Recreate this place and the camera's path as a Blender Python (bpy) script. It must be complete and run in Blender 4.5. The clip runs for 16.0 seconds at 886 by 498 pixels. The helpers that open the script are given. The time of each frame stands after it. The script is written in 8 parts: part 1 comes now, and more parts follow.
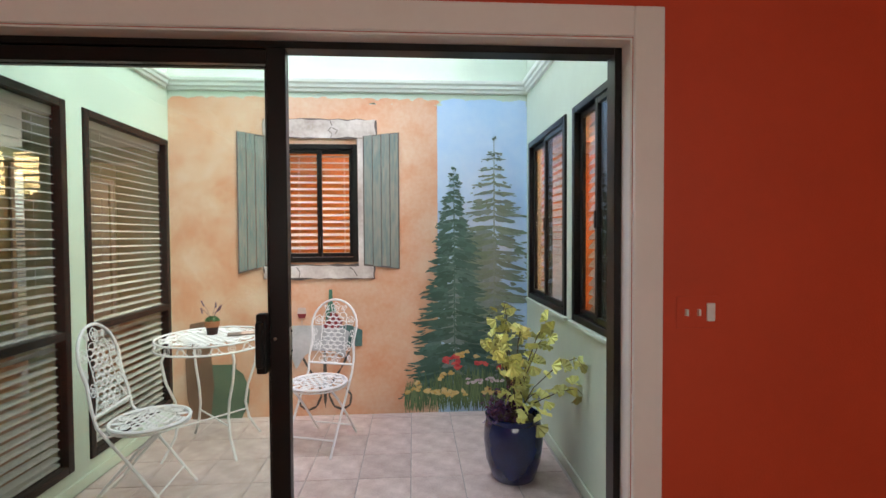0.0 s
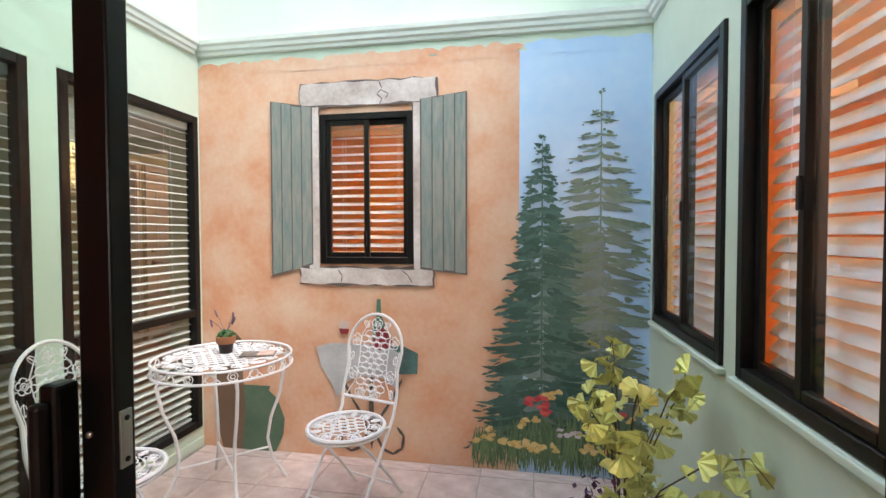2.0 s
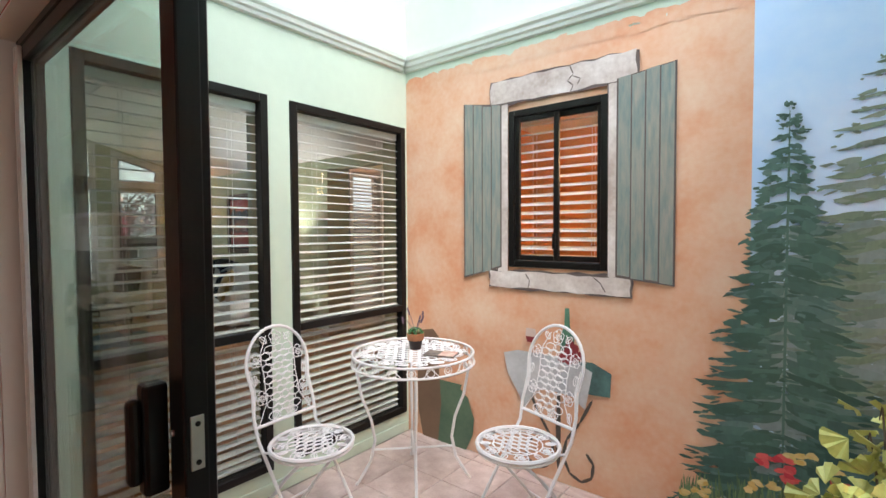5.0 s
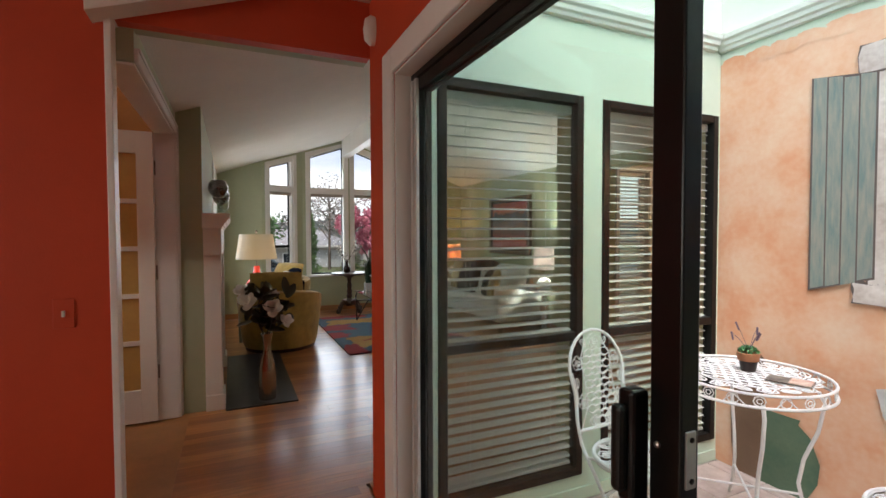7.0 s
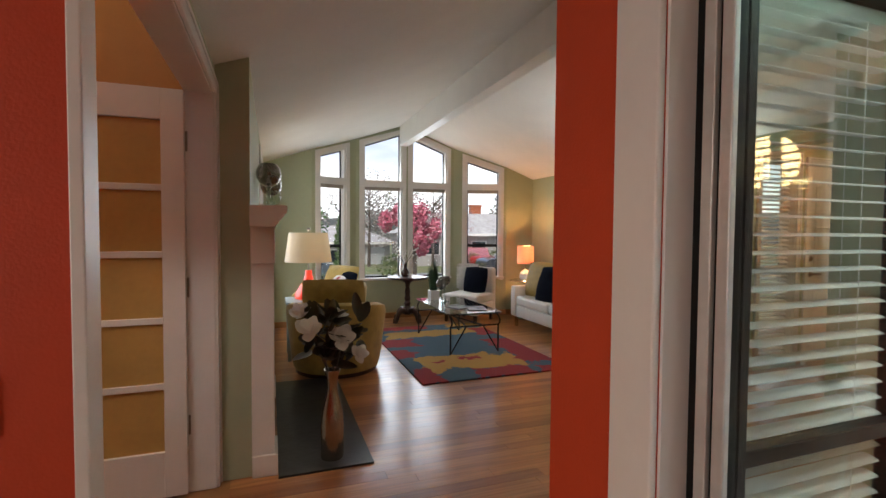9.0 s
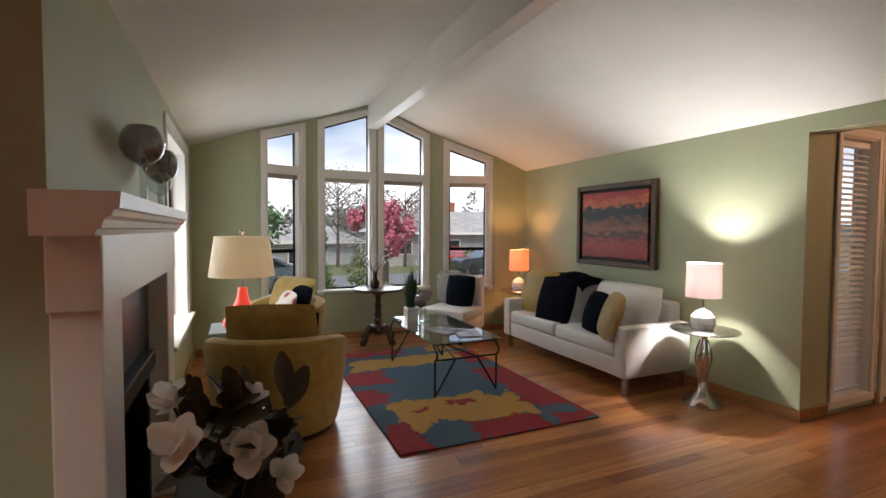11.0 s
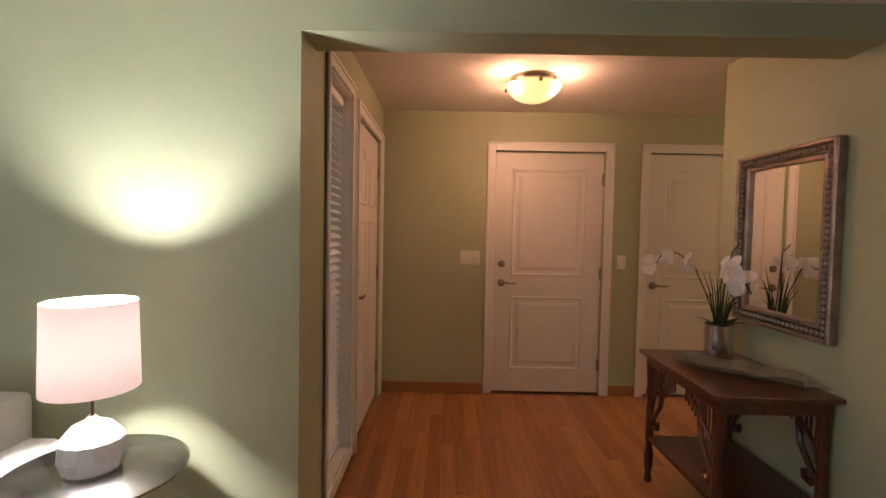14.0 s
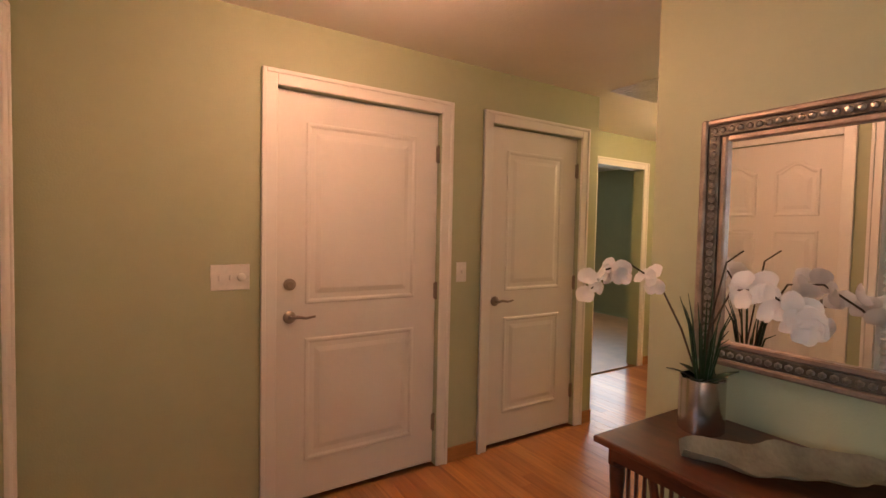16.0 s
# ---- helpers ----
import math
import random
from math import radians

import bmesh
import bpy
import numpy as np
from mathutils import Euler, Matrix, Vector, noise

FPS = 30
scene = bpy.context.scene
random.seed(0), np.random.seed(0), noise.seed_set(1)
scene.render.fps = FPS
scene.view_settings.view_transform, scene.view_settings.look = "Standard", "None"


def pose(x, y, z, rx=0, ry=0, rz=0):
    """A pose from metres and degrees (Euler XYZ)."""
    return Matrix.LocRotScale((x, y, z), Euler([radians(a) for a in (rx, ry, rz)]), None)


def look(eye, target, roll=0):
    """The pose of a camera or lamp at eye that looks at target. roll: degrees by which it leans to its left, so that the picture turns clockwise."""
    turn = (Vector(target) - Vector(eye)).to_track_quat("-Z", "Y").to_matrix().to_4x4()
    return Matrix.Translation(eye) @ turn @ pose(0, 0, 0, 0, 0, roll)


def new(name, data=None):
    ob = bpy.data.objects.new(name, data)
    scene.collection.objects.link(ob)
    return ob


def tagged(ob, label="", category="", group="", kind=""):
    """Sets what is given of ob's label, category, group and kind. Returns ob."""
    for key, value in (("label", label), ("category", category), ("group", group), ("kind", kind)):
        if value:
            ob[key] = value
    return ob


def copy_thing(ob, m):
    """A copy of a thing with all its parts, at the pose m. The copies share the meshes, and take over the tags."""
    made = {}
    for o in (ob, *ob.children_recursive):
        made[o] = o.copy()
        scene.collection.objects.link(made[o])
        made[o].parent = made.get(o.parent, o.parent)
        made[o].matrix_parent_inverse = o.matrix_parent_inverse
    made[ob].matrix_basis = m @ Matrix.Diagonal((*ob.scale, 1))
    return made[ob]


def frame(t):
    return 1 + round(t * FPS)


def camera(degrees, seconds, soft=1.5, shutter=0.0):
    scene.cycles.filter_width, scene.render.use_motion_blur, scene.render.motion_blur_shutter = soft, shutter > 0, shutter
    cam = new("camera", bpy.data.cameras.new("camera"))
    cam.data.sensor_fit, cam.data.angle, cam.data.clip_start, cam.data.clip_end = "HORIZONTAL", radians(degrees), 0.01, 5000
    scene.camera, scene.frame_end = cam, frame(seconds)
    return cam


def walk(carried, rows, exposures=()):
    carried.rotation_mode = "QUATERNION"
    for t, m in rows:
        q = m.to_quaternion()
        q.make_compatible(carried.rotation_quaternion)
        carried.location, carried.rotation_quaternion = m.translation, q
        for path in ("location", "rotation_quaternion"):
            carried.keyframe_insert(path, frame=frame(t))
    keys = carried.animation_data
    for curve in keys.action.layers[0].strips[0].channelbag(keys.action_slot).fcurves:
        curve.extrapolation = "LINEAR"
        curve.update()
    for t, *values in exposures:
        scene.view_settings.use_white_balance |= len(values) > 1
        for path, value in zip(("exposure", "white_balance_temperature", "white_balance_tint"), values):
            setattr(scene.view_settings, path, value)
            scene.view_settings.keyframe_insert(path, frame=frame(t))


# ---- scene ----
cam = camera(86.6, 16.0)
PATH = [
    (0, (0.544, 0.491, 1.288), (0.67, 2.486, 1.236), -0.3),
    (0.5, (0.589, 0.772, 1.303), (0.588, 2.771, 1.24), -0.1),
    (1, (0.648, 1.05, 1.287), (0.518, 3.045, 1.229), -0.1),
    (1.5, (0.662, 1.273, 1.287), (0.45, 3.26, 1.213), -0.1),
    (2, (0.784, 1.503, 1.268), (0.438, 3.472, 1.209), -0.1),
    (2.5, (0.814, 1.654, 1.291), (0.332, 3.594, 1.211), -0.1),
    (3, (0.839, 1.81, 1.274), (0.231, 3.714, 1.207), -0.1),
    (3.2, (0.853, 1.847, 1.28), (0.199, 3.736, 1.212), -0.1),
    (5.3, (0.997, 1.802, 1.304), (-0.371, 3.26, 1.239), -0.3),
    (5.5, (0.991, 1.783, 1.294), (-0.452, 3.167, 1.235), -0.3),
    (6, (0.945, 1.718, 1.299), (-0.65, 2.923, 1.239), -0.3),
    (6.5, (0.849, 1.616, 1.301), (-0.883, 2.614, 1.239), -0.4),
    (7, (0.657, 1.485, 1.308), (-1.166, 2.306, 1.247), -0.2),
    (7.5, (0.42, 1.417, 1.321), (-1.451, 2.122, 1.256), 0.2),
    (8, (0.112, 1.41, 1.342), (-1.766, 2.093, 1.268), 0.3),
    (8.5, (-0.213, 1.375, 1.326), (-2.088, 2.067, 1.256), 0.4),
    (8.7, (-0.346, 1.384, 1.337), (-2.223, 2.071, 1.265), 0.4),
    (10.8, (-1.544, 1.651, 1.338), (-3.398, 2.398, 1.269), 0.1),
    (11, (-1.713, 1.744, 1.378), (-3.544, 2.544, 1.298), 0.3),
    (11.5, (-1.969, 2.036, 1.357), (-3.72, 2.999, 1.283), 0.4),
    (12, (-2.342, 2.13, 1.355), (-3.836, 3.458, 1.277), 0.1),
    (12.5, (-2.611, 2.541, 1.388), (-3.781, 4.16, 1.293), 0.1),
    (13, (-2.896, 2.927, 1.386), (-3.656, 4.775, 1.293), 0.8),
    (13.5, (-3.065, 3.311, 1.38), (-3.431, 5.275, 1.288), 0.8),
    (14, (-3.204, 3.715, 1.368), (-3.224, 5.713, 1.284), 1.1),
    (14.5, (-3.383, 4.116, 1.381), (-3.05, 6.087, 1.298), 1.1),
    (15, (-3.411, 4.53, 1.38), (-2.786, 6.428, 1.295), 0.9),
    (15.5, (-3.394, 4.949, 1.371), (-2.51, 6.741, 1.283), 1.1),
    (16, (-3.335, 5.337, 1.366), (-2.268, 7.027, 1.288), 1.2),
]
walk(cam, [(t, look(eye, target, roll)) for t, eye, target, roll in PATH], [(0, -0.02), (2, -0.06), (5.5, -0.05), (6.5, -0.22), (7.2, 0), (8.5, 0.15), (10.8, -0.02), (12.0, -0.15), (13, -0.1), (13.5, -0.12), (14.0, 0.05), (14.5, 0.45), (15, 0.58), (15.5, 0.6), (16, 0.58)])

# ---- world, sun and large lights ----
world = bpy.data.worlds.new("world")
scene.world = world
world.use_nodes = True
wn = world.node_tree
sky = wn.nodes.new("ShaderNodeTexSky")
sky.sky_type, sky.sun_disc = "NISHITA", False
sky.sun_elevation, sky.sun_rotation = radians(56), radians(124)
wn.nodes["Background"].inputs["Strength"].default_value = 0.15
wn.links.new(sky.outputs["Color"], wn.nodes["Background"].inputs["Color"])


def lamp(name, kind, m, energy, colour=(1, 1, 1), **values):
    data = bpy.data.lights.new(name, kind)
    data.energy, data.color = energy, colour
    for key in values:
        if key == "size": data.size = values[key]
        if key == "size_y": data.shape, data.size_y = "RECTANGLE", values[key]
        if key == "angle": data.angle = values[key]
        if key == "radius": data.shadow_soft_size = values[key]
    ob = new(name, data)
    ob.matrix_world = m
    return ob


lamp("sun", "SUN", look((0, 0, 20), (-9, 6, 4)), 4.4, (1, 0.96, 0.9), angle=radians(25))
# daylight that falls through the atrium's roof light and the windows
lamp("roof_light_daylight", "AREA", pose(0.03, 3.3, 3.9), 82, (0.88, 0.97, 1.22), size=2.6, size_y=1.9)
lamp("bay_daylight", "AREA", look((-7.9, 3.3, 1.6), (-4, 3.3, 0.9)), 58, (0.86, 0.93, 1), size=2.2, size_y=1.7)
lamp("side_window_daylight", "AREA", look((-6.15, 0.95, 1.35), (-6.15, 3, 1.0)), 20, (0.86, 0.93, 1), size=1.3, size_y=1.4)

# added fill that brightens the red walls; its source is invented
lamp("red_room_fill", "AREA", look((0.9, -3.35, 1.5), (0.9, 0, 1.2)), 64, (1, 0.95, 0.88), size=3.3, size_y=1.15)

# ---- materials ----
def mat(name, colour, rough=0.6, metal=0.0, scale=6.0, vary=0.12, bump=0.0, bump_scale=60.0, second=None, tint=0.0, coat=0.0, sheen=0.0,
        stretch=(1, 1, 1), rand=0.0, emit=0.0, emit_colour=None, trans=0.0, ior=1.45, alpha=1.0, spec=0.5):
    m = bpy.data.materials.new(name)
    m.use_nodes = True
    nt = m.node_tree
    n, l = nt.nodes, nt.links
    b = n["Principled BSDF"]
    b.inputs["Roughness"].default_value, b.inputs["Metallic"].default_value = rough, metal
    b.inputs["Coat Weight"].default_value, b.inputs["Sheen Weight"].default_value = coat, sheen
    b.inputs["Transmission Weight"].default_value, b.inputs["IOR"].default_value, b.inputs["Alpha"].default_value = trans, ior, alpha
    b.inputs["Specular IOR Level"].default_value = spec
    c = (*colour, 1)
    if second is None:
        second = tuple(max(0, v * (1 - 2 * vary)) for v in colour)
    co, mp = n.new("ShaderNodeTexCoord"), n.new("ShaderNodeMapping")
    mp.inputs["Scale"].default_value = stretch
    l.new(co.outputs["Object"], mp.inputs["Vector"])
    big, small, mix, ramp = n.new("ShaderNodeTexNoise"), n.new("ShaderNodeTexNoise"), n.new("ShaderNodeMix"), n.new("ShaderNodeMapRange")
    big.inputs["Scale"].default_value, small.inputs["Scale"].default_value = scale, scale * 9
    big.inputs["Detail"].default_value, small.inputs["Detail"].default_value = 3, 4
    add = n.new("ShaderNodeMath"); add.operation = "MULTIPLY_ADD"
    add.inputs[1].default_value = 0.35
    l.new(mp.outputs["Vector"], big.inputs["Vector"]); l.new(mp.outputs["Vector"], small.inputs["Vector"])
    l.new(small.outputs["Fac"], add.inputs[0]); l.new(big.outputs["Fac"], add.inputs[2])
    ramp.inputs["From Min"].default_value, ramp.inputs["From Max"].default_value = 0.45, 0.95
    l.new(add.outputs["Value"], ramp.inputs["Value"])
    mix.data_type = "RGBA"
    mix.inputs["A"].default_value, mix.inputs["B"].default_value = c, (*second, 1)
    l.new(ramp.outputs["Result"], mix.inputs["Factor"])
    out = mix.outputs["Result"]
    if rand:
        info, hsv, mr = n.new("ShaderNodeObjectInfo"), n.new("ShaderNodeHueSaturation"), n.new("ShaderNodeMapRange")
        mr.inputs["To Min"].default_value, mr.inputs["To Max"].default_value = 1 - rand, 1 + rand
        l.new(info.outputs["Random"], mr.inputs["Value"]); l.new(mr.outputs["Result"], hsv.inputs["Value"]); l.new(out, hsv.inputs["Color"])
        out = hsv.outputs["Color"]
    l.new(out, b.inputs["Base Color"])
    if bump:
        tex, bp = n.new("ShaderNodeTexNoise"), n.new("ShaderNodeBump")
        tex.inputs["Scale"].default_value, tex.inputs["Detail"].default_value = bump_scale, 5
        bp.inputs["Strength"].default_value, bp.inputs["Distance"].default_value = bump, 0.01
        l.new(mp.outputs["Vector"], tex.inputs["Vector"]); l.new(tex.outputs["Fac"], bp.inputs["Height"]); l.new(bp.outputs["Normal"], b.inputs["Normal"])
    if emit:
        b.inputs["Emission Strength"].default_value = emit
        b.inputs["Emission Color"].default_value = (*(emit_colour or colour), 1)
    return m


def glass_mat(name, colour=(1, 1, 1), rough=0.0, gloss=1.0):
    m = bpy.data.materials.new(name)
    m.use_nodes = True
    n, l = m.node_tree.nodes, m.node_tree.links
    n.clear()
    o, mx, tr, gl, lw = (n.new("ShaderNode" + k) for k in ("OutputMaterial", "MixShader", "BsdfTransparent", "BsdfGlossy", "LayerWeight"))
    tr.inputs["Color"].default_value, gl.inputs["Roughness"].default_value = (*colour, 1), rough
    pw, ma = n.new("ShaderNodeMath"), n.new("ShaderNodeMath")
    pw.operation, ma.operation = "POWER", "MULTIPLY_ADD"
    pw.inputs[1].default_value = 4.0
    ma.inputs[1].default_value, ma.inputs[2].default_value = 0.7 * gloss, 0.04 * gloss
    lw.inputs["Blend"].default_value = 0.5
    l.new(lw.outputs["Facing"], pw.inputs[0]); l.new(pw.outputs[0], ma.inputs[0]); l.new(ma.outputs[0], mx.inputs[0])
    l.new(tr.outputs[0], mx.inputs[1]); l.new(gl.outputs[0], mx.inputs[2]); l.new(mx.outputs[0], o.inputs["Surface"])
    return m


RED = mat("red_orange_wall_paint", (0.55, 0.062, 0.020), 0.55, scale=2.5, vary=0.06, bump=0.12, bump_scale=140)
GREEN = mat("sage_green_wall_paint", (0.425, 0.45, 0.288), 0.6, scale=2.0, vary=0.05, bump=0.12, bump_scale=140)
MINT = mat("pale_green_atrium_paint", (0.57, 0.66, 0.53), 0.6, scale=2.0, vary=0.05, bump=0.1, bump_scale=160)
CEIL = mat("white_ceiling_paint", (0.78, 0.75, 0.68), 0.8, scale=3, vary=0.03, bump=0.25, bump_scale=90)
WHITE = mat("white_trim_paint", (0.78, 0.75, 0.70), 0.35, scale=5, vary=0.03, bump=0.03)
BLACK = mat("black_aluminium", (0.012, 0.011, 0.010), 0.3, 0.4, scale=12, vary=0.1, bump=0.03)
BROWN_AL = mat("dark_bronze_aluminium", (0.035, 0.024, 0.018), 0.35, 0.4, scale=12, vary=0.1)
ORANGE = mat("orange_wall_paint", (0.62, 0.25, 0.07), 0.6, scale=2, vary=0.06, bump=0.1, bump_scale=140)
SLAT = mat("white_blind_slat", (0.80, 0.79, 0.77), 0.45, scale=8, vary=0.03)
GLASS = glass_mat("window_glass")
DOOR_GLASS = glass_mat("door_glass", (0.97, 1.0, 0.98), 0.0, 0.55)
GREY_GLASS = glass_mat("grey_tinted_glass", (0.90, 0.93, 0.91), 0.0, 1.3)
OAKTRIM = mat("oak_baseboard", (0.42, 0.20, 0.075), 0.35, scale=3, vary=0.15, stretch=(2, 2, 12), bump=0.04)
TILE = mat("mauve_stone_tile", (0.46, 0.34, 0.30), 0.35, scale=9, vary=0.2, second=(0.70, 0.58, 0.53), bump=0.15, bump_scale=40, rand=0.10)
GROUT = mat("beige_grout", (0.46, 0.41, 0.37), 0.9, scale=20, vary=0.1, bump=0.2)
SLATE = mat("dark_slate", (0.03, 0.032, 0.035), 0.35, scale=10, vary=0.3, bump=0.15, bump_scale=30)

# ---- mesh helpers ----
def box(bm, x0, x1, y0, y1, z0, z1, bevel=0.0, seg=2):
    r = bmesh.ops.create_cube(bm, size=1, matrix=Matrix.Translation(((x0 + x1) / 2, (y0 + y1) / 2, (z0 + z1) / 2)) @ Matrix.Diagonal((abs(x1 - x0), abs(y1 - y0), abs(z1 - z0), 1)))
    if bevel:
        es = list({e for v in r["verts"] for e in v.link_edges})
        bmesh.ops.bevel(bm, geom=es, offset=bevel, segments=seg, profile=0.5, affect="EDGES")


def lathe(bm, profile, steps=28, m=None):
    rings = []
    for r, z in profile:
        rings.append([bm.verts.new((r * math.cos(2 * math.pi * i / steps), r * math.sin(2 * math.pi * i / steps), z)) for i in range(steps)])
    for a, b in zip(rings, rings[1:]):
        for i in range(steps):
            j = (i + 1) % steps
            bm.faces.new((a[i], a[j], b[j], b[i]))
    bm.faces.new(rings[0][::-1]); bm.faces.new(rings[-1])
    if m is not None:
        bmesh.ops.transform(bm, matrix=m, verts=[v for ring in rings for v in ring])


def tube(bm, pts, r, sides=6, closed=False):
    pts = [Vector(p) for p in pts]
    rings, n = [], len(pts)
    prev = None
    for i, p in enumerate(pts):
        a = pts[(i - 1) % n] if (closed or i > 0) else p
        b = pts[(i + 1) % n] if (closed or i < n - 1) else p
        d = (b - a).normalized()
        if prev is None:
            u = d.cross(Vector((0, 0, 1)))
            if u.length < 0.05: u = d.cross(Vector((0, 1, 0)))
        else:
            u = prev - d * prev.dot(d)
        u.normalize(); prev = u
        w = d.cross(u)
        rr = r[i] if isinstance(r, (list, tuple)) else r
        rings.append([bm.verts.new(p + (u * math.cos(2 * math.pi * k / sides) + w * math.sin(2 * math.pi * k / sides)) * rr) for k in range(sides)])
    pairs = list(zip(rings, rings[1:])) + ([(rings[-1], rings[0])] if closed else [])
    for a, b in pairs:
        for k in range(sides):
            bm.faces.new((a[k], a[(k + 1) % sides], b[(k + 1) % sides], b[k]))
    if not closed:
        bm.faces.new(rings[0][::-1]); bm.faces.new(rings[-1])


def prism(bm, outline, axis, a, b):
    """An outline of (u, v) pairs pushed from a to b along x, y or z."""
    def at(u, v, w):
        return (w, u, v) if axis == "x" else (u, w, v) if axis == "y" else (u, v, w)
    lo, hi = [bm.verts.new(at(u, v, a)) for u, v in outline], [bm.verts.new(at(u, v, b)) for u, v in outline]
    k = len(outline)
    bm.faces.new(lo); bm.faces.new(hi[::-1])
    for i in range(k):
        bm.faces.new((lo[i], hi[i], hi[(i + 1) % k], lo[(i + 1) % k]))
    bmesh.ops.recalc_face_normals(bm, faces=bm.faces[:])


def part(name, bm, material, parent=None, label="", smooth=False, m=None):
    bmesh.ops.recalc_face_normals(bm, faces=bm.faces[:])
    if m is not None:
        bmesh.ops.transform(bm, matrix=m, verts=bm.verts[:])
    me = bpy.data.meshes.new(name)
    bm.to_mesh(me); bm.free()
    me.materials.append(material)
    if smooth:
        me.polygons.foreach_set("use_smooth", [True] * len(me.polygons))
        me.set_sharp_from_angle(angle=radians(40))
    ob = new(name, me)
    if parent is not None:
        ob.parent = parent
    if label:
        tagged(ob, label)
    return ob


def thing(name, label, category, m=None, group="", kind=""):
    ob = new(name)
    ob.empty_display_size = 0.1
    if m is not None:
        ob.matrix_world = m
    return tagged(ob, label, category, group, kind)


def made(*builders):
    bm = bmesh.new()
    for f in builders:
        f(bm)
    return bm


def boxes(*args, bevel=0.0):
    bm = bmesh.new()
    for a in args:
        box(bm, *a, bevel=bevel)
    return bm


def struct(name, bm, material, label, category="wall"):
    return tagged(part(name, bm, material), label, category, kind="structure")


def wall_along(axis, lo, hi, a, b, z0, z1, holes=()):
    """A wall from a to b along x or y, between the faces lo and hi, with holes (a0, a1, z0, z1)."""
    bm = bmesh.new()
    us = sorted({a, b, *[h for o in holes for h in o[:2]]})
    for u0, u1 in zip(us, us[1:]):
        cuts = sorted((o[2], o[3]) for o in holes if o[0] <= u0 + 1e-6 and o[1] >= u1 - 1e-6)
        z = z0
        for c0, c1 in cuts + [(z1, z1)]:
            if c0 > z + 1e-6:
                if axis == "x": box(bm, u0, u1, lo, hi, z, c0)
                else: box(bm, lo, hi, u0, u1, z, c0)
            z = c1
    return bm


# ---- the setting ----
XL, XR, YM, ZA = -1.386, 1.49, 4.362, -0.168
DX0, DX1 = -1.24, 1.32
LW = [(2.376, 3.248), (3.384, 4.338)]
LZ = (-0.03, 2.06)
RW = [(2.50, 3.215), (3.34, 4.266)]
OPEN_Z = 1.985


def vault(y):
    return 2.979 - (0.362 * (y - 3.333) if y > 3.333 else 0.357 * (3.333 - y))


# atrium
struct("wall_atrium_mural", wall_along("x", YM, YM + 0.14, XL - 0.13, XR + 0.13, ZA - 0.1, 3.6, [(-0.52, 0.10, 1.085, 2.042)]), MINT, "pale green atrium wall behind the painted mural")
struct("wall_atrium_west", wall_along("y", XL - 0.065, XL, 2.19, YM, ZA - 0.1, 3.6, [(*w, *LZ) for w in LW]), MINT, "pale green atrium wall with two tall blind-covered windows")
struct("wall_atrium_east", wall_along("y", XR, XR + 0.065, 2.19, YM, ZA - 0.1, 3.6, [(*w, 0.79, 2.04) for w in RW]), MINT, "pale green atrium wall with two sliding windows")
struct("wall_atrium_south", wall_along("x", 2.19, 2.255, XL, XR, ZA - 0.1, 3.6, [(DX0, DX1, -0.05, OPEN_Z)]), MINT, "pale green atrium side of the sliding door wall")
# red room
struct("wall_red_north", wall_along("x", 2.12, 2.19, -1.62, 4.3, 0, 2.6, [(DX0, DX1, 0, OPEN_Z)]), RED, "red-orange painted wall round the sliding door")
struct("wall_red_west", wall_along("y", -1.685, -1.62, -3.2, 2.12, 0, 2.6, [(1.063, 2.12, 0, 2.172)]), RED, "red-orange painted wall with a wide opening")
struct("wall_red_south", wall_along("x", -3.3, -3.2, -1.7, 4.4, 0, 2.6, [(-0.8, 2.6, 0.9, 2.1)]), RED, "red-orange painted wall behind the camera")
struct("wall_red_east", wall_along("y", 4.3, 4.4, -3.2, 2.19, 0, 2.6), RED, "red-orange painted wall far from the opening")
struct("ceiling_red_room", boxes((-1.75, 4.4, -3.3, 2.19, 2.44, 2.6)), CEIL, "white painted ceiling of the red room", "ceiling")
# living room
struct("wall_living_east", wall_along("y", -1.61, XL - 0.065, 2.192, 6.49, -0.1, 3.2, [(*w, *LZ) for w in LW]), GREEN, "sage green wall between living room and atrium")
struct("wall_living_passage", wall_along("y", -1.75, -1.685, 1.063, 2.12, 2.172, 3.2), GREEN, "sage green wall above the opening")
struct("wall_french_door", wall_along("x", 1.0, 1.125, -3.24, -1.695, 0, 3.0, [(-3.185, -1.695, 0, 2.04)]), GREEN, "sage green wall with a white-cased doorway")
struct("wall_fireplace", wall_along("x", 1.13, 1.295, -7.4, -3.235, 0, 2.6, [(-6.85, -5.46, 0.56, 2.1), (-4.45, -3.45, 0, 0.95)]), GREEN, "sage green wall with fireplace and side window")
struct("wall_sofa", wall_along("x", 5.46, 5.60, -7.45, -3.755, 0, 2.5), GREEN, "sage green wall behind the white sofa")
struct("wall_header", boxes((-3.755, -1.61, 5.46, 5.66, 2.085, 2.6)), GREEN, "sage green header beam between living room and entry")
struct("wall_entry_west", wall_along("y", -3.895, -3.755, 5.60, 7.75, 0, 2.5, [(5.86, 6.36, 0.10, 2.10), (6.56, 7.48, 0, 2.05)]), GREEN, "sage green entry wall with sidelight and front door")
struct("wall_entry_north", wall_along("x", 7.62, 7.75, -3.755, -0.60, 0, 2.5, [(-2.82, -1.918, 0, 2.025), (-1.555, -0.775, 0, 2.025)]), GREEN, "sage green entry wall with two white doors")
struct("wall_hall_south", wall_along("x", 6.45, 6.49, -1.46, 3.2, 0, 2.5), GREEN, "sage green hall wall")
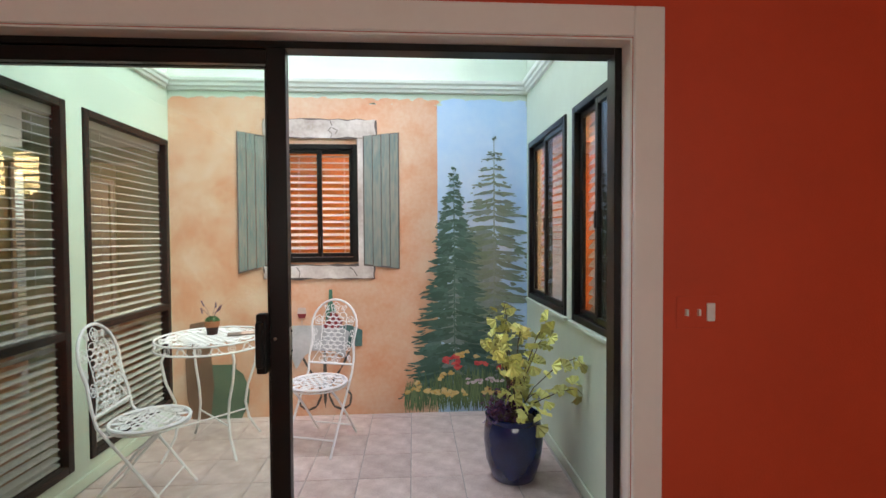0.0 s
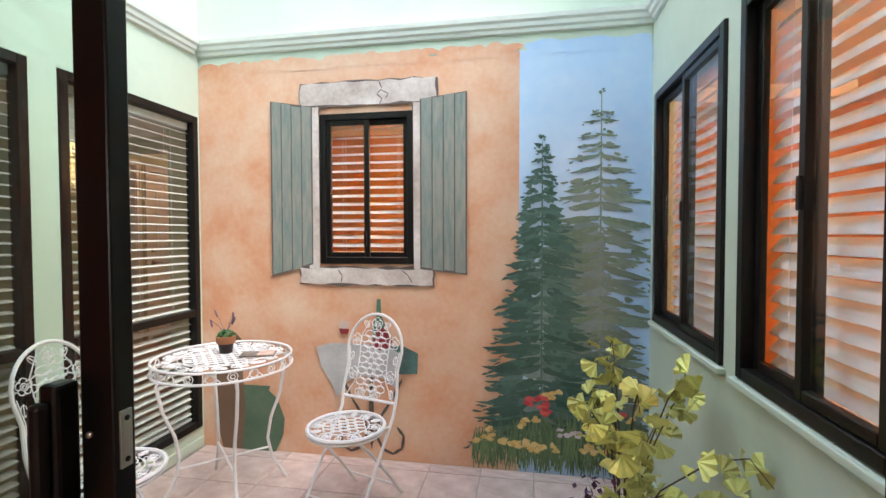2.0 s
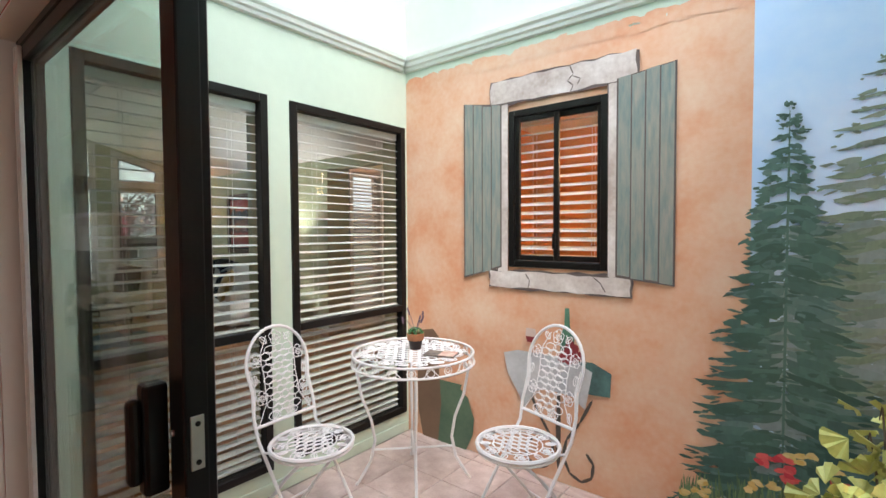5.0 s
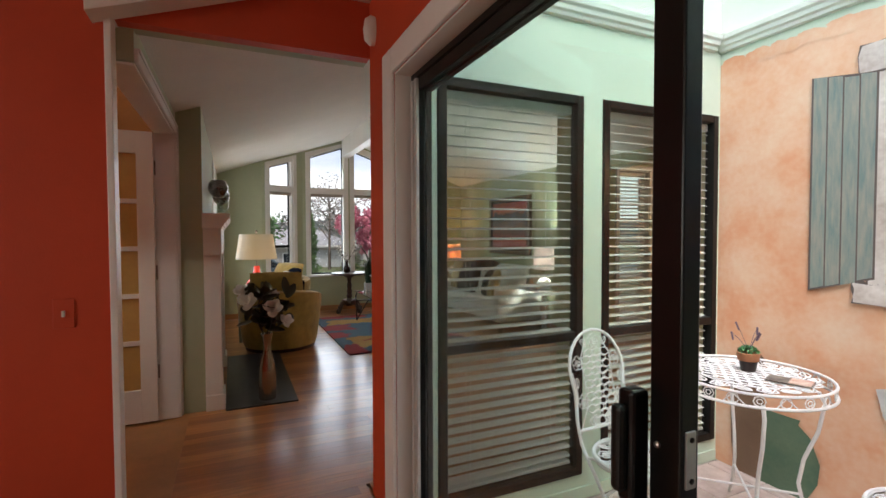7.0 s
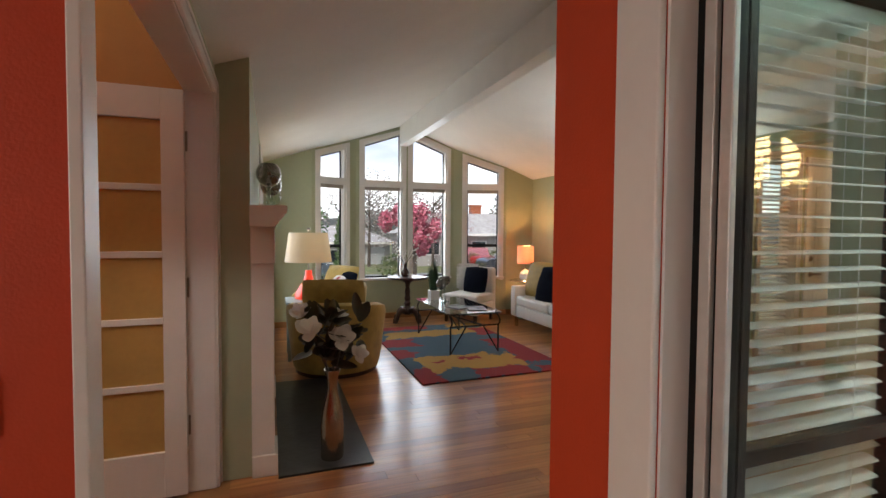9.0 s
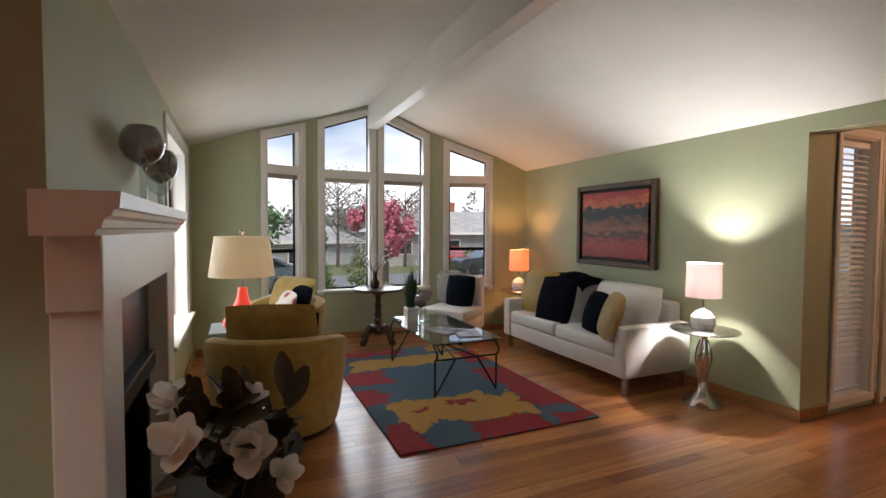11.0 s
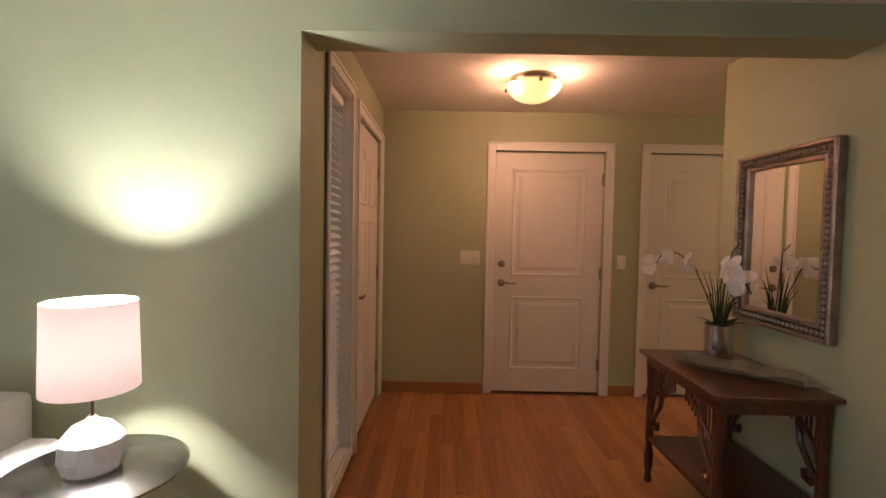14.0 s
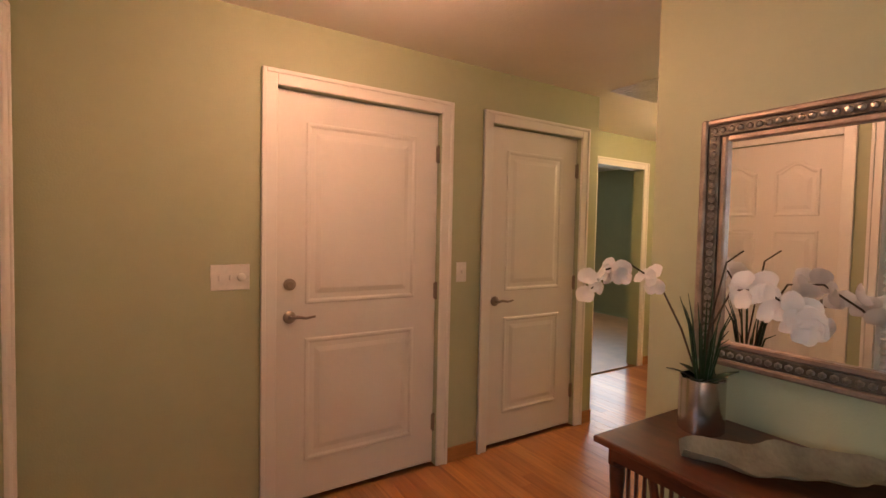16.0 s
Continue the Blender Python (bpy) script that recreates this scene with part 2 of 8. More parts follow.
# unseen boxes added to stop outdoor light leaking round the shut doors
struct("wall_light_block", boxes((-2.95, -0.722, 7.752, 7.80, -0.05, 2.4), (-3.945, -3.897, 6.45, 7.55, -0.05, 2.2)), GREEN, "unseen light blocker added behind the shut doors")
struct("wall_hall_turn", wall_along("y", -0.72, -0.60, 7.75, 8.35, 0, 2.5), GREEN, "sage green hall wall at the turn")
struct("wall_hall_end", wall_along("x", 8.35, 8.47, -0.72, 3.2, 0, 2.5, [(0.27, 0.98, 0, 2.03)]), GREEN, "sage green hall wall with an open doorway")
struct("wall_hall_east", wall_along("y", 3.2, 3.3, 6.45, 8.47, 0, 2.5), GREEN, "sage green wall closing the hall")
struct("ceiling_entry", boxes((-3.9, 3.3, 5.655, 8.5, 2.34, 2.5)), CEIL, "white ceiling of entry and hall", "ceiling")
bm = bmesh.new()
for y0, y1 in ((1.0, 3.333), (3.333, 5.56)):
    prism(bm, [(y0, vault(y0)), (y1, vault(y1)), (y1, vault(y1) + 0.12), (y0, vault(y0) + 0.12)], "x", -7.75, -1.5)
struct("ceiling_vault", bm, CEIL, "white vaulted ceiling on both sides of the ridge beam", "ceiling")
struct("beam_ridge", boxes((-7.6, -1.62, 3.27, 3.40, 2.655, 3.03), bevel=0.006), WHITE, "white painted ridge beam under the vaulted ceiling", "beam")
# bay with four tall windows: facets from side to side
BAY = [(-7.33, 1.16), (-7.33, 1.94), (-7.62, 2.60), (-7.62, 4.17), (-7.33, 4.98), (-7.33, 5.6)]


def facet(name, p, q, holes):
    """A bay wall from p to q; holes (u0, u1, z0, rim) reach up to rim below the sloping ceiling."""
    p, q = Vector(p), Vector(q)
    d = q - p
    size = d.length
    d /= size
    out = Vector((-d.y, d.x)) * 0.14
    bm = bmesh.new()
    def strip(u0, u1, lo, hi):
        vs = []
        for u in (u0, u1):
            for side in (Vector((0, 0)), out):
                w = p + d * u + side
                for f in (lo, hi):
                    vs.append(bm.verts.new((w.x, w.y, f(p.y + d.y * u))))
        a = vs
        for i in ((0, 1, 5, 4), (2, 6, 7, 3), (0, 2, 3, 1), (4, 5, 7, 6), (1, 3, 7, 5), (0, 4, 6, 2)):
            bm.faces.new([a[k] for k in i])
    us = [0, *[h for o in holes for h in o[:2]], size]
    top = lambda y: vault(y) + 0.1
    for i, (u0, u1) in enumerate(zip(us, us[1:])):
        if i % 2 == 0:
            strip(u0, u1, lambda y: 0, top)
        else:
            o = holes[i // 2]
            strip(u0, u1, lambda y: 0, lambda y: o[2])
            strip(u0, u1, lambda y: vault(y) - o[3], top)
    return struct(name, bm, GREEN, "sage green bay wall round tall windows")


facet("wall_bay_left_return", BAY[0], BAY[1], [])
facet("wall_bay_left", BAY[1], BAY[2], [(0.104, 0.55, 0.62, 0.09)])
facet("wall_bay_middle", BAY[2], BAY[3], [(0.105, 0.724, 0.62, 0.09), (0.861, 1.463, 0.62, 0.09)])
facet("wall_bay_right", BAY[3], BAY[4], [(0.196, 0.759, 0.62, 0.09)])
facet("wall_bay_right_return", BAY[4], BAY[5], [])
# floors
struct("floor_base", boxes((-7.8, 4.4, -3.3, 2.255, -0.25, -0.02), (-7.8, -1.415, 2.255, 8.6, -0.25, -0.02), (-1.415, 3.3, 4.5, 8.6, -0.25, -0.02), (-4.8, -1.5, -1.2, 1.2, -0.24, -0.005), (-0.72, 3.3, 8.4, 12.5, -0.25, -0.004)), OAKTRIM, "oak subfloor under the planks", "floor")
struct("floor_atrium", boxes((XL, XR, 2.255, YM, ZA - 0.08, ZA - 0.006)), GROUT, "beige grout bed of the tiled atrium floor", "floor")

# ---- windows, doors and trim ----
def frame_bm(axis, face0, face1, u0, u1, z0, z1, w, bevel=0.003, bars=(), posts=()):
    """A rectangular frame of bars w wide between two faces; bars: heights, posts: places along u."""
    bm = bmesh.new()
    def b(a0, a1, c0, c1):
        if axis == "x": box(bm, a0, a1, face0, face1, c0, c1, bevel, 1)
        else: box(bm, face0, face1, a0, a1, c0, c1, bevel, 1)
    b(u0, u0 + w, z0, z1); b(u1 - w, u1, z0, z1); b(u0 + w, u1 - w, z0, z0 + w); b(u0 + w, u1 - w, z1 - w, z1)
    for z in bars: b(u0 + w, u1 - w, z - w / 2, z + w / 2)
    for u in posts: b(u - w / 2, u + w / 2, z0 + w, z1 - w)
    return bm


def pane(axis, at, u0, u1, z0, z1, parent, material=None):
    bm = boxes((u0, u1, at - 0.003, at + 0.003, z0, z1) if axis == "x" else (at - 0.003, at + 0.003, u0, u1, z0, z1))
    ob = part("pane", bm, material or GLASS, parent)
    ob.visible_shadow = False
    return ob


def blind(axis, at, u0, u1, z0, z1, pitch, tilt, label, width=0.05, cords=2):
    """A horizontal blind that hangs at that plane; its slats share one mesh."""
    b = thing("window_blind", label, "blind", group="horizontal window blinds")
    def fit(a0, a1, c0, c1, h0, h1): return (a0, a1, at + c0, at + c1, h0, h1) if axis == "x" else (at + c0, at + c1, a0, a1, h0, h1)
    part("headrail", boxes(fit(u0, u1, -0.025, 0.025, z1 - 0.045, z1), bevel=0.004), SLAT, b)
    part("bottom_rail", boxes(fit(u0, u1, -0.022, 0.022, z0, z0 + 0.018), bevel=0.004), SLAT, b)
    me, z = None, z0 + 0.05
    while z < z1 - 0.06:
        if me is None:
            bm = bmesh.new()
            r = bmesh.ops.create_grid(bm, x_segments=1, y_segments=4, size=0.5)
            for v in bm.verts:
                v.co = Vector((v.co.x * (u1 - u0), v.co.y * width, 0.004 * (1 - (2 * v.co.y) ** 2)))
            bmesh.ops.solidify(bm, geom=bm.faces[:], thickness=0.0022)
            bmesh.ops.rotate(bm, cent=(0, 0, 0), matrix=Matrix.Rotation(radians(tilt), 3, "X"), verts=bm.verts[:])
            if axis == "y": bmesh.ops.rotate(bm, cent=(0, 0, 0), matrix=Matrix.Rotation(radians(90), 3, "Z"), verts=bm.verts[:])
            ob = part("slat", bm, SLAT, b)
            me = ob.data
        else:
            ob = new("slat", me); ob.parent = b
        ob.location = ((u0 + u1) / 2, at, z) if axis == "x" else (at, (u0 + u1) / 2, z)
        z += pitch
    for k in range(cords):
        u = u0 + (u1 - u0) * (0.18 + 0.64 * k / max(1, cords - 1))
        for s in (-0.024, 0.024):
            bm = bmesh.new()
            tube(bm, [(u, at + s, z0 + 0.01), (u, at + s, z1 - 0.04)] if axis == "x" else [(at + s, u, z0 + 0.01), (at + s, u, z1 - 0.04)], 0.0014, 4)
            part("cord", bm, SLAT, b)
    return b


# tall atrium windows to the living room
for i, (y0, y1) in enumerate(LW):
    w = thing(f"window_{i + 1}", "tall black-framed window between atrium and living room", "window", kind="structure")
    part("window_frame", frame_bm("y", XL - 0.05, XL + 0.012, y0 + 0.003, y1 - 0.003, LZ[0] + 0.003, LZ[1] - 0.003, 0.045, bars=(0.75,)), BLACK, w)
    pane("y", XL - 0.02, y0 + 0.048, y1 - 0.048, 0.775, LZ[1] - 0.05, w, GREY_GLASS)
    pane("y", XL - 0.02, y0 + 0.048, y1 - 0.048, LZ[0] + 0.05, 0.727, w, GREY_GLASS)
    blind("y", XL - 0.054, y0 + 0.052, y1 - 0.052, LZ[0] + 0.055, LZ[1] - 0.052, 0.0505, 9, "white horizontal blind with open slats in a tall black window")
# sliding windows to the orange room
for i, (y0, y1) in enumerate(RW):
    w = thing(f"window_{i + 3}", "black-framed sliding window in the pale green atrium wall", "window", kind="structure")
    part("window_frame", frame_bm("y", XR - 0.014, XR + 0.05, y0 + 0.003, y1 - 0.003, 0.793, 2.037, 0.04), BLACK, w)
    ym = (y0 + y1) / 2
    part("window_frame", frame_bm("y", XR - 0.006, XR + 0.02, y0 + 0.045, ym + 0.02, 0.835, 1.995, 0.032), BLACK, w, "black sliding sash")
    part("window_frame", frame_bm("y", XR + 0.022, XR + 0.045, ym - 0.02, y1 - 0.045, 0.835, 1.995, 0.032), BLACK, w, "black fixed sash")
    pane("y", XR + 0.008, y0 + 0.077, ym - 0.012, 0.867, 1.963, w)
    pane("y", XR + 0.034, ym + 0.012, y1 - 0.077, 0.867, 1.963, w)
    part("window_sill", boxes((XR - 0.03, XR + 0.001, y0 - 0.02, y1 + 0.02, 0.765, 0.789), bevel=0.004), MINT, w)
    part("latch", boxes((XR - 0.016, XR - 0.007, ym - 0.005, ym + 0.012, 1.33, 1.42), bevel=0.002), BLACK, w)
    blind("y", XR + 0.10, y0 + 0.02, y1 - 0.02, 0.81, 2.03, 0.054, -50, "white horizontal blind glowing orange in a black sliding window", 0.06)
w = thing("window_5", "black-framed sliding window in the middle of the painted mural", "window", kind="structure")
part("window_frame", frame_bm("x", YM - 0.016, YM + 0.05, -0.517, 0.097, 1.088, 2.039, 0.04), BLACK, w)
part("window_frame", frame_bm("x", YM - 0.006, YM + 0.018, -0.475, -0.19, 1.13, 1.997, 0.03), BLACK, w, "black sliding sash")
part("window_frame", frame_bm("x", YM + 0.02, YM + 0.045, -0.235, 0.055, 1.13, 1.997, 0.03), BLACK, w, "black fixed sash")
pane("x", YM + 0.006, -0.446, -0.222, 1.16, 1.967, w); pane("x", YM + 0.032, -0.205, 0.026, 1.16, 1.967, w)
part("latch", boxes((-0.222, -0.205, YM - 0.024, YM - 0.007, 1.20, 1.29), bevel=0.002), BLACK, w)
blind("x", YM + 0.10, -0.50, 0.08, 1.10, 2.03, 0.054, 22, "white horizontal blind glowing orange inside the mural window", 0.06)

# sliding glass door
d = thing("door_1", "black aluminium sliding glass door standing open to the atrium", "sliding door", kind="structure")
part("door_frame", frame_bm("x", 2.190, 2.262, DX0 + 0.002, DX1 - 0.002, -0.03, OPEN_Z - 0.002, 0.03), BLACK, d)
part("track", boxes((DX0 + 0.04, DX1 - 0.04, 2.194, 2.215, 0.005, 0.022), (DX0 + 0.04, DX1 - 0.04, 2.228, 2.25, 0.005, 0.022)), BROWN_AL, d, "dark floor track")
part("fixed_panel", frame_bm("x", 2.226, 2.252, DX0 + 0.033, 0.07, 0.024, OPEN_Z - 0.033, 0.055), BLACK, d)
pane("x", 2.238, DX0 + 0.088, 0.015, 0.079, OPEN_Z - 0.088, d, DOOR_GLASS)
part("sliding_panel", frame_bm("x", 2.192, 2.222, DX0 + 0.04, 0.098, 0.024, OPEN_Z - 0.036, 0.05), BLACK, d)
part("stile", boxes((0.036, 0.102, 2.178, 2.223, 0.024, OPEN_Z - 0.035), bevel=0.004), BLACK, d)
pane("x", 2.206, DX0 + 0.09, 0.036, 0.075, OPEN_Z - 0.086, d, DOOR_GLASS)
handle = part("handle", boxes((0.0, 0.037, 2.135, 2.179, 0.815, 1.025), bevel=0.008), BLACK, d, "long black pull handle")
part("grip", boxes((0.004, 0.030, 2.112, 2.136, 0.84, 1.0), bevel=0.009), BLACK, handle)
PLATE_STEEL = mat("brushed_steel_plate", (0.6, 0.58, 0.54), 0.35, 0.9)
part("latch_plate", boxes((0.101, 0.106, 2.188, 2.212, 0.868, 0.968), bevel=0.001), PLATE_STEEL, d, "small steel latch plate")
for z in (0.882, 0.954):
    bm = bmesh.new(); lathe(bm, [(0.005, 0), (0.005, 0.002), (0.002, 0.003)], 10, Matrix.Translation((0.106, 2.20, z)) @ Matrix.Rotation(radians(90), 4, "Y")); part("screw", bm, BLACK, d)
bm = bmesh.new(); lathe(bm, [(0.006, 0), (0.006, 0.004), (0.003, 0.006)], 10, Matrix.Translation((0.055, 2.178, 0.93)) @ Matrix.Rotation(radians(90), 4, "X")); part("lock", bm, PLATE_STEEL, d, "small round steel lock", smooth=True)
PALE_AL = mat("pale_aluminium", (0.62, 0.60, 0.56), 0.4, 0.3)
for x in (DX0 + 0.034, DX0 + 0.072): part("jamb_strip", boxes((x, x + 0.026, 2.176, 2.1905, 0.0, OPEN_Z - 0.04), bevel=0.003), PALE_AL, d, "pale aluminium jamb strip")
bm = bmesh.new()
box(bm, DX0 - 0.125, DX0, 2.102, 2.12, 0, 2.09, 0.006); box(bm, DX1, DX1 + 0.11, 2.102, 2.12, 0, 2.09, 0.006); box(bm, DX0, DX1, 2.102, 2.12, OPEN_Z, 2.09, 0.006)
box(bm, DX0, DX0 + 0.007, 2.12, 2.19, 0, OPEN_Z); box(bm, DX1 - 0.007, DX1, 2.12, 2.19, 0, OPEN_Z); box(bm, DX0 + 0.007, DX1 - 0.007, 2.12, 2.19, OPEN_Z - 0.007, OPEN_Z)
struct("trim_sliding_door", bm, WHITE, "white painted casing of the sliding door", "trim")

# moulding round the atrium
def crown(side):
    return [(side(0), 2.455), (side(0.018), 2.462), (side(0.022), 2.48), (side(0.034), 2.49), (side(0.038), 2.512), (side(0.05), 2.525), (side(0.055), 2.55), (side(0), 2.55)]
bm = bmesh.new()
prism(bm, crown(lambda d: YM - d), "x", XL, XR)
prism(bm, crown(lambda d: XL + d), "y", 2.256, YM - 0.056)
prism(bm, crown(lambda d: XR - d), "y", 2.256, YM - 0.056)
struct("trim_atrium_moulding", bm, mat("white_green_moulding", (0.80, 0.84, 0.77), 0.4, vary=0.03), "pale moulding high on the atrium walls", "trim")
struct("baseboard_atrium", boxes((XL, XL + 0.012, 2.26, YM - 0.013, ZA, ZA + 0.07), (XR - 0.012, XR, 2.26, YM - 0.013, ZA, ZA + 0.07), bevel=0.003), MINT, "pale green atrium baseboard", "baseboard")
# roof light
rl = thing("window_roof", "glazed roof light over the atrium", "roof light", kind="structure")
bm = bmesh.new()
for k in range(4): box(bm, XL - 0.1 + k * 0.993, XL - 0.04 + k * 0.993, 2.15, 4.5, 3.6, 3.68, 0.004)
box(bm, XL - 0.13, XR + 0.13, 2.13, 2.2, 3.6, 3.68); box(bm, XL - 0.13, XR + 0.13, 4.44, 4.5, 3.6, 3.68)
part("window_frame", bm, WHITE, rl)
for k in range(3): pane_ob = part("pane", boxes((XL - 0.04 + k * 0.993, XL + 0.893 + k * 0.993, 2.2, 4.44, 3.63, 3.636)), GLASS, rl); pane_ob.visible_shadow = False

# orange room behind the blinds
struct("wall_orange_north", boxes((-1.41, 4.3, 6.38, 6.448, 0, 2.6)), ORANGE, "orange painted wall of the next room")
struct("wall_orange_west", boxes((-1.48, -1.412, 4.5, 6.38, 0, 2.6)), ORANGE, "orange painted side wall of the next room")
struct("wall_orange_east", boxes((4.23, 4.3, 2.26, 6.38, 0, 2.6)), ORANGE, "orange painted far wall of the next room")
struct("wall_orange_south", boxes((1.556, 4.23, 2.192, 2.25, 0, 2.6)), ORANGE, "orange painted near wall of the next room")
struct("ceiling_orange_room", boxes((-1.48, 1.62, 4.503, 6.448, 2.46, 2.6), (1.62, 4.3, 2.2, 6.448, 2.46, 2.6)), CEIL, "white ceiling of the next room", "ceiling")
struct("floor_orange_room", boxes((1.556, 4.3, 2.255, 4.5, -0.2, -0.001)), OAKTRIM, "oak floor of the next room", "floor")
GLOW = mat("lit_frosted_shade", (0.9, 0.75, 0.5), 0.5, emit=6, emit_colour=(1, 0.72, 0.35))
BRONZE = mat("dark_bronze", (0.05, 0.035, 0.025), 0.4, 0.8)
ch = thing("chandelier", "lit bronze chandelier with five frosted glass shades", "chandelier", pose(0.62, 5.45, 1.72))
bm = bmesh.new(); tube(bm, [(0, 0, 0.1), (0, 0, 0.74)], 0.008, 8); lathe(bm, [(0.02, -0.12), (0.035, -0.06), (0.02, 0.0), (0.03, 0.06), (0.01, 0.1)], 12)
part("stem", bm, BRONZE, ch, smooth=True)
for k in range(5):
    a = 2 * math.pi * k / 5
    c, s = math.cos(a), math.sin(a)
    bm = bmesh.new(); tube(bm, [(0.02 * c, 0.02 * s, 0), (0.12 * c, 0.12 * s, -0.07), (0.22 * c, 0.22 * s, -0.05), (0.26 * c, 0.26 * s, 0.0)], 0.007, 6)
    arm = part("arm", bm, BRONZE, ch, smooth=True)
    bm = bmesh.new(); lathe(bm, [(0.03, 0.0), (0.055, 0.03), (0.07, 0.08), (0.075, 0.10)], 16, Matrix.Translation((0.26 * c, 0.26 * s, 0)))
    part("shade", bm, GLOW, ch, "lit frosted glass shade", smooth=True)
lamp("chandelier_light", "POINT", pose(0.62, 5.45, 1.95), 60, (1, 0.58, 0.27), radius=0.25)
# invented ceiling fixture, kept out of view, that fills a side room with light
def added_flush_light(x, y, z, power, colour, label):
    t = thing("ceiling_light", label, "ceiling light", pose(x, y, z))
    bm = bmesh.new(); lathe(bm, [(0.15, -0.03), (0.16, -0.015), (0.16, -0.001)], 28); part("base", bm, BRONZE, t, "dark bronze ceiling plate", smooth=True)
    bm = bmesh.new(); lathe(bm, [(0.02, -0.11), (0.08, -0.10), (0.13, -0.07), (0.148, -0.03), (0.14, -0.03)], 28); part("bowl", bm, GLOW, t, "glowing frosted bowl", smooth=True)
    lamp("fill_bulb", "POINT", pose(x, y, z - 0.2), power, colour, radius=0.1)
added_flush_light(3.3, 2.65, 2.46, 165, (1, 0.62, 0.34), "added unseen frosted flush light that brightens the orange room")
added_flush_light(-2.6, -0.6, 2.95, 14, (1, 0.62, 0.32), "added unseen frosted flush light that brightens the study")
# unseen window, added only to give the red room's fill lamp an opening
ws = thing("window_6", "added unseen white-framed window for the red room's fill light", "window", kind="structure")
part("window_frame", frame_bm("x", -3.28, -3.22, -0.797, 2.597, 0.903, 2.097, 0.06), WHITE, ws)
part("mullion", boxes((0.87, 0.93, -3.275, -3.225, 0.963, 2.037)), WHITE, ws)
pane("x", -3.25, -0.737, 0.87, 0.963, 2.037, ws); pane("x", -3.25, 0.93, 2.537, 0.963, 2.037, ws)

# doors
def panel_door(name, label, m, w, h, panels, material, handle_side, hinges=True, deadbolt=True, lever=True, thick=0.04):
    """A door leaf with raised panels; its face looks along -y of the pose, its left foot is the origin."""
    ob = thing(name, label, "door", m, kind="structure")
    bm = bmesh.new()
    box(bm, 0, w, 0, thick, 0.012, h, 0.002, 1)
    part("leaf", bm, material, ob)
    for x0, x1, z0, z1, arch in panels:
        bm = bmesh.new()
        def ring(d, y):
            pts = [(x0 + d, z0 + d), (x1 - d, z0 + d)]
            n = 10
            for k in range(n + 1):
                f = 1 - k / n
                pts.append((x0 + d + (x1 - x0 - 2 * d) * f, z1 - d + arch * (math.cos((f - 0.5) * 2 * math.pi) * 0.5 + 0.5)))
            return [bm.verts.new((px, y, pz)) for px, pz in pts]
        rings = [ring(0, -0.001), ring(0.006, -0.007), ring(0.016, -0.007), ring(0.026, -0.001), ring(0.05, -0.001), ring(0.075, -0.008)]
        for a, b in zip(rings, rings[1:]):
            for i in range(len(a)): bm.faces.new((a[i], a[(i + 1) % len(a)], b[(i + 1) % len(a)], b[i]))
        bm.faces.new(rings[-1])
        part("panel", bm, material, ob)
    hx = 0.065 if handle_side == "l" else w - 0.065
    s = 1 if handle_side == "l" else -1
    if lever:
        bm = bmesh.new()
        lathe(bm, [(0.031, 0), (0.031, 0.006), (0.024, 0.012), (0.010, 0.016), (0.010, 0.045)], 18, Matrix.Translation((hx, -0.001, 0.93)) @ Matrix.Rotation(radians(90), 4, "X"))
        tube(bm, [(hx, -0.045, 0.93), (hx + s * 0.03, -0.047, 0.936), (hx + s * 0.07, -0.047, 0.928), (hx + s * 0.115, -0.045, 0.934)], [0.009, 0.009, 0.007, 0.006], 8)
        part("door_handle", bm, STEEL, ob, "satin nickel lever handle", smooth=True)
    if deadbolt:
        bm = bmesh.new()
        lathe(bm, [(0.03, 0), (0.028, 0.012), (0.018, 0.016), (0.016, 0.022)], 18, Matrix.Translation((hx, -0.001, 1.09)) @ Matrix.Rotation(radians(90), 4, "X"))
        part("deadbolt", bm, STEEL, ob, "round nickel deadbolt", smooth=True)
    if hinges:
        x = w if handle_side == "l" else 0
        for z in (0.25, 1.02, 1.80):
            bm = bmesh.new()
            tube(bm, [(x, -0.008, z - 0.05), (x, -0.008, z + 0.05)], 0.008, 8); box(bm, x - 0.012, x + 0.014, -0.003, 0.0005, z - 0.045, z + 0.045)
            part("hinge", bm, STEEL, ob, "brushed nickel hinge")
    return ob


def casing(axis, face, u0, u1, z1, side, w=0.07, label="white painted door casing", sill=None):
    bm = bmesh.new()
    z0 = 0 if sill is None else sill
    def b(a0, a1, c0, c1, d):
        f = sorted((face, face + side * d))
        if axis == "x": box(bm, a0, a1, f[0], f[1], c0, c1, 0.004, 2)
        else: box(bm, f[0], f[1], a0, a1, c0, c1, 0.004, 2)
    b(u0 - w, u0, z0, z1 + w, 0.016); b(u1, u1 + w, z0, z1 + w, 0.016); b(u0, u1, z1, z1 + w, 0.016)
    b(u0 - w, u0 - w + 0.02, z0, z1 + w, 0.024); b(u1 + w - 0.02, u1 + w, z0, z1 + w, 0.024); b(u0 - w + 0.02, u1 + w - 0.02, z1 + w - 0.02, z1 + w, 0.024)
    if sill is not None: b(u0 - w, u1 + w, z0 - w, z0, 0.016)
    return struct("trim_casing", bm, WHITE, label, "trim")


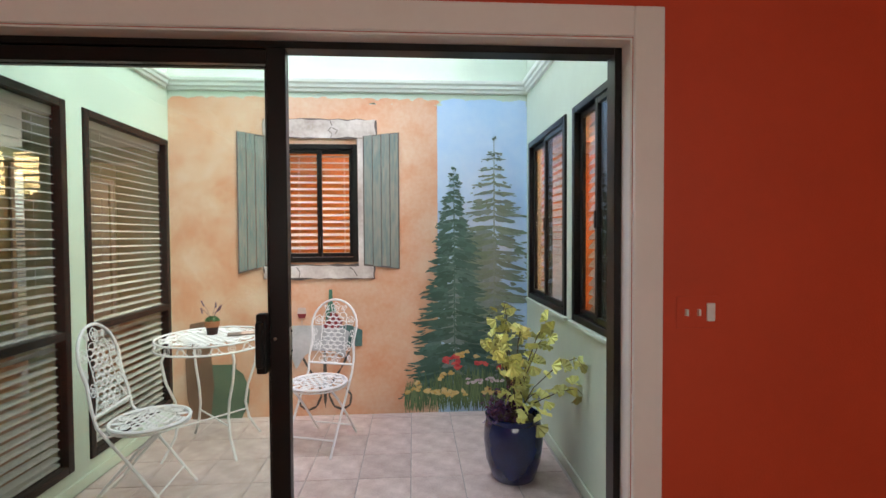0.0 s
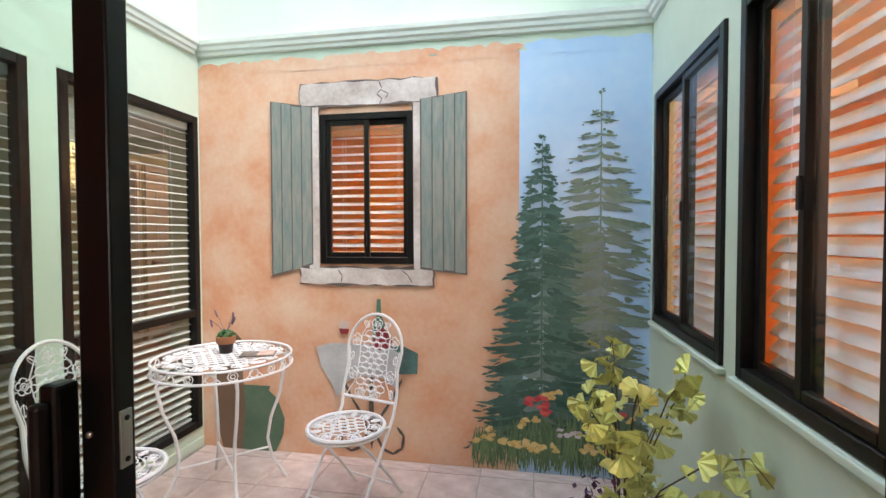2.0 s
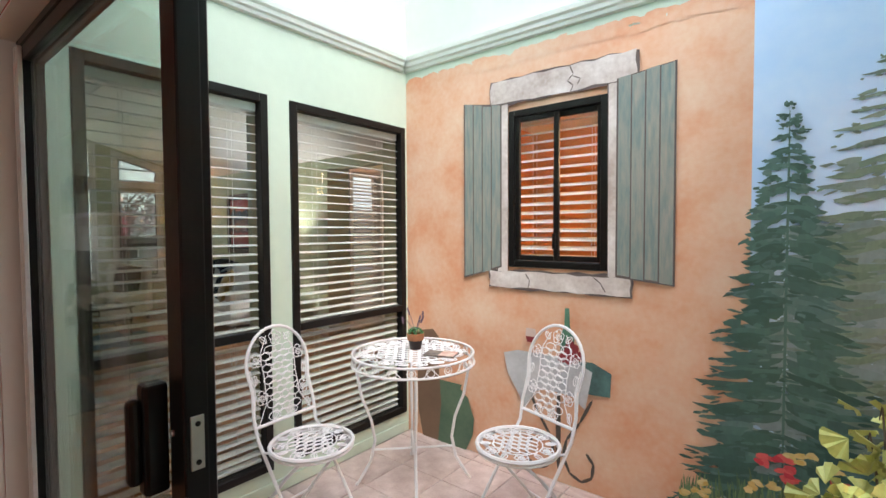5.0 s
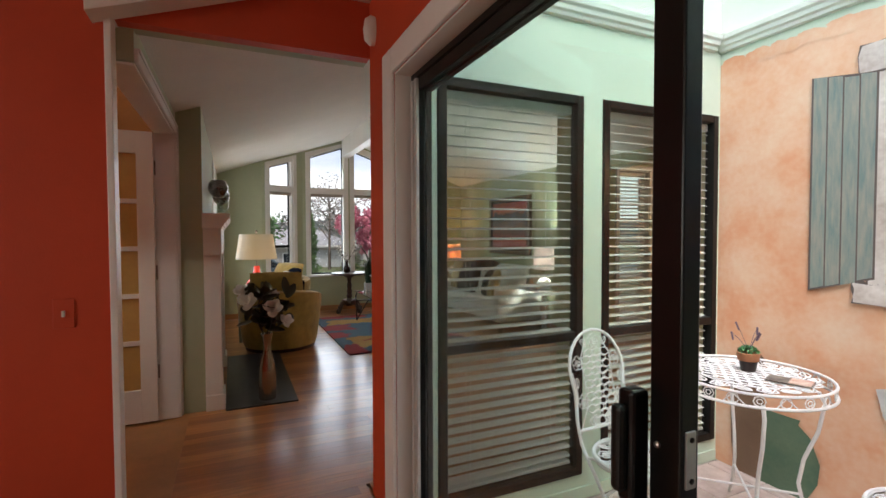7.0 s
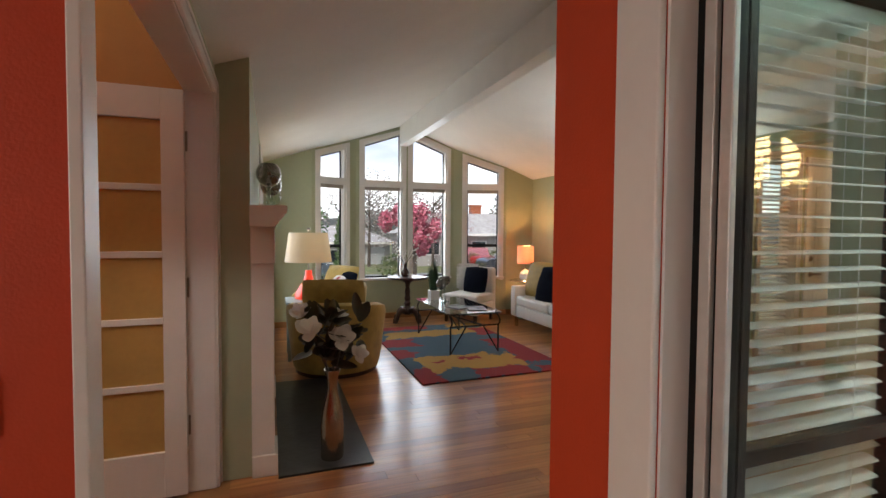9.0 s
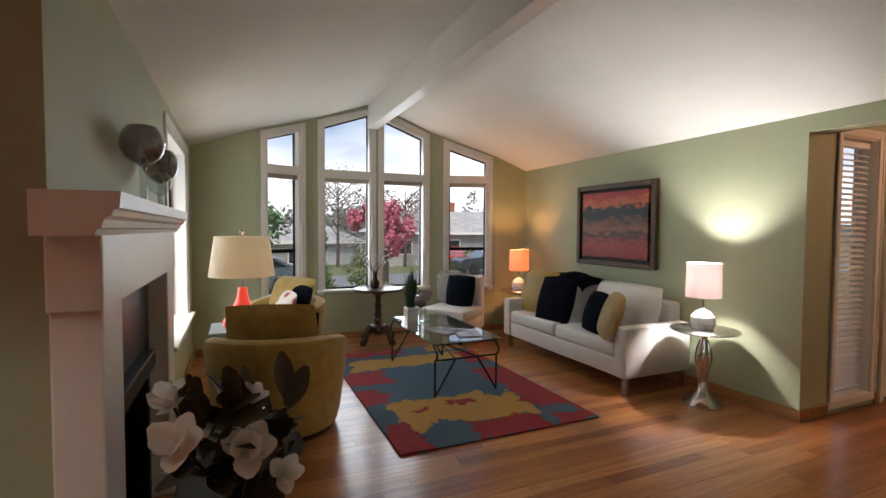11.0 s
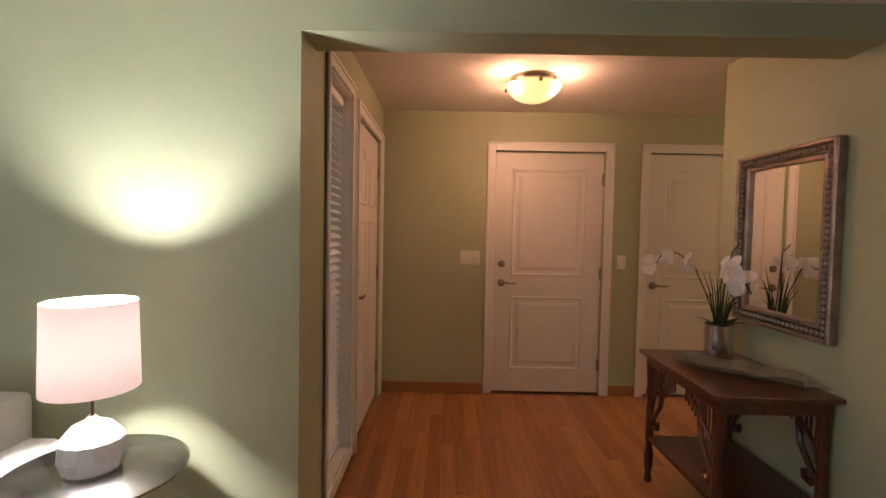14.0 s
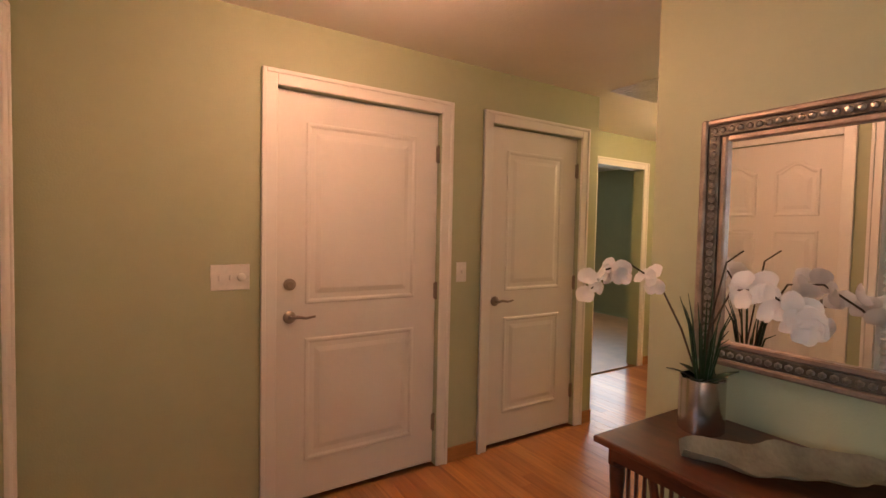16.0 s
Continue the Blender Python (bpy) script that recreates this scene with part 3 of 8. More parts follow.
STEEL = mat("satin_nickel", (0.30, 0.25, 0.20), 0.3, 0.9, scale=20, vary=0.08)
DOORW = mat("white_door_paint", (0.76, 0.72, 0.66), 0.38, scale=3, vary=0.03, bump=0.05, bump_scale=90)
two = lambda w: [(0.14, w - 0.14, 0.20, 0.82, 0), (0.14, w - 0.14, 0.99, 1.88, 0)]
panel_door("door_2", "closed white two-panel door with nickel lever and deadbolt", pose(-2.815, 7.65, 0), 0.892, 2.02, two(0.892), DOORW, "l")
panel_door("door_3", "closed white two-panel closet door with nickel lever", pose(-1.55, 7.65, 0), 0.77, 2.02, two(0.77), DOORW, "l", deadbolt=False)
casing("x", 7.62, -2.82, -1.918, 2.025, -1); casing("x", 7.62, -1.555, -0.775, 2.025, -1)
w = 0.915
six = [(0.12, 0.40, 0.20, 0.78, 0), (0.515, 0.795, 0.20, 0.78, 0), (0.12, 0.40, 0.95, 1.42, 0), (0.515, 0.795, 0.95, 1.42, 0), (0.12, 0.40, 1.52, 1.84, 0.06), (0.515, 0.795, 1.52, 1.84, 0.06)]
panel_door("door_4", "closed white six-panel front door with nickel lever and deadbolt", pose(-3.775, 6.562, 0, 0, 0, 90), w, 2.045, six, DOORW, "l")
casing("y", -3.755, 6.56, 7.48, 2.05, 1)
# sidelight
casing("y", -3.755, 5.86, 6.36, 2.10, 1, 0.06, "white painted sidelight casing", 0.10)
sw = thing("window_6", "narrow white sidelight window beside the front door", "window", kind="structure")
part("window_frame", frame_bm("y", -3.894, -3.878, 5.863, 6.357, 0.103, 2.097, 0.04), WHITE, sw)
part("jamb", boxes((-3.878, -3.755, 5.8605, 5.866, 0.1, 2.1), (-3.878, -3.755, 6.354, 6.3595, 0.1, 2.1), (-3.878, -3.755, 5.866, 6.354, 2.09, 2.0995), (-3.878, -3.755, 5.866, 6.354, 0.1005, 0.11)), WHITE, sw)
pane("y", -3.886, 5.90, 6.32, 0.143, 2.057, sw)
blind("y", -3.822, 5.875, 6.345, 0.13, 2.08, 0.044, 30, "white horizontal blind in the narrow sidelight window", 0.045)
struct("floor_entry_step", boxes((-4.6, -3.895, 5.5, 7.8, -0.2, -0.03)), mat("grey_concrete", (0.35, 0.34, 0.32), 0.85, bump=0.2), "concrete step outside the front door", "floor")
# hall doorway and the room beyond
casing("x", 8.35, 0.27, 0.98, 2.03, -1)
struct("wall_bedroom", boxes((-0.72, 3.3, 12.4, 12.5, 0, 2.5), (-0.82, -0.72, 8.47, 12.5, 0, 2.5), (3.3, 3.4, 8.47, 12.5, 0, 2.5)), GREEN, "sage green walls of the room beyond the hall")
struct("ceiling_bedroom", boxes((-0.8, 3.4, 8.5, 12.5, 2.44, 2.5)), CEIL, "white ceiling of the room beyond the hall", "ceiling")
# french door, open into the next room
FROST = mat("amber_frosted_glass", (0.55, 0.33, 0.10), 0.5, scale=4, vary=0.1)
fd = thing("door_5", "white french door with five amber frosted panes, standing open", "door", pose(-3.175, 1.0, 0, 0, 0, -90), kind="structure")
bm = bmesh.new()
box(bm, 0.0, 0.10, 0, 0.04, 0.012, 2.022, 0.003); box(bm, 0.66, 0.76, 0, 0.04, 0.012, 2.022, 0.003); box(bm, 0.10, 0.66, 0, 0.04, 0.012, 0.24, 0.003); box(bm, 0.10, 0.66, 0, 0.04, 1.87, 2.022, 0.003)
part("leaf", bm, DOORW, fd)
for k in range(1, 5):
    part("muntin", boxes((0.10, 0.66, 0.005, 0.035, 0.24 + 0.326 * k - 0.016, 0.24 + 0.326 * k + 0.016), bevel=0.003), DOORW, fd)
for k in range(5):
    part("pane", boxes((0.1, 0.66, 0.017, 0.023, 0.256 + 0.326 * k - (0.016 if k == 0 else 0), 0.55 + 0.326 * k + (0.02 if k == 4 else 0))), FROST, fd)
for z in (0.35, 1.05, 1.78):
    bm = bmesh.new(); tube(bm, [(-0.004, -0.006, z - 0.05), (-0.004, -0.006, z + 0.05)], 0.009, 8); box(bm, -0.03, 0.02, -0.004, -0.0005, z - 0.05, z + 0.05)
    part("hinge", bm, STEEL, fd, "brushed nickel hinge")
struct("trim_french_casing", boxes((-3.24, -3.18, 1.125, 1.142, 0, 2.095), (-3.18, -1.69, 1.125, 1.142, 2.035, 2.095), (-3.24, -3.222, 1.142, 1.15, 0, 2.095), (-3.222, -1.69, 1.142, 1.15, 2.077, 2.095), bevel=0.004), WHITE, "white painted doorway casing", "trim")
struct("trim_jamb", boxes((-3.185, -3.175, 1.0, 1.125, 0, 2.035), (-3.175, -1.70, 1.0, 1.125, 2.025, 2.035)), WHITE, "white door jamb lining", "trim")
struct("trim_opening_edge", boxes((-1.69, -1.605, 1.038, 1.063, 0, 2.172), bevel=0.003), WHITE, "white edge trim at the wide opening", "trim")
struct("wall_study", boxes((-4.0, -3.9, -1.2, 1.05, 0, 3.0), (-4.0, -1.69, -1.3, -1.2, 0, 3.0)), mat("ochre_wall_paint", (0.46, 0.21, 0.06), 0.6, vary=0.05), "ochre walls of the room behind the french door")
struct("ceiling_study", boxes((-4.0, -1.69, -1.3, 1.05, 2.95, 3.0)), CEIL, "white ceiling behind the french door", "ceiling")

# bay windows, built facet by facet
def bay_window(p, q, u0, u1, flip):
    p, q = Vector(p), Vector(q)
    d = (q - p).normalized()
    o = Vector((-d.y, d.x))
    base = Matrix(((d.x, o.x, 0, p.x), (d.y, o.y, 0, p.y), (0, 0, 1, 0), (0, 0, 0, 1)))
    ob = thing("window", "tall white bay window with an angled transom pane", "window", base, "bay windows", "structure")
    top = lambda u, e: vault(p.y + d.y * u) - e
    z0, zb = 0.62, 2.065
    a, b = u0 + 0.03, u1 - 0.03
    def slope(bm, c0, c1, y0, y1, e0, e1):
        vs = [bm.verts.new((u, y, top(u, e))) for u in (c0, c1) for y in (y0, y1) for e in (e0, e1)]
        for i in ((0, 1, 5, 4), (2, 6, 7, 3), (0, 2, 3, 1), (4, 5, 7, 6), (1, 3, 7, 5), (0, 4, 6, 2)): bm.faces.new([vs[k] for k in i])
    bm = bmesh.new()
    # casing on the room side, then the lining of the reveal
    for c0, c1 in ((u0 - 0.055, u0 + 0.004), (u1 - 0.004, u1 + 0.055)):
        vs = [bm.verts.new((u, y, z)) for u in (c0, c1) for y in (-0.018, -0.001) for z in (z0 - 0.05, top(u, 0.03))]
        for i in ((0, 1, 5, 4), (2, 6, 7, 3), (0, 2, 3, 1), (4, 5, 7, 6), (1, 3, 7, 5), (0, 4, 6, 2)): bm.faces.new([vs[k] for k in i])
    slope(bm, u0 - 0.055, u1 + 0.055, -0.019, -0.001, 0.028, 0.092)
    box(bm, u0 + 0.002, u1 - 0.002, -0.019, -0.001, zb - 0.05, zb + 0.05)
    part("window_frame", bm, WHITE, ob, "white casing")
    bm = bmesh.new()
    for c0, c1 in ((u0, u0 + 0.03), (u1 - 0.03, u1)):
        vs = [bm.verts.new((u, y, z)) for u in (c0, c1) for y in (0.0, 0.12) for z in (z0, top(u, 0.091))]
        for i in ((0, 1, 5, 4), (2, 6, 7, 3), (0, 2, 3, 1), (4, 5, 7, 6), (1, 3, 7, 5), (0, 4, 6, 2)): bm.faces.new([vs[k] for k in i])
    slope(bm, a, b, 0.0, 0.12, 0.091, 0.12)
    box(bm, a, b, 0.0, 0.12, zb - 0.035, zb + 0.035)
    part("window_frame", bm, WHITE, ob, "white reveal lining")
    part("window_sill", boxes((u0 - 0.07, u1 + 0.07, -0.04, 0.11, z0 - 0.028, z0 + 0.006), bevel=0.005), WHITE, ob)
    part("shade", boxes((a + 0.004, b - 0.004, 0.02, 0.05, zb - 0.10, zb - 0.036), bevel=0.006), mat("taupe_shade_cloth", (0.45, 0.40, 0.34), 0.8), ob, "gathered taupe roman shade")
    bm = bmesh.new()
    box(bm, a, a + 0.018, 0.095, 0.115, z0 + 0.006, zb - 0.036); box(bm, b - 0.018, b, 0.095, 0.115, z0 + 0.006, zb - 0.036); box(bm, a, b, 0.095, 0.115, z0 + 0.006, z0 + 0.03); box(bm, a, b, 0.095, 0.115, zb - 0.06, zb - 0.036)
    if flip: box(bm, a, b, 0.088, 0.118, 1.10, 1.145)
    part("sash", bm, BLACK, ob, "thin black sash")
    bm = bmesh.new()
    for c0, c1 in ((a, a + 0.014), (b - 0.014, b)):
        vs = [bm.verts.new((u, y, z)) for u in (c0, c1) for y in (0.095, 0.115) for z in (zb + 0.036, top(u, 0.121))]
        for i in ((0, 1, 5, 4), (2, 6, 7, 3), (0, 2, 3, 1), (4, 5, 7, 6), (1, 3, 7, 5), (0, 4, 6, 2)): bm.faces.new([vs[k] for k in i])
    slope(bm, a, b, 0.095, 0.115, 0.121, 0.138)
    part("sash", bm, BLACK, ob, "thin black transom sash")
    ob1 = part("pane", boxes((a, b, 0.103, 0.107, z0 + 0.006, zb - 0.036)), GLASS, ob)
    bm = bmesh.new()
    vs = [bm.verts.new((u, y, z)) for u in (a, b) for y in (0.103, 0.107) for z in (zb + 0.036, top(u, 0.121))]
    for i in ((0, 1, 5, 4), (2, 6, 7, 3), (0, 2, 3, 1), (4, 5, 7, 6), (1, 3, 7, 5), (0, 4, 6, 2)): bm.faces.new([vs[k] for k in i])
    ob2 = part("pane", bm, GLASS, ob)
    ob1.visible_shadow = ob2.visible_shadow = False
    return ob


bay_window(BAY[1], BAY[2], 0.104, 0.55, True)
bay_window(BAY[2], BAY[3], 0.105, 0.724, False)
bay_window(BAY[2], BAY[3], 0.861, 1.463, False)
bay_window(BAY[3], BAY[4], 0.196, 0.759, True)
w = thing("window_7", "black-framed picture window with deep white reveal", "window", pose(0, -0.035, 0), kind="structure")
part("window_frame", boxes((-6.85, -6.82, 1.17, 1.33, 0.56, 2.1), (-5.49, -5.46, 1.17, 1.33, 0.56, 2.1), (-6.82, -5.49, 1.17, 1.33, 2.07, 2.1)), WHITE, w, "white reveal lining")
part("window_sill", boxes((-6.93, -5.38, 1.17, 1.39, 0.53, 0.563), bevel=0.005), WHITE, w)
part("sash", frame_bm("x", 1.18, 1.21, -6.82, -5.49, 0.563, 2.07, 0.03, posts=(-6.15,)), BLACK, w, "black sash")
pane("x", 1.195, -6.79, -5.52, 0.59, 2.04, w)
bm = bmesh.new()
for c in ((-6.92, -6.85, 0.56, 2.17), (-5.46, -5.39, 0.56, 2.17), (-6.85, -5.46, 2.1, 2.17)): box(bm, c[0], c[1], 1.33, 1.346, c[2], c[3], 0.003)
part("casing", bm, WHITE, w, "white casing")

# baseboards
bb = [(-7.33, -6.0, 5.446, 5.46), (-6.0, -3.7555, 5.446, 5.46), (-3.755, -3.741, 5.60, 5.79), (-3.755, -3.741, 6.43, 6.485), (-3.74, -2.895, 7.606, 7.62), (-1.843, -1.63, 7.606, 7.62), (-1.624, -1.61, 4.4, 6.495), (-0.70, -0.60, 7.606, 7.62), (-1.624, -1.61, 2.15, 4.4), (-7.3, -4.75, 1.295, 1.309), (-3.755, -3.741, 5.446, 5.5995), (-0.6, 0.19, 8.336, 8.35), (1.06, 3.2, 8.336, 8.35), (-7.33, -7.316, 1.32, 1.94), (-7.33, -7.316, 4.98, 5.44), (-7.62, -7.606, 2.62, 4.15)]
struct("baseboard", boxes(*[(*b, 0, 0.085) for b in bb], bevel=0.003), OAKTRIM, "oak baseboard along the green walls", "baseboard")
for p, q in ((BAY[1], BAY[2]), (BAY[3], BAY[4])):
    dx, dy = q[0] - p[0], q[1] - p[1]
    L = math.hypot(dx, dy)
    struct("baseboard_bay", part_bm := made(lambda bm: box(bm, 0, L, -0.014, 0, 0, 0.085, 0.003), lambda bm: bmesh.ops.transform(bm, matrix=Matrix(((dx / L, -dy / L, 0, p[0]), (dy / L, dx / L, 0, p[1]), (0, 0, 1, 0), (0, 0, 0, 1))), verts=bm.verts[:])), OAKTRIM, "oak baseboard under the bay windows", "baseboard")

# switches and small wall fittings
PLATE = mat("white_plastic", (0.8, 0.78, 0.73), 0.35)
def switch(m, gangs, material, label, dimmer=False, rocker=False):
    s = thing("light_switch", label, "light switch", m)
    wd = 0.07 + 0.046 * (gangs - 1)
    part("plate", boxes((-wd / 2, wd / 2, -0.006, 0, -0.058, 0.058), bevel=0.003), material, s)
    for g in range(gangs):
        x = (g - (gangs - 1) / 2) * 0.046
        if dimmer and g == gangs - 1:
            bm = bmesh.new(); lathe(bm, [(0.018, 0), (0.017, 0.012), (0.012, 0.015)], 18, Matrix.Translation((x, -0.006, 0)) @ Matrix.Rotation(radians(90), 4, "X"))
            part("knob", bm, PLATE, s, "round dimmer knob", smooth=True)
        elif rocker and g == gangs - 1:
            part("rocker", made(lambda bm: box(bm, x - 0.016, x + 0.016, -0.011, -0.005, -0.033, 0.033, 0.003)), PLATE, s, "white rocker switch")
        else:
            part("toggle", made(lambda bm: box(bm, x - 0.005, x + 0.005, -0.018, -0.005, -0.012, 0.012, 0.002)), PLATE, s, "white toggle")
switch(pose(-3.018, 7.62, 1.137), 3, PLATE, "white switch plate with two toggles and a dimmer", True)
switch(pose(-1.765, 7.62, 1.125), 1, PLATE, "single white light switch on the green wall")
switch(pose(1.565, 2.12, 1.012), 3, RED, "red-painted switch plate with two toggles and a rocker", rocker=True)
switch(pose(-1.62, 0.885, 1.005, 0, 0, 90), 1, RED, "red-painted switch plate with one white toggle")
bm = bmesh.new(); lathe(bm, [(0.0, 0), (0.034, 0.0), (0.036, 0.02), (0.026, 0.045), (0.0, 0.055)], 20, pose(-1.53, 2.118, 2.27, 90) @ Matrix.Diagonal((1, 2.0, 1, 1)))
tagged(part("security_sensor", bm, PLATE, smooth=True), "white oval security sensor high on the red wall", "sensor")
bm = boxes((-0.66, -0.16, 7.14, 7.48, 2.332, 2.34))
for k in range(11): box(bm, -0.64 + k * 0.042, -0.622 + k * 0.042, 7.16, 7.46, 2.326, 2.333)
tagged(part("ceiling_vent", bm, PLATE), "white metal return vent in the hall ceiling", "vent")

# ---- the atrium's mural ----
def island_paint(name, colours, rough=0.7):
    """A paint that changes from brush stroke to brush stroke."""
    m = bpy.data.materials.new(name)
    m.use_nodes = True
    n, l = m.node_tree.nodes, m.node_tree.links
    g, r, t, x = n.new("ShaderNodeNewGeometry"), n.new("ShaderNodeValToRGB"), n.new("ShaderNodeTexNoise"), n.new("ShaderNodeMix")
    e = r.color_ramp.elements
    e[0].color, e[1].color = (*colours[0], 1), (*colours[-1], 1)
    for i, c in enumerate(colours[1:-1]):
        k = e.new((i + 1) / (len(colours) - 1)); k.color = (*c, 1)
    t.inputs["Scale"].default_value = 45
    x.data_type, x.blend_type = "RGBA", "MULTIPLY"
    x.inputs["Factor"].default_value = 0.5
    l.new(g.outputs["Random Per Island"], r.inputs["Fac"]); l.new(r.outputs["Color"], x.inputs["A"]); l.new(t.outputs["Fac"], x.inputs["B"])
    x.inputs["Factor"].default_value = 0.35
    l.new(x.outputs["Result"], n["Principled BSDF"].inputs["Base Color"])
    n["Principled BSDF"].inputs["Roughness"].default_value = rough
    return m


rnd = random.Random(5)
layer = [YM - 0.0045]


def stroke(bm, x, z, w, h, ang=0.0, sides=9, rough=0.18):
    """One flat brush stroke on the wall."""
    layer[0] -= 0.0000035
    c, s = math.cos(ang), math.sin(ang)
    vs = []
    for k in range(sides):
        a = 2 * math.pi * k / sides
        q = 1 + rnd.uniform(-rough, rough)
        u, v = w * math.cos(a) * q, h * math.sin(a) * q
        px = min(max(x + u * c - v * s, XL + 0.002), XR - 0.002)
        vs.append(bm.verts.new((px, layer[0], max(z + u * s + v * c, ZA + 0.002))))
    bm.faces.new(vs)


def patch(bm, pts):
    layer[0] -= 0.00002
    bm.faces.new([bm.verts.new((x, layer[0], z)) for x, z in pts])


mural = thing("mural", "painted trompe l'oeil mural of terracotta wall, shutters, conifers and flowers", "mural")
PLASTER = mat("painted_terracotta", (0.64, 0.30, 0.165), 0.7, scale=3.6, vary=0.1, second=(0.70, 0.50, 0.36), bump=0.08, bump_scale=120)
SKYP = mat("painted_sky", (0.36, 0.56, 0.80), 0.7, scale=1.6, vary=0.1, second=(0.56, 0.68, 0.82))
def ground_panel(name, x0, x1, z0, z1, material):
    part(name, boxes((x0, x1, YM - 0.003, YM - 0.0002, z0, z1)), material, mural)
for panel in ((XL + 0.001, -0.52, ZA, 2.36), (-0.52, 0.10, ZA, 1.085), (-0.52, 0.10, 2.042, 2.36), (0.10, 0.745, ZA, 2.36)): ground_panel("plaster_ground", *panel, PLASTER)
ground_panel("painted_sky", 0.745, XR - 0.001, ZA, 2.36, SKYP)
bm = bmesh.new()
for k in range(150):
    x = rnd.uniform(XL + 0.05, 0.71)
    stroke(bm, x, 2.36 + rnd.uniform(-0.02, 0.035), rnd.uniform(0.03, 0.08), rnd.uniform(0.015, 0.03), rnd.uniform(-0.2, 0.2), 8)
part("plaster_edge", bm, PLASTER, mural)
bm = bmesh.new()
for k in range(40):
    stroke(bm, rnd.uniform(0.80, XR - 0.06), 2.36 + rnd.uniform(-0.02, 0.035), rnd.uniform(0.04, 0.07), rnd.uniform(0.015, 0.03), 0, 8)
part("sky_edge", bm, SKYP, mural)
# conifers
def frond(bm, x, z, reach, ang, thick, rag=0.45):
    """A brushed bough: a tapered stroke from the trunk, ragged on its underside."""
    layer[0] -= 0.0000035
    c, t = math.cos(ang), math.sin(ang)
    n = 7
    up = [(f, thick * (0.55 + 0.45 * math.sin(math.pi * f)) * (1 - f ** 3)) for f in [k / n for k in range(n + 1)]]
    down = [(f, -thick * (0.4 + 0.8 * math.sin(math.pi * min(1, f * 0.9 + 0.1))) * rnd.uniform(1 - rag, 1 + rag)) for f in [1 - (k + 0.5) / n for k in range(n)]]
    vs = []
    for f, v in up + down:
        bend = 0.10 * reach * f * f
        px, pz = x + reach * f * c - v * t * (1 if reach > 0 else -1), z + abs(reach) * f * t + v * c + abs(bend)
        vs.append(bm.verts.new((min(max(px, XL + 0.002), XR - 0.002), layer[0], max(pz, ZA + 0.002))))
    bm.faces.new(vs if reach > 0 else vs[::-1])


def painted_tree(x, top, base, spread, whorls, thick, dense):
    """Boughs in uneven whorls down a thin trunk; spread gives the half width at a depth from 0 to 1."""
    bm = bmesh.new()
    stroke(bm, x, (top + base) / 2, 0.006, (top - base) / 2, 0, 10, 0.05)
    for i in range(whorls):
        f = ((i + rnd.uniform(0.1, 0.9)) / whorls) ** 0.94
        z = top - (top - base) * f
        for side in (-1, 1):
            full = spread(f) * rnd.uniform(0.72, 1.12)
            small = min(1, 0.22 + 2.4 * f)
            for k in range(dense):
                start = full * rnd.uniform(0.0, 0.55) * (k > 0)
                size = (full - start) * (1 if k == 0 else rnd.uniform(0.45, 0.85))
                frond(bm, x + side * start, z + rnd.uniform(-0.016, 0.016), side * max(0.012, size), rnd.uniform(-0.42, -0.12) * (1 if f > 0.06 else -0.5), thick * small * rnd.uniform(0.7, 1.25))
            for k in range(int(2 + 5 * full / 0.3)):
                g = rnd.random()
                stroke(bm, x + side * full * g, z - 0.16 * full * g + rnd.uniform(-0.02, 0.02), rnd.uniform(0.012, 0.032) * small, rnd.uniform(0.004, 0.009), side * rnd.uniform(-0.5, 0.15), 7, 0.4)
    return bm


# hazy wash of distant boughs behind both trees
bm = bmesh.new()
for k in range(900):
    z = ZA + 0.15 + 1.35 * rnd.random() ** 1.5
    half = 0.46 * (1 - (z - ZA) / 2.0)
    stroke(bm, 1.06 + rnd.uniform(-1, 1) * half, z, rnd.uniform(0.03, 0.075), rnd.uniform(0.012, 0.03), rnd.uniform(-0.3, 0.3), 8, 0.3)
part("painted_haze", bm, island_paint("painted_bough_haze", [(0.19, 0.26, 0.25), (0.24, 0.31, 0.30), (0.15, 0.21, 0.19), (0.28, 0.35, 0.36)]), mural)
part("painted_tree", painted_tree(1.213, 2.11, 0.06, lambda f: 0.012 + 0.31 * min(1, f / 0.45) ** 0.72, 34, 0.017, 2), island_paint("painted_far_conifer", [(0.13, 0.19, 0.13), (0.18, 0.25, 0.17), (0.24, 0.31, 0.25), (0.15, 0.19, 0.14), (0.21, 0.27, 0.24)]), mural, "tall grey-green painted conifer")
part("painted_tree", painted_tree(0.88, 1.875, 0.04, lambda f: 0.008 + 0.43 * f ** 0.8, 44, 0.021, 3), island_paint("painted_near_conifer", [(0.03, 0.085, 0.06), (0.05, 0.12, 0.085), (0.09, 0.18, 0.145), (0.04, 0.10, 0.07), (0.13, 0.22, 0.20)]), mural, "dark green painted conifer")
bm = bmesh.new()
for k in range(420):
    x = rnd.uniform(0.47, XR - 0.03)
    h = rnd.uniform(0.03, 0.10) + 0.07 * min(1, (x - 0.4) / 0.4)
    stroke(bm, x, ZA + rnd.uniform(0.0, 0.10) + h * 0.9, 0.0045, h, rnd.uniform(-0.25, 0.25), 6, 0.2)
part("painted_grass", bm, island_paint("painted_grass_green", [(0.05, 0.10, 0.05), (0.12, 0.20, 0.08), (0.20, 0.28, 0.12), (0.08, 0.12, 0.05)]), mural)
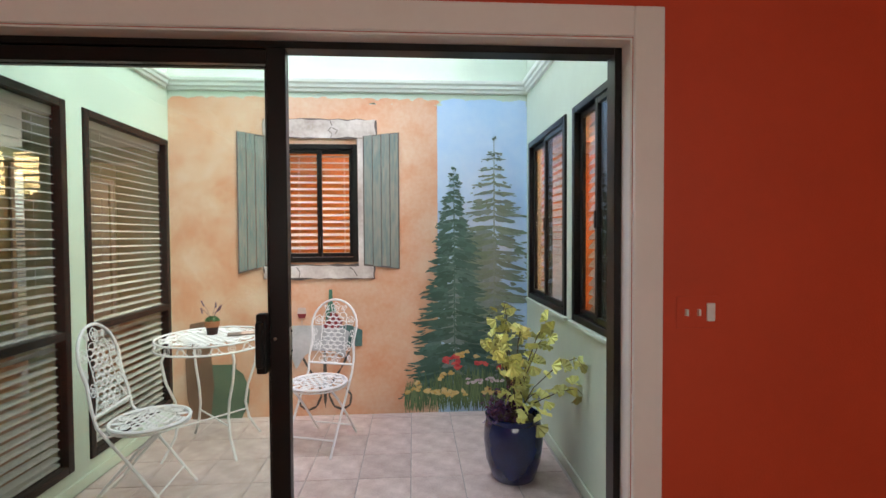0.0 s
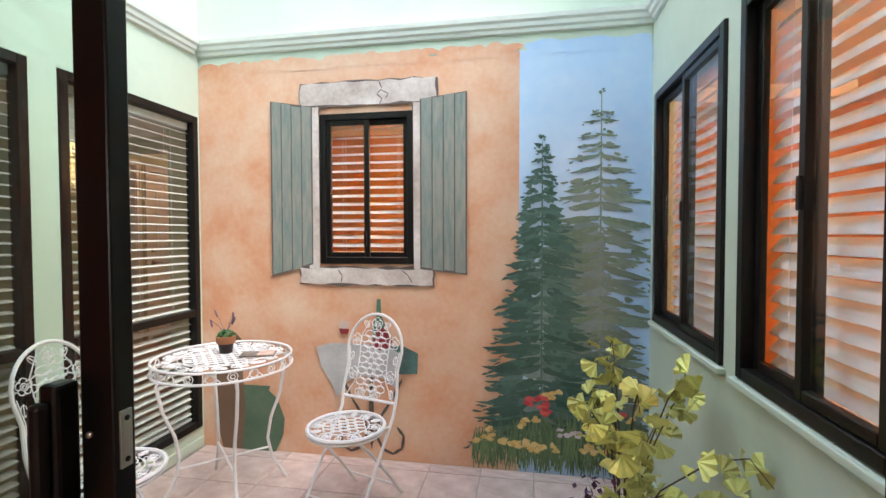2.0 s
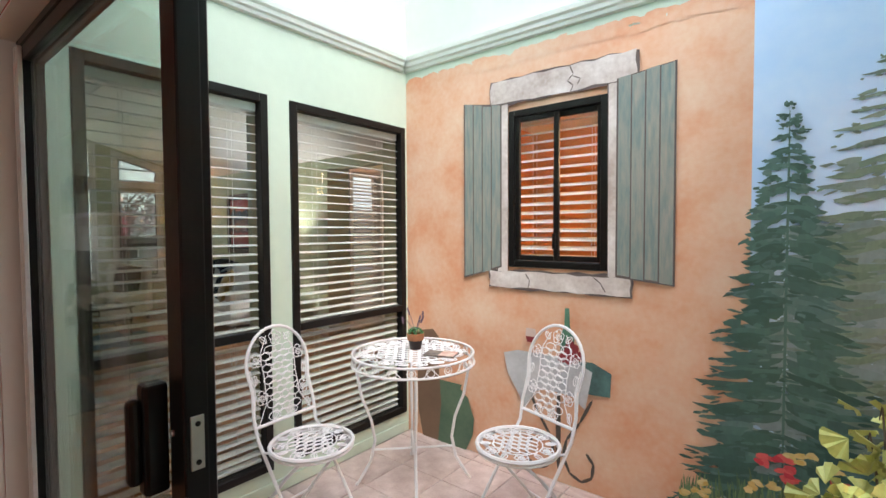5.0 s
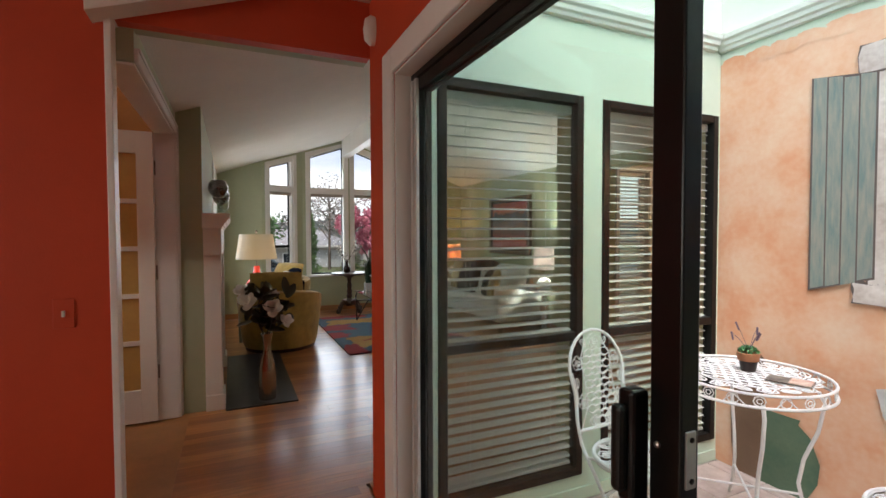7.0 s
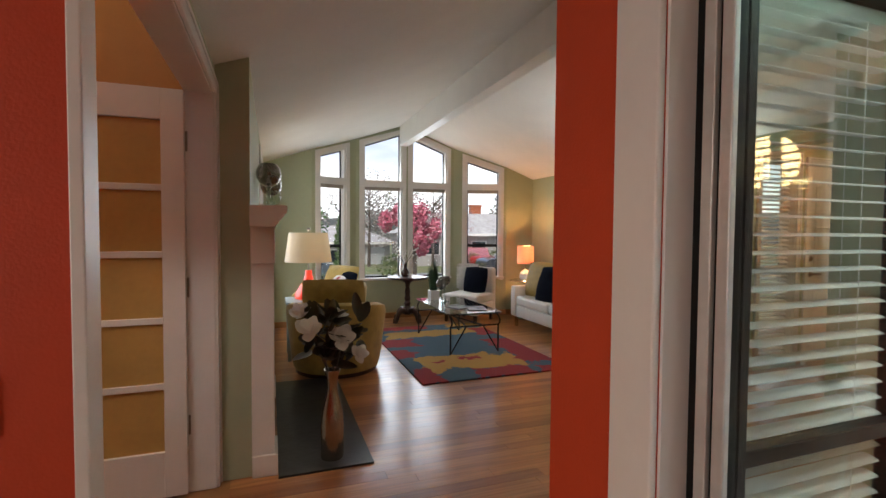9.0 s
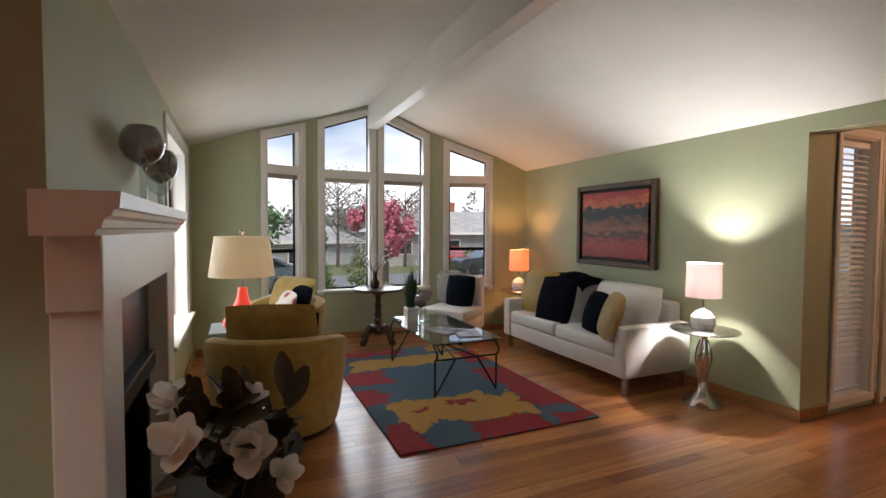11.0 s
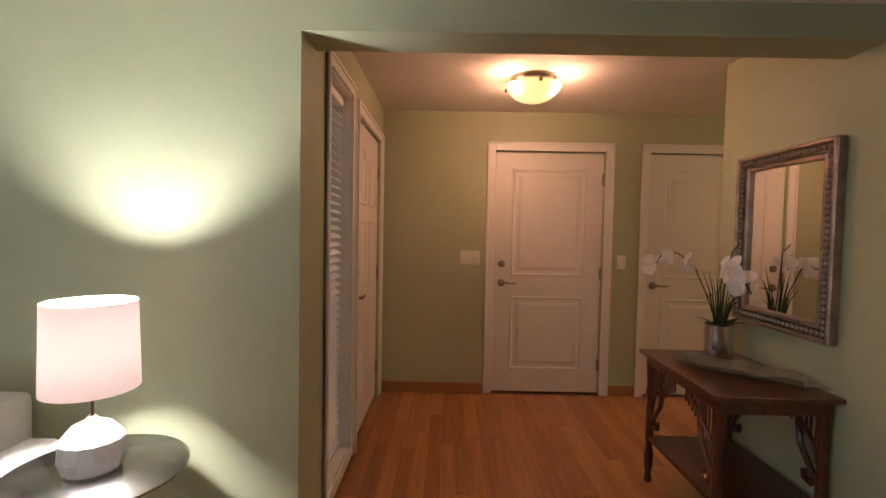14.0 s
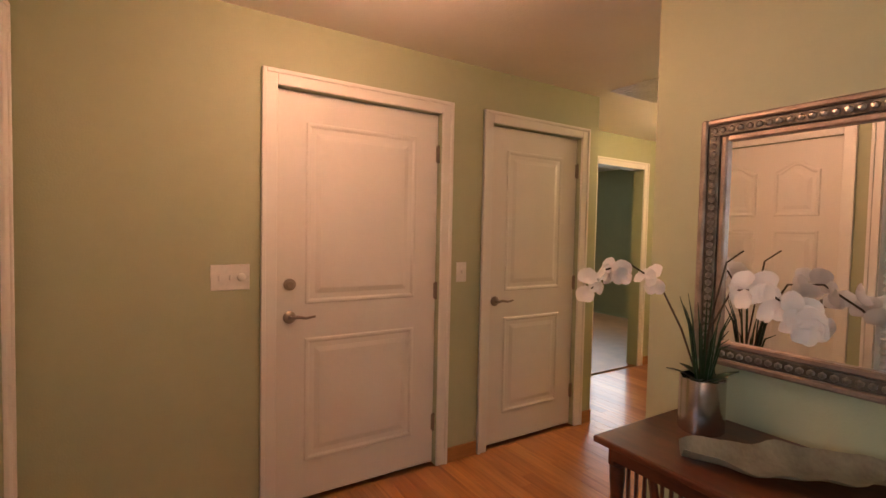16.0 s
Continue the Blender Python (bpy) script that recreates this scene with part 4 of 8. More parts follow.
def blooms(name, spots, colours, size):
    bm = bmesh.new()
    for x, z, n, sx, sz in spots:
        for k in range(n):
            cx, cz = x + rnd.gauss(0, sx), z + rnd.gauss(0, sz)
            for j in range(4): stroke(bm, cx + rnd.uniform(-size, size) * 0.6, cz + rnd.uniform(-size, size) * 0.4, size * rnd.uniform(0.5, 0.9), size * rnd.uniform(0.35, 0.6), rnd.uniform(-0.5, 0.5), 7, 0.3)
    part(name, bm, island_paint(name + "_paint", colours), mural)
blooms("red_blooms", [(0.80, 0.27, 3, 0.04, 0.015), (0.93, 0.24, 5, 0.04, 0.02), (1.1, 0.25, 3, 0.05, 0.02), (1.3, 0.22, 3, 0.06, 0.02)], [(0.7, 0.05, 0.05), (0.8, 0.14, 0.12), (0.6, 0.03, 0.05)], 0.028)
blooms("yellow_blooms", [(0.62, 0.02, 8, 0.06, 0.02), (0.85, 0.0, 12, 0.1, 0.012), (1.15, 0.0, 8, 0.1, 0.015), (0.85, 0.15, 4, 0.05, 0.02), (0.98, 0.31, 5, 0.05, 0.015), (1.35, 0.1, 6, 0.06, 0.03)], [(0.75, 0.5, 0.14), (0.85, 0.65, 0.3), (0.7, 0.42, 0.1)], 0.024)
blooms("pink_blooms", [(1.08, 0.09, 8, 0.05, 0.012), (1.22, 0.10, 6, 0.05, 0.02)], [(0.75, 0.6, 0.65), (0.8, 0.72, 0.74), (0.7, 0.45, 0.55)], 0.018)
# painted stones round the window and the shutters
STONEP = mat("painted_stone", (0.40, 0.32, 0.28), 0.75, scale=5, vary=0.2, second=(0.74, 0.68, 0.64), bump=0.1)
LINEP = mat("painted_dark_line", (0.12, 0.09, 0.08), 0.8)
def rough_rect(x0, x1, z0, z1, n=12, amp=0.008):
    p = [(x0 + (x1 - x0) * k / n, z0 + rnd.uniform(-amp, amp)) for k in range(n)]
    p += [(x1 + rnd.uniform(-amp, amp), z0 + (z1 - z0) * k / 3) for k in range(3)]
    p += [(x1 + (x0 - x1) * k / n, z1 + rnd.uniform(-amp, amp)) for k in range(n)]
    p += [(x0 + rnd.uniform(-amp, amp), z1 + (z0 - z1) * k / 3) for k in range(3)]
    return p
for r in ((-0.65, 0.254, 2.08, 2.238), (-0.66, 0.23, 0.948, 1.068), (-0.60, -0.518, 1.05, 2.09), (0.098, 0.16, 1.05, 2.09)):
    bm = bmesh.new(); patch(bm, rough_rect(*r)); part("stone_shadow", bm, LINEP, mural)
for r, amp, lab in (((-0.644, 0.24, 2.092, 2.232), 0.008, "pale painted stone lintel"), ((-0.652, 0.218, 0.957, 1.058), 0.008, "pale painted stone sill"), ((-0.592, -0.522, 1.055, 2.086), 0.003, "pale painted stone jamb"), ((0.101, 0.152, 1.055, 2.086), 0.003, "pale painted stone jamb")):
    bm = bmesh.new(); patch(bm, rough_rect(*r, amp=amp)); part("painted_stone", bm, STONEP, mural, lab)
bm = bmesh.new()
for pts in (((-0.12, 2.23), (-0.10, 2.18), (-0.135, 2.15), (-0.10, 2.12), (-0.115, 2.09)), ((-0.10, 2.17), (-0.06, 2.15), (-0.075, 2.12)), ((-0.40, 1.05), (-0.37, 1.01), (-0.38, 0.96)), ((0.02, 1.05), (0.06, 1.02), (0.09, 0.97))):
    for a, b in zip(pts, pts[1:]): stroke(bm, (a[0] + b[0]) / 2, (a[1] + b[1]) / 2, math.hypot(a[0] - b[0], a[1] - b[1]) / 2 + 0.003, 0.0035, math.atan2(b[1] - a[1], b[0] - a[0]), 8)
part("stone_cracks", bm, LINEP, mural)
WEATHER = mat("painted_weathered_board", (0.15, 0.21, 0.20), 0.75, scale=7, vary=0.2, second=(0.31, 0.28, 0.23), stretch=(9, 1, 1.2), bump=0.1)
for nm, xa, xb, t0, t1, b0, b1 in (("l", -0.85, -0.572, 2.133, 2.084, 1.004, 1.087), ("r", 0.147, 0.427, 2.099, 2.131, 1.063, 1.032)):
    bm = bmesh.new()
    patch(bm, [(xa - 0.006, b0 - 0.006), (xb + 0.006, b1 - 0.006), (xb + 0.006, t1 + 0.006), (xa - 0.006, t0 + 0.006)])
    sh = part("painted_shutter", bm, LINEP, mural, "weathered blue-green painted shutter")
    for k in range(4):
        f0, f1 = k / 4 + 0.012, (k + 1) / 4 - 0.012
        L = lambda a, b, f: a + (b - a) * f
        bm = bmesh.new()
        j = rnd.uniform(-0.008, 0.008)
        patch(bm, [(L(xa, xb, f0), L(b0, b1, f0) + j), (L(xa, xb, f1), L(b0, b1, f1) + j), (L(xa, xb, f1), L(t0, t1, f1) + j), (L(xa, xb, f0), L(t0, t1, f0) + j)])
        part("board", bm, WEATHER, sh)
# painted urn, table, bottle and glass
bm = bmesh.new()
patch(bm, [(-0.98 + rx * 1.0, z) for rx, z in ((-0.13, -0.175), (0.13, -0.175), (0.19, -0.05), (0.20, 0.06), (0.15, 0.19), (0.09, 0.24), (0.10, 0.27), (-0.10, 0.27), (-0.09, 0.24), (-0.15, 0.19), (-0.20, 0.06), (-0.19, -0.05))])
part("painted_urn", bm, mat("painted_urn_green", (0.07, 0.13, 0.085), 0.7, scale=5, second=(0.13, 0.19, 0.12)), mural, "dark green painted urn")
bm = bmesh.new()
patch(bm, [(-1.15 + rx, z) for rx, z in ((-0.08, -0.17), (0.06, -0.17), (0.09, 0.1), (0.06, 0.5), (0.08, 0.56), (0.02, 0.62), (-0.09, 0.6), (-0.13, 0.3), (-0.12, 0.0))])
part("painted_urn", bm, mat("painted_urn_brown", (0.20, 0.12, 0.075), 0.7, scale=5), mural, "brown painted urn")
IRONP = mat("painted_iron", (0.10, 0.085, 0.07), 0.7)
bm = bmesh.new()
def pline(bm, pts, w):
    for a, b in zip(pts, pts[1:]): stroke(bm, (a[0] + b[0]) / 2, (a[1] + b[1]) / 2, math.hypot(a[0] - b[0], a[1] - b[1]) / 2 + w * 0.8, w, math.atan2(b[1] - a[1], b[0] - a[0]), 8, 0.05)
cx = -0.18
pline(bm, [(cx, 0.4), (cx, -0.10)], 0.016)
for s in (-1, 1):
    pline(bm, [(cx + s * 0.20, 0.36), (cx + s * 0.13, 0.22), (cx + s * 0.05, 0.10), (cx + s * 0.03, 0.0), (cx + s * 0.07, -0.09), (cx + s * 0.14, -0.12), (cx + s * 0.20, -0.08), (cx + s * 0.21, 0.0), (cx + s * 0.17, 0.05)], 0.010)
part("painted_table_legs", bm, IRONP, mural)
bm = bmesh.new(); patch(bm, [(-0.20, 0.38), (0.12, 0.40), (0.125, 0.53), (0.02, 0.575), (-0.2, 0.56)])
part("painted_table", bm, mat("painted_slate_green", (0.05, 0.09, 0.085), 0.7, second=(0.10, 0.22, 0.20), scale=6), mural, "dark painted table edge")
bm = bmesh.new(); patch(bm, [(-0.55, 0.545), (-0.52, 0.42), (-0.44, 0.30), (-0.41, 0.22), (-0.34, 0.33), (-0.28, 0.37), (-0.10, 0.36), (-0.02, 0.30), (0.02, 0.52), (-0.1, 0.575), (-0.45, 0.575)])
part("painted_cloth", bm, mat("painted_cloth_white", (0.55, 0.55, 0.55), 0.7, scale=6, vary=0.15), mural, "pale painted tablecloth")
bm = bmesh.new(); patch(bm, [(-0.17, 0.56), (-0.085, 0.56), (-0.085, 0.70), (-0.112, 0.76), (-0.116, 0.865), (-0.142, 0.865), (-0.146, 0.76), (-0.17, 0.70)])
part("painted_bottle", bm, mat("painted_bottle_green", (0.04, 0.11, 0.07), 0.6, second=(0.10, 0.25, 0.17), scale=9), mural, "green painted wine bottle")
WINEP = mat("painted_wine_red", (0.25, 0.03, 0.035), 0.6)
bm = bmesh.new()
for gx, gz in ((-0.16, 0.57), (-0.12, 0.565), (-0.08, 0.575), (-0.14, 0.60), (-0.10, 0.605), (-0.06, 0.60), (-0.12, 0.635), (-0.085, 0.64), (-0.11, 0.66)): stroke(bm, gx, gz, 0.026, 0.026, 0, 10, 0.08)
part("painted_grapes", bm, WINEP, mural, "dark red painted grapes")
bm = bmesh.new(); patch(bm, [(-0.385, 0.635), (-0.335, 0.635), (-0.325, 0.67), (-0.395, 0.67)]); part("painted_wine", bm, WINEP, mural, "red painted wine")
GLASSP = mat("painted_glass_pale", (0.62, 0.48, 0.42), 0.6)
bm = bmesh.new(); patch(bm, [(-0.397, 0.671), (-0.323, 0.671), (-0.33, 0.72), (-0.39, 0.72)]); part("painted_glass", bm, GLASSP, mural, "pale painted wine glass")
bm = bmesh.new(); pline(bm, [(-0.36, 0.635), (-0.36, 0.575)], 0.003); pline(bm, [(-0.385, 0.575), (-0.335, 0.575)], 0.003); part("painted_glass_stem", bm, GLASSP, mural)

# ---- bistro set ----
IRON = mat("white_painted_iron", (0.80, 0.77, 0.76), 0.35, scale=15, vary=0.05, bump=0.06)
def ring_pts(cx, cy, rx, ry, n=12, rot=0.0):
    c, s = math.cos(rot), math.sin(rot)
    return [(cx + rx * math.cos(2 * math.pi * k / n) * c - ry * math.sin(2 * math.pi * k / n) * s, cy + rx * math.cos(2 * math.pi * k / n) * s + ry * math.sin(2 * math.pi * k / n) * c) for k in range(n)]
def rose(add, cx, cy, r):
    """A wire rose: a spiral heart inside five petals."""
    add([(cx + r * (0.08 + 0.5 * k / 16) * math.cos(k * 0.82), cy + r * (0.08 + 0.5 * k / 16) * math.sin(k * 0.82)) for k in range(17)], False)
    for k in range(5):
        a = 2 * math.pi * k / 5 + 0.3
        add([(cx + r * q * math.cos(a + w), cy + r * q * math.sin(a + w)) for w, q in ((-0.62, 0.62), (-0.5, 0.9), (0, 1.03), (0.5, 0.9), (0.62, 0.62))], False)
def leaf(add, cx, cy, r, a):
    add(ring_pts(cx, cy, r, r * 0.55, 8, a), True); add([(cx - r * math.cos(a), cy - r * math.sin(a)), (cx + r * math.cos(a), cy + r * math.sin(a))], False)
def filigree(add, inside, w, h, cy, roses, r0):
    """Rings in offset rows that fill the middle, with roses, leaves and vines round them."""
    step = r0 * 1.7
    row, y = 0, -h
    while y <= h:
        x = -w + (step / 2 if row % 2 else 0)
        while x <= w:
            if inside(x, y + cy): add(ring_pts(x, y + cy, r0 * 1.12, r0 * 0.66, 10), True)
            x += step
        y += step * 0.56; row += 1
    for x, y, r in roses: rose(add, x, y, r)
def bistro_chair(m):
    c = thing("bistro_chair", "white wrought-iron folding bistro chair with rose filigree", "chair", m, "bistro chairs in the atrium")
    T = 0.0085
    def back_at(x, z):   # lean of the back
        return (x, 0.165 + (z - 0.5) * 0.22, z)
    for s in (-1, 1):
        bm = bmesh.new(); tube(bm, [back_at(s * 0.165, 0.70), back_at(s * 0.178, 0.58), back_at(s * 0.172, 0.48), (s * 0.172, 0.10, 0.40), (s * 0.172, -0.05, 0.20), (s * 0.172, -0.19, 0.008)], T, 7)
        part("leg", bm, IRON, c, smooth=True)
        bm = bmesh.new(); tube(bm, [(s * 0.15, -0.13, 0.445), (s * 0.152, -0.02, 0.34), (s * 0.155, 0.12, 0.18), (s * 0.155, 0.26, 0.008)], T, 7)
        part("leg", bm, IRON, c, smooth=True)
    for y, z, x in ((-0.12, 0.10, 0.172), (0.205, 0.08, 0.155)):
        bm = bmesh.new(); tube(bm, [(-x, y, z), (x, y, z)], 0.006, 6); part("stretcher", bm, IRON, c)
    arch = [back_at(-0.165, 0.70)] + [back_at(-0.18 * math.cos(math.pi * k / 14), 0.80 + 0.19 * math.sin(math.pi * k / 14)) for k in range(15)] + [back_at(0.165, 0.70)]
    bm = bmesh.new(); tube(bm, arch, T, 7); tube(bm, [back_at(-0.176, 0.535), back_at(0.176, 0.535)], 0.008, 6)
    part("back_frame", bm, IRON, c, smooth=True)
    bm = bmesh.new()
    def add(pts, closed): tube(bm, [back_at(x, z) for x, z in pts], 0.0027, 4, closed)
    filigree(add, lambda x, z: abs(x) < 0.085 and 0.56 < z < 0.90, 0.09, 0.20, 0.735, [(0, 0.935, 0.036), (-0.125, 0.84, 0.034), (0.125, 0.84, 0.034), (-0.12, 0.66, 0.034), (0.12, 0.66, 0.034), (0.03, 0.565, 0.028)], 0.030)
    for x, z, a in ((-0.07, 0.93, 2.4), (0.07, 0.93, 0.7), (-0.145, 0.75, 1.5), (0.145, 0.75, 1.5), (-0.06, 0.57, 1.0), (0.14, 0.575, 1.8)): leaf(add, x, z, 0.024, a)
    for s in (-1, 1):
        add([(s * 0.155, 0.54), (s * 0.10, 0.63), (s * 0.092, 0.75), (s * 0.10, 0.86), (s * 0.05, 0.95)], False)
        add([(s * 0.17, 0.60), (s * 0.15, 0.70), (s * 0.165, 0.80)], False)
    part("backrest", bm, IRON, c)
    bm = bmesh.new()
    rim = [(0.195 * math.cos(2 * math.pi * k / 28), -0.02 + 0.195 * math.sin(2 * math.pi * k / 28), 0.455) for k in range(28)]
    tube(bm, rim, 0.010, 6, True); tube(bm, [(x, y, z - 0.018) for x, y, z in rim], 0.006, 5, True)
    part("seat_rim", bm, IRON, c, smooth=True)
    bm = bmesh.new()
    def add2(pts, closed): tube(bm, [(x, y - 0.02, 0.456) for x, y in pts], 0.0033, 4, closed)
    filigree(add2, lambda x, y: math.hypot(x, y) < 0.105, 0.12, 0.12, 0, [(0.145 * math.cos(a), 0.145 * math.sin(a), 0.034) for a in (0.4, 1.45, 2.5, 3.55, 4.6, 5.65)], 0.031)
    for a in (0.92, 1.97, 3.02, 4.07, 5.12, 6.17): leaf(add2, 0.155 * math.cos(a), 0.155 * math.sin(a), 0.026, a)
    add2(ring_pts(0, 0, 0.118, 0.118, 20), True)
    part("seat", bm, IRON, c)
    for s in (-1, 1):
        bm = bmesh.new(); tube(bm, [(s * 0.172, 0.12, 0.43), (s * 0.17, 0.06, 0.443), (s * 0.165, 0.02, 0.45)], 0.006, 6); part("bracket", bm, IRON, c)
    return c
chair = bistro_chair(pose(-0.935, 3.17, ZA, 0, 0, 94))
copy_thing(chair, pose(-0.115, 3.79, ZA, 0, 0, -17))
bt = thing("bistro_table", "round white wrought-iron bistro table with filigree top", "table", pose(-0.85, 3.83, ZA))
R, H = 0.352, 0.775
bm = bmesh.new()
for z, r in ((H, R), (H - 0.055, R + 0.004)): tube(bm, [(r * math.cos(2 * math.pi * k / 40), r * math.sin(2 * math.pi * k / 40), z) for k in range(40)], 0.007, 6, True)
part("rim", bm, IRON, bt, smooth=True)
bm = bmesh.new()
def add3(pts, closed): tube(bm, [(x, y, H) for x, y in pts], 0.0034, 4, closed)
filigree(add3, lambda x, y: math.hypot(x, y) < 0.215, 0.25, 0.25, 0, [(0.27 * math.cos(2 * math.pi * k / 9), 0.27 * math.sin(2 * math.pi * k / 9), 0.042) for k in range(9)], 0.036)
for k in range(9): leaf(add3, 0.275 * math.cos(2 * math.pi * (k + 0.5) / 9), 0.275 * math.sin(2 * math.pi * (k + 0.5) / 9), 0.04, 2 * math.pi * (k + 0.5) / 9 + 1.2)
add3(ring_pts(0, 0, 0.228, 0.228, 30), True)
part("tabletop", bm, IRON, bt)
bm = bmesh.new()
for k in range(22):
    a = 2 * math.pi * k / 22
    def on_apron(u, v): return (R * math.cos(a + u / R), R * math.sin(a + u / R), H - 0.028 + v)
    tube(bm, [on_apron(u, v) for u, v in ring_pts(0, 0, 0.024, 0.022, 8)], 0.0032, 4, True)
    if k % 2: tube(bm, [on_apron(u, v) for u, v in ring_pts(0.0, 0, 0.012, 0.011, 6)], 0.003, 4, True)
    else: tube(bm, [on_apron(-0.04, -0.025), on_apron(0, 0.02), on_apron(0.045, -0.02)], 0.003, 4)
part("apron", bm, IRON, bt)
for k in range(4):
    a = math.pi / 4 + k * math.pi / 2
    prof = [(0.30, H - 0.06), (0.325, 0.66), (0.30, 0.52), (0.245, 0.38), (0.225, 0.26), (0.25, 0.14), (0.315, 0.03), (0.335, 0.004)]
    bm = bmesh.new(); tube(bm, [(r * math.cos(a), r * math.sin(a), z) for r, z in prof], 0.009, 7)
    part("leg", bm, IRON, bt, smooth=True)
    bm = bmesh.new(); tube(bm, [(0, 0, 0.205), (0.235 * math.cos(a), 0.235 * math.sin(a), 0.205)], 0.006, 6); part("stretcher", bm, IRON, bt)
# pot with lavender and a booklet on the table
TZ = ZA + H + 0.006
TERRA = mat("terracotta", (0.42, 0.17, 0.08), 0.8, scale=14, vary=0.12, bump=0.1)
pp = thing("potted_lavender", "small terracotta pot with dark base and sprigs of lavender", "potted plant", pose(-0.867, 3.87, TZ))
bm = bmesh.new(); lathe(bm, [(0.033, 0), (0.042, 0.055)], 20); part("pot", bm, mat("black_glaze", (0.03, 0.02, 0.018), 0.4), pp, smooth=True)
bm = bmesh.new(); lathe(bm, [(0.046, 0.053), (0.049, 0.058), (0.052, 0.092), (0.047, 0.094), (0.044, 0.075)], 20); part("rim", bm, TERRA, pp, "orange terracotta rim", smooth=True)
LEAFG = island_paint("small_green_leaf", [(0.04, 0.14, 0.04), (0.08, 0.24, 0.08), (0.12, 0.30, 0.12)], 0.5)
bm = bmesh.new()
for k in range(120):
    a, e, r = rnd.uniform(0, 6.28), rnd.uniform(0, 1.4), 0.045
    p = Vector((r * math.cos(a) * math.cos(e), r * math.sin(a) * math.cos(e), 0.088 + r * 0.8 * math.sin(e)))
    d = Vector((rnd.uniform(-1, 1), rnd.uniform(-1, 1), rnd.uniform(0, 1))).normalized() * 0.013
    q = d.cross(Vector((0, 0, 1))).normalized() * 0.006
    bm.faces.new([bm.verts.new(v) for v in (p - d, p + q, p + d, p - q)])
part("foliage", bm, LEAFG, pp)
for k in range(5):
    a = k * 1.3 + 0.3
    tip = Vector((0.09 * math.cos(a) * (0.5 + 0.2 * k), 0.07 * math.sin(a), 0.19 + 0.02 * (k % 3)))
    bm = bmesh.new(); tube(bm, [(0, 0, 0.1), tip * 0.6 + Vector((0, 0, 0.05)), tip], 0.0016, 4)
    for j in range(5): bmesh.ops.create_icosphere(bm, subdivisions=1, radius=0.006, matrix=Matrix.Translation(tip - Vector((0.004 * j * math.cos(a), 0, 0.008 * j))))
    part("sprig", bm, mat("dusty_lavender", (0.16, 0.10, 0.14), 0.8) if k == 0 else bpy.data.materials["dusty_lavender"], pp)
bk = thing("booklet", "small colourful folded booklet on the bistro table", "booklet", pose(-0.665, 3.86, TZ, 0, 0, 20))
part("pages", boxes((-0.09, 0.09, -0.055, 0.055, 0, 0.006)), mat("booklet_dark", (0.06, 0.05, 0.05), 0.5, scale=20, second=(0.3, 0.25, 0.2)), bk)
part("cover", boxes((0.0, 0.085, -0.05, 0.05, 0.006, 0.009)), mat("booklet_salmon", (0.55, 0.22, 0.16), 0.5, scale=25, second=(0.7, 0.6, 0.5)), bk, "salmon printed cover")

# blue pot with silk leaves
bp = thing("potted_plant", "cobalt blue glazed pot with yellow-green silk foliage and purple flowers", "potted plant", pose(1.14, 3.28, ZA))
bm = bmesh.new(); lathe(bm, [(0.115, 0), (0.13, 0.01), (0.165, 0.12), (0.178, 0.24), (0.172, 0.32), (0.160, 0.355), (0.168, 0.368), (0.168, 0.385), (0.155, 0.388), (0.148, 0.36), (0.150, 0.32)], 36)
part("pot", bm, mat("cobalt_glaze", (0.012, 0.022, 0.10), 0.15, scale=8, vary=0.25, coat=0.5), bp, smooth=True)
bm = bmesh.new(); lathe(bm, [(0.001, 0.345), (0.152, 0.345), (0.12, 0.36), (0.001, 0.365)], 24)
part("moss", bm, mat("dry_moss", (0.13, 0.10, 0.05), 0.95, scale=30, vary=0.3, bump=0.8, bump_scale=120), bp)
SILK = mat("silk_leaf_yellow_green", (0.66, 0.66, 0.22), 0.5, scale=18, vary=0.15, second=(0.42, 0.45, 0.12), rand=0.35)
bm = bmesh.new()
n = 9
vs = [bm.verts.new((0, 0, 0))] + [bm.verts.new((0.045 * math.sin(-1.05 + 2.1 * k / n) * (0.9 if k % 2 else 1.0), 0.045 * math.cos(-1.05 + 2.1 * k / n) * (0.92 if k == n // 2 else 1.0) + 0.004, 0.006 * math.sin(k * 2.1))) for k in range(n + 1)]
for k in range(1, n + 1): bm.faces.new((vs[0], vs[k], vs[k + 1]))
first = part("leaf", bm, SILK, bp)
leafmesh = first.data
BROWN_STEM = mat("brown_stem", (0.10, 0.07, 0.04), 0.8)
tips = []
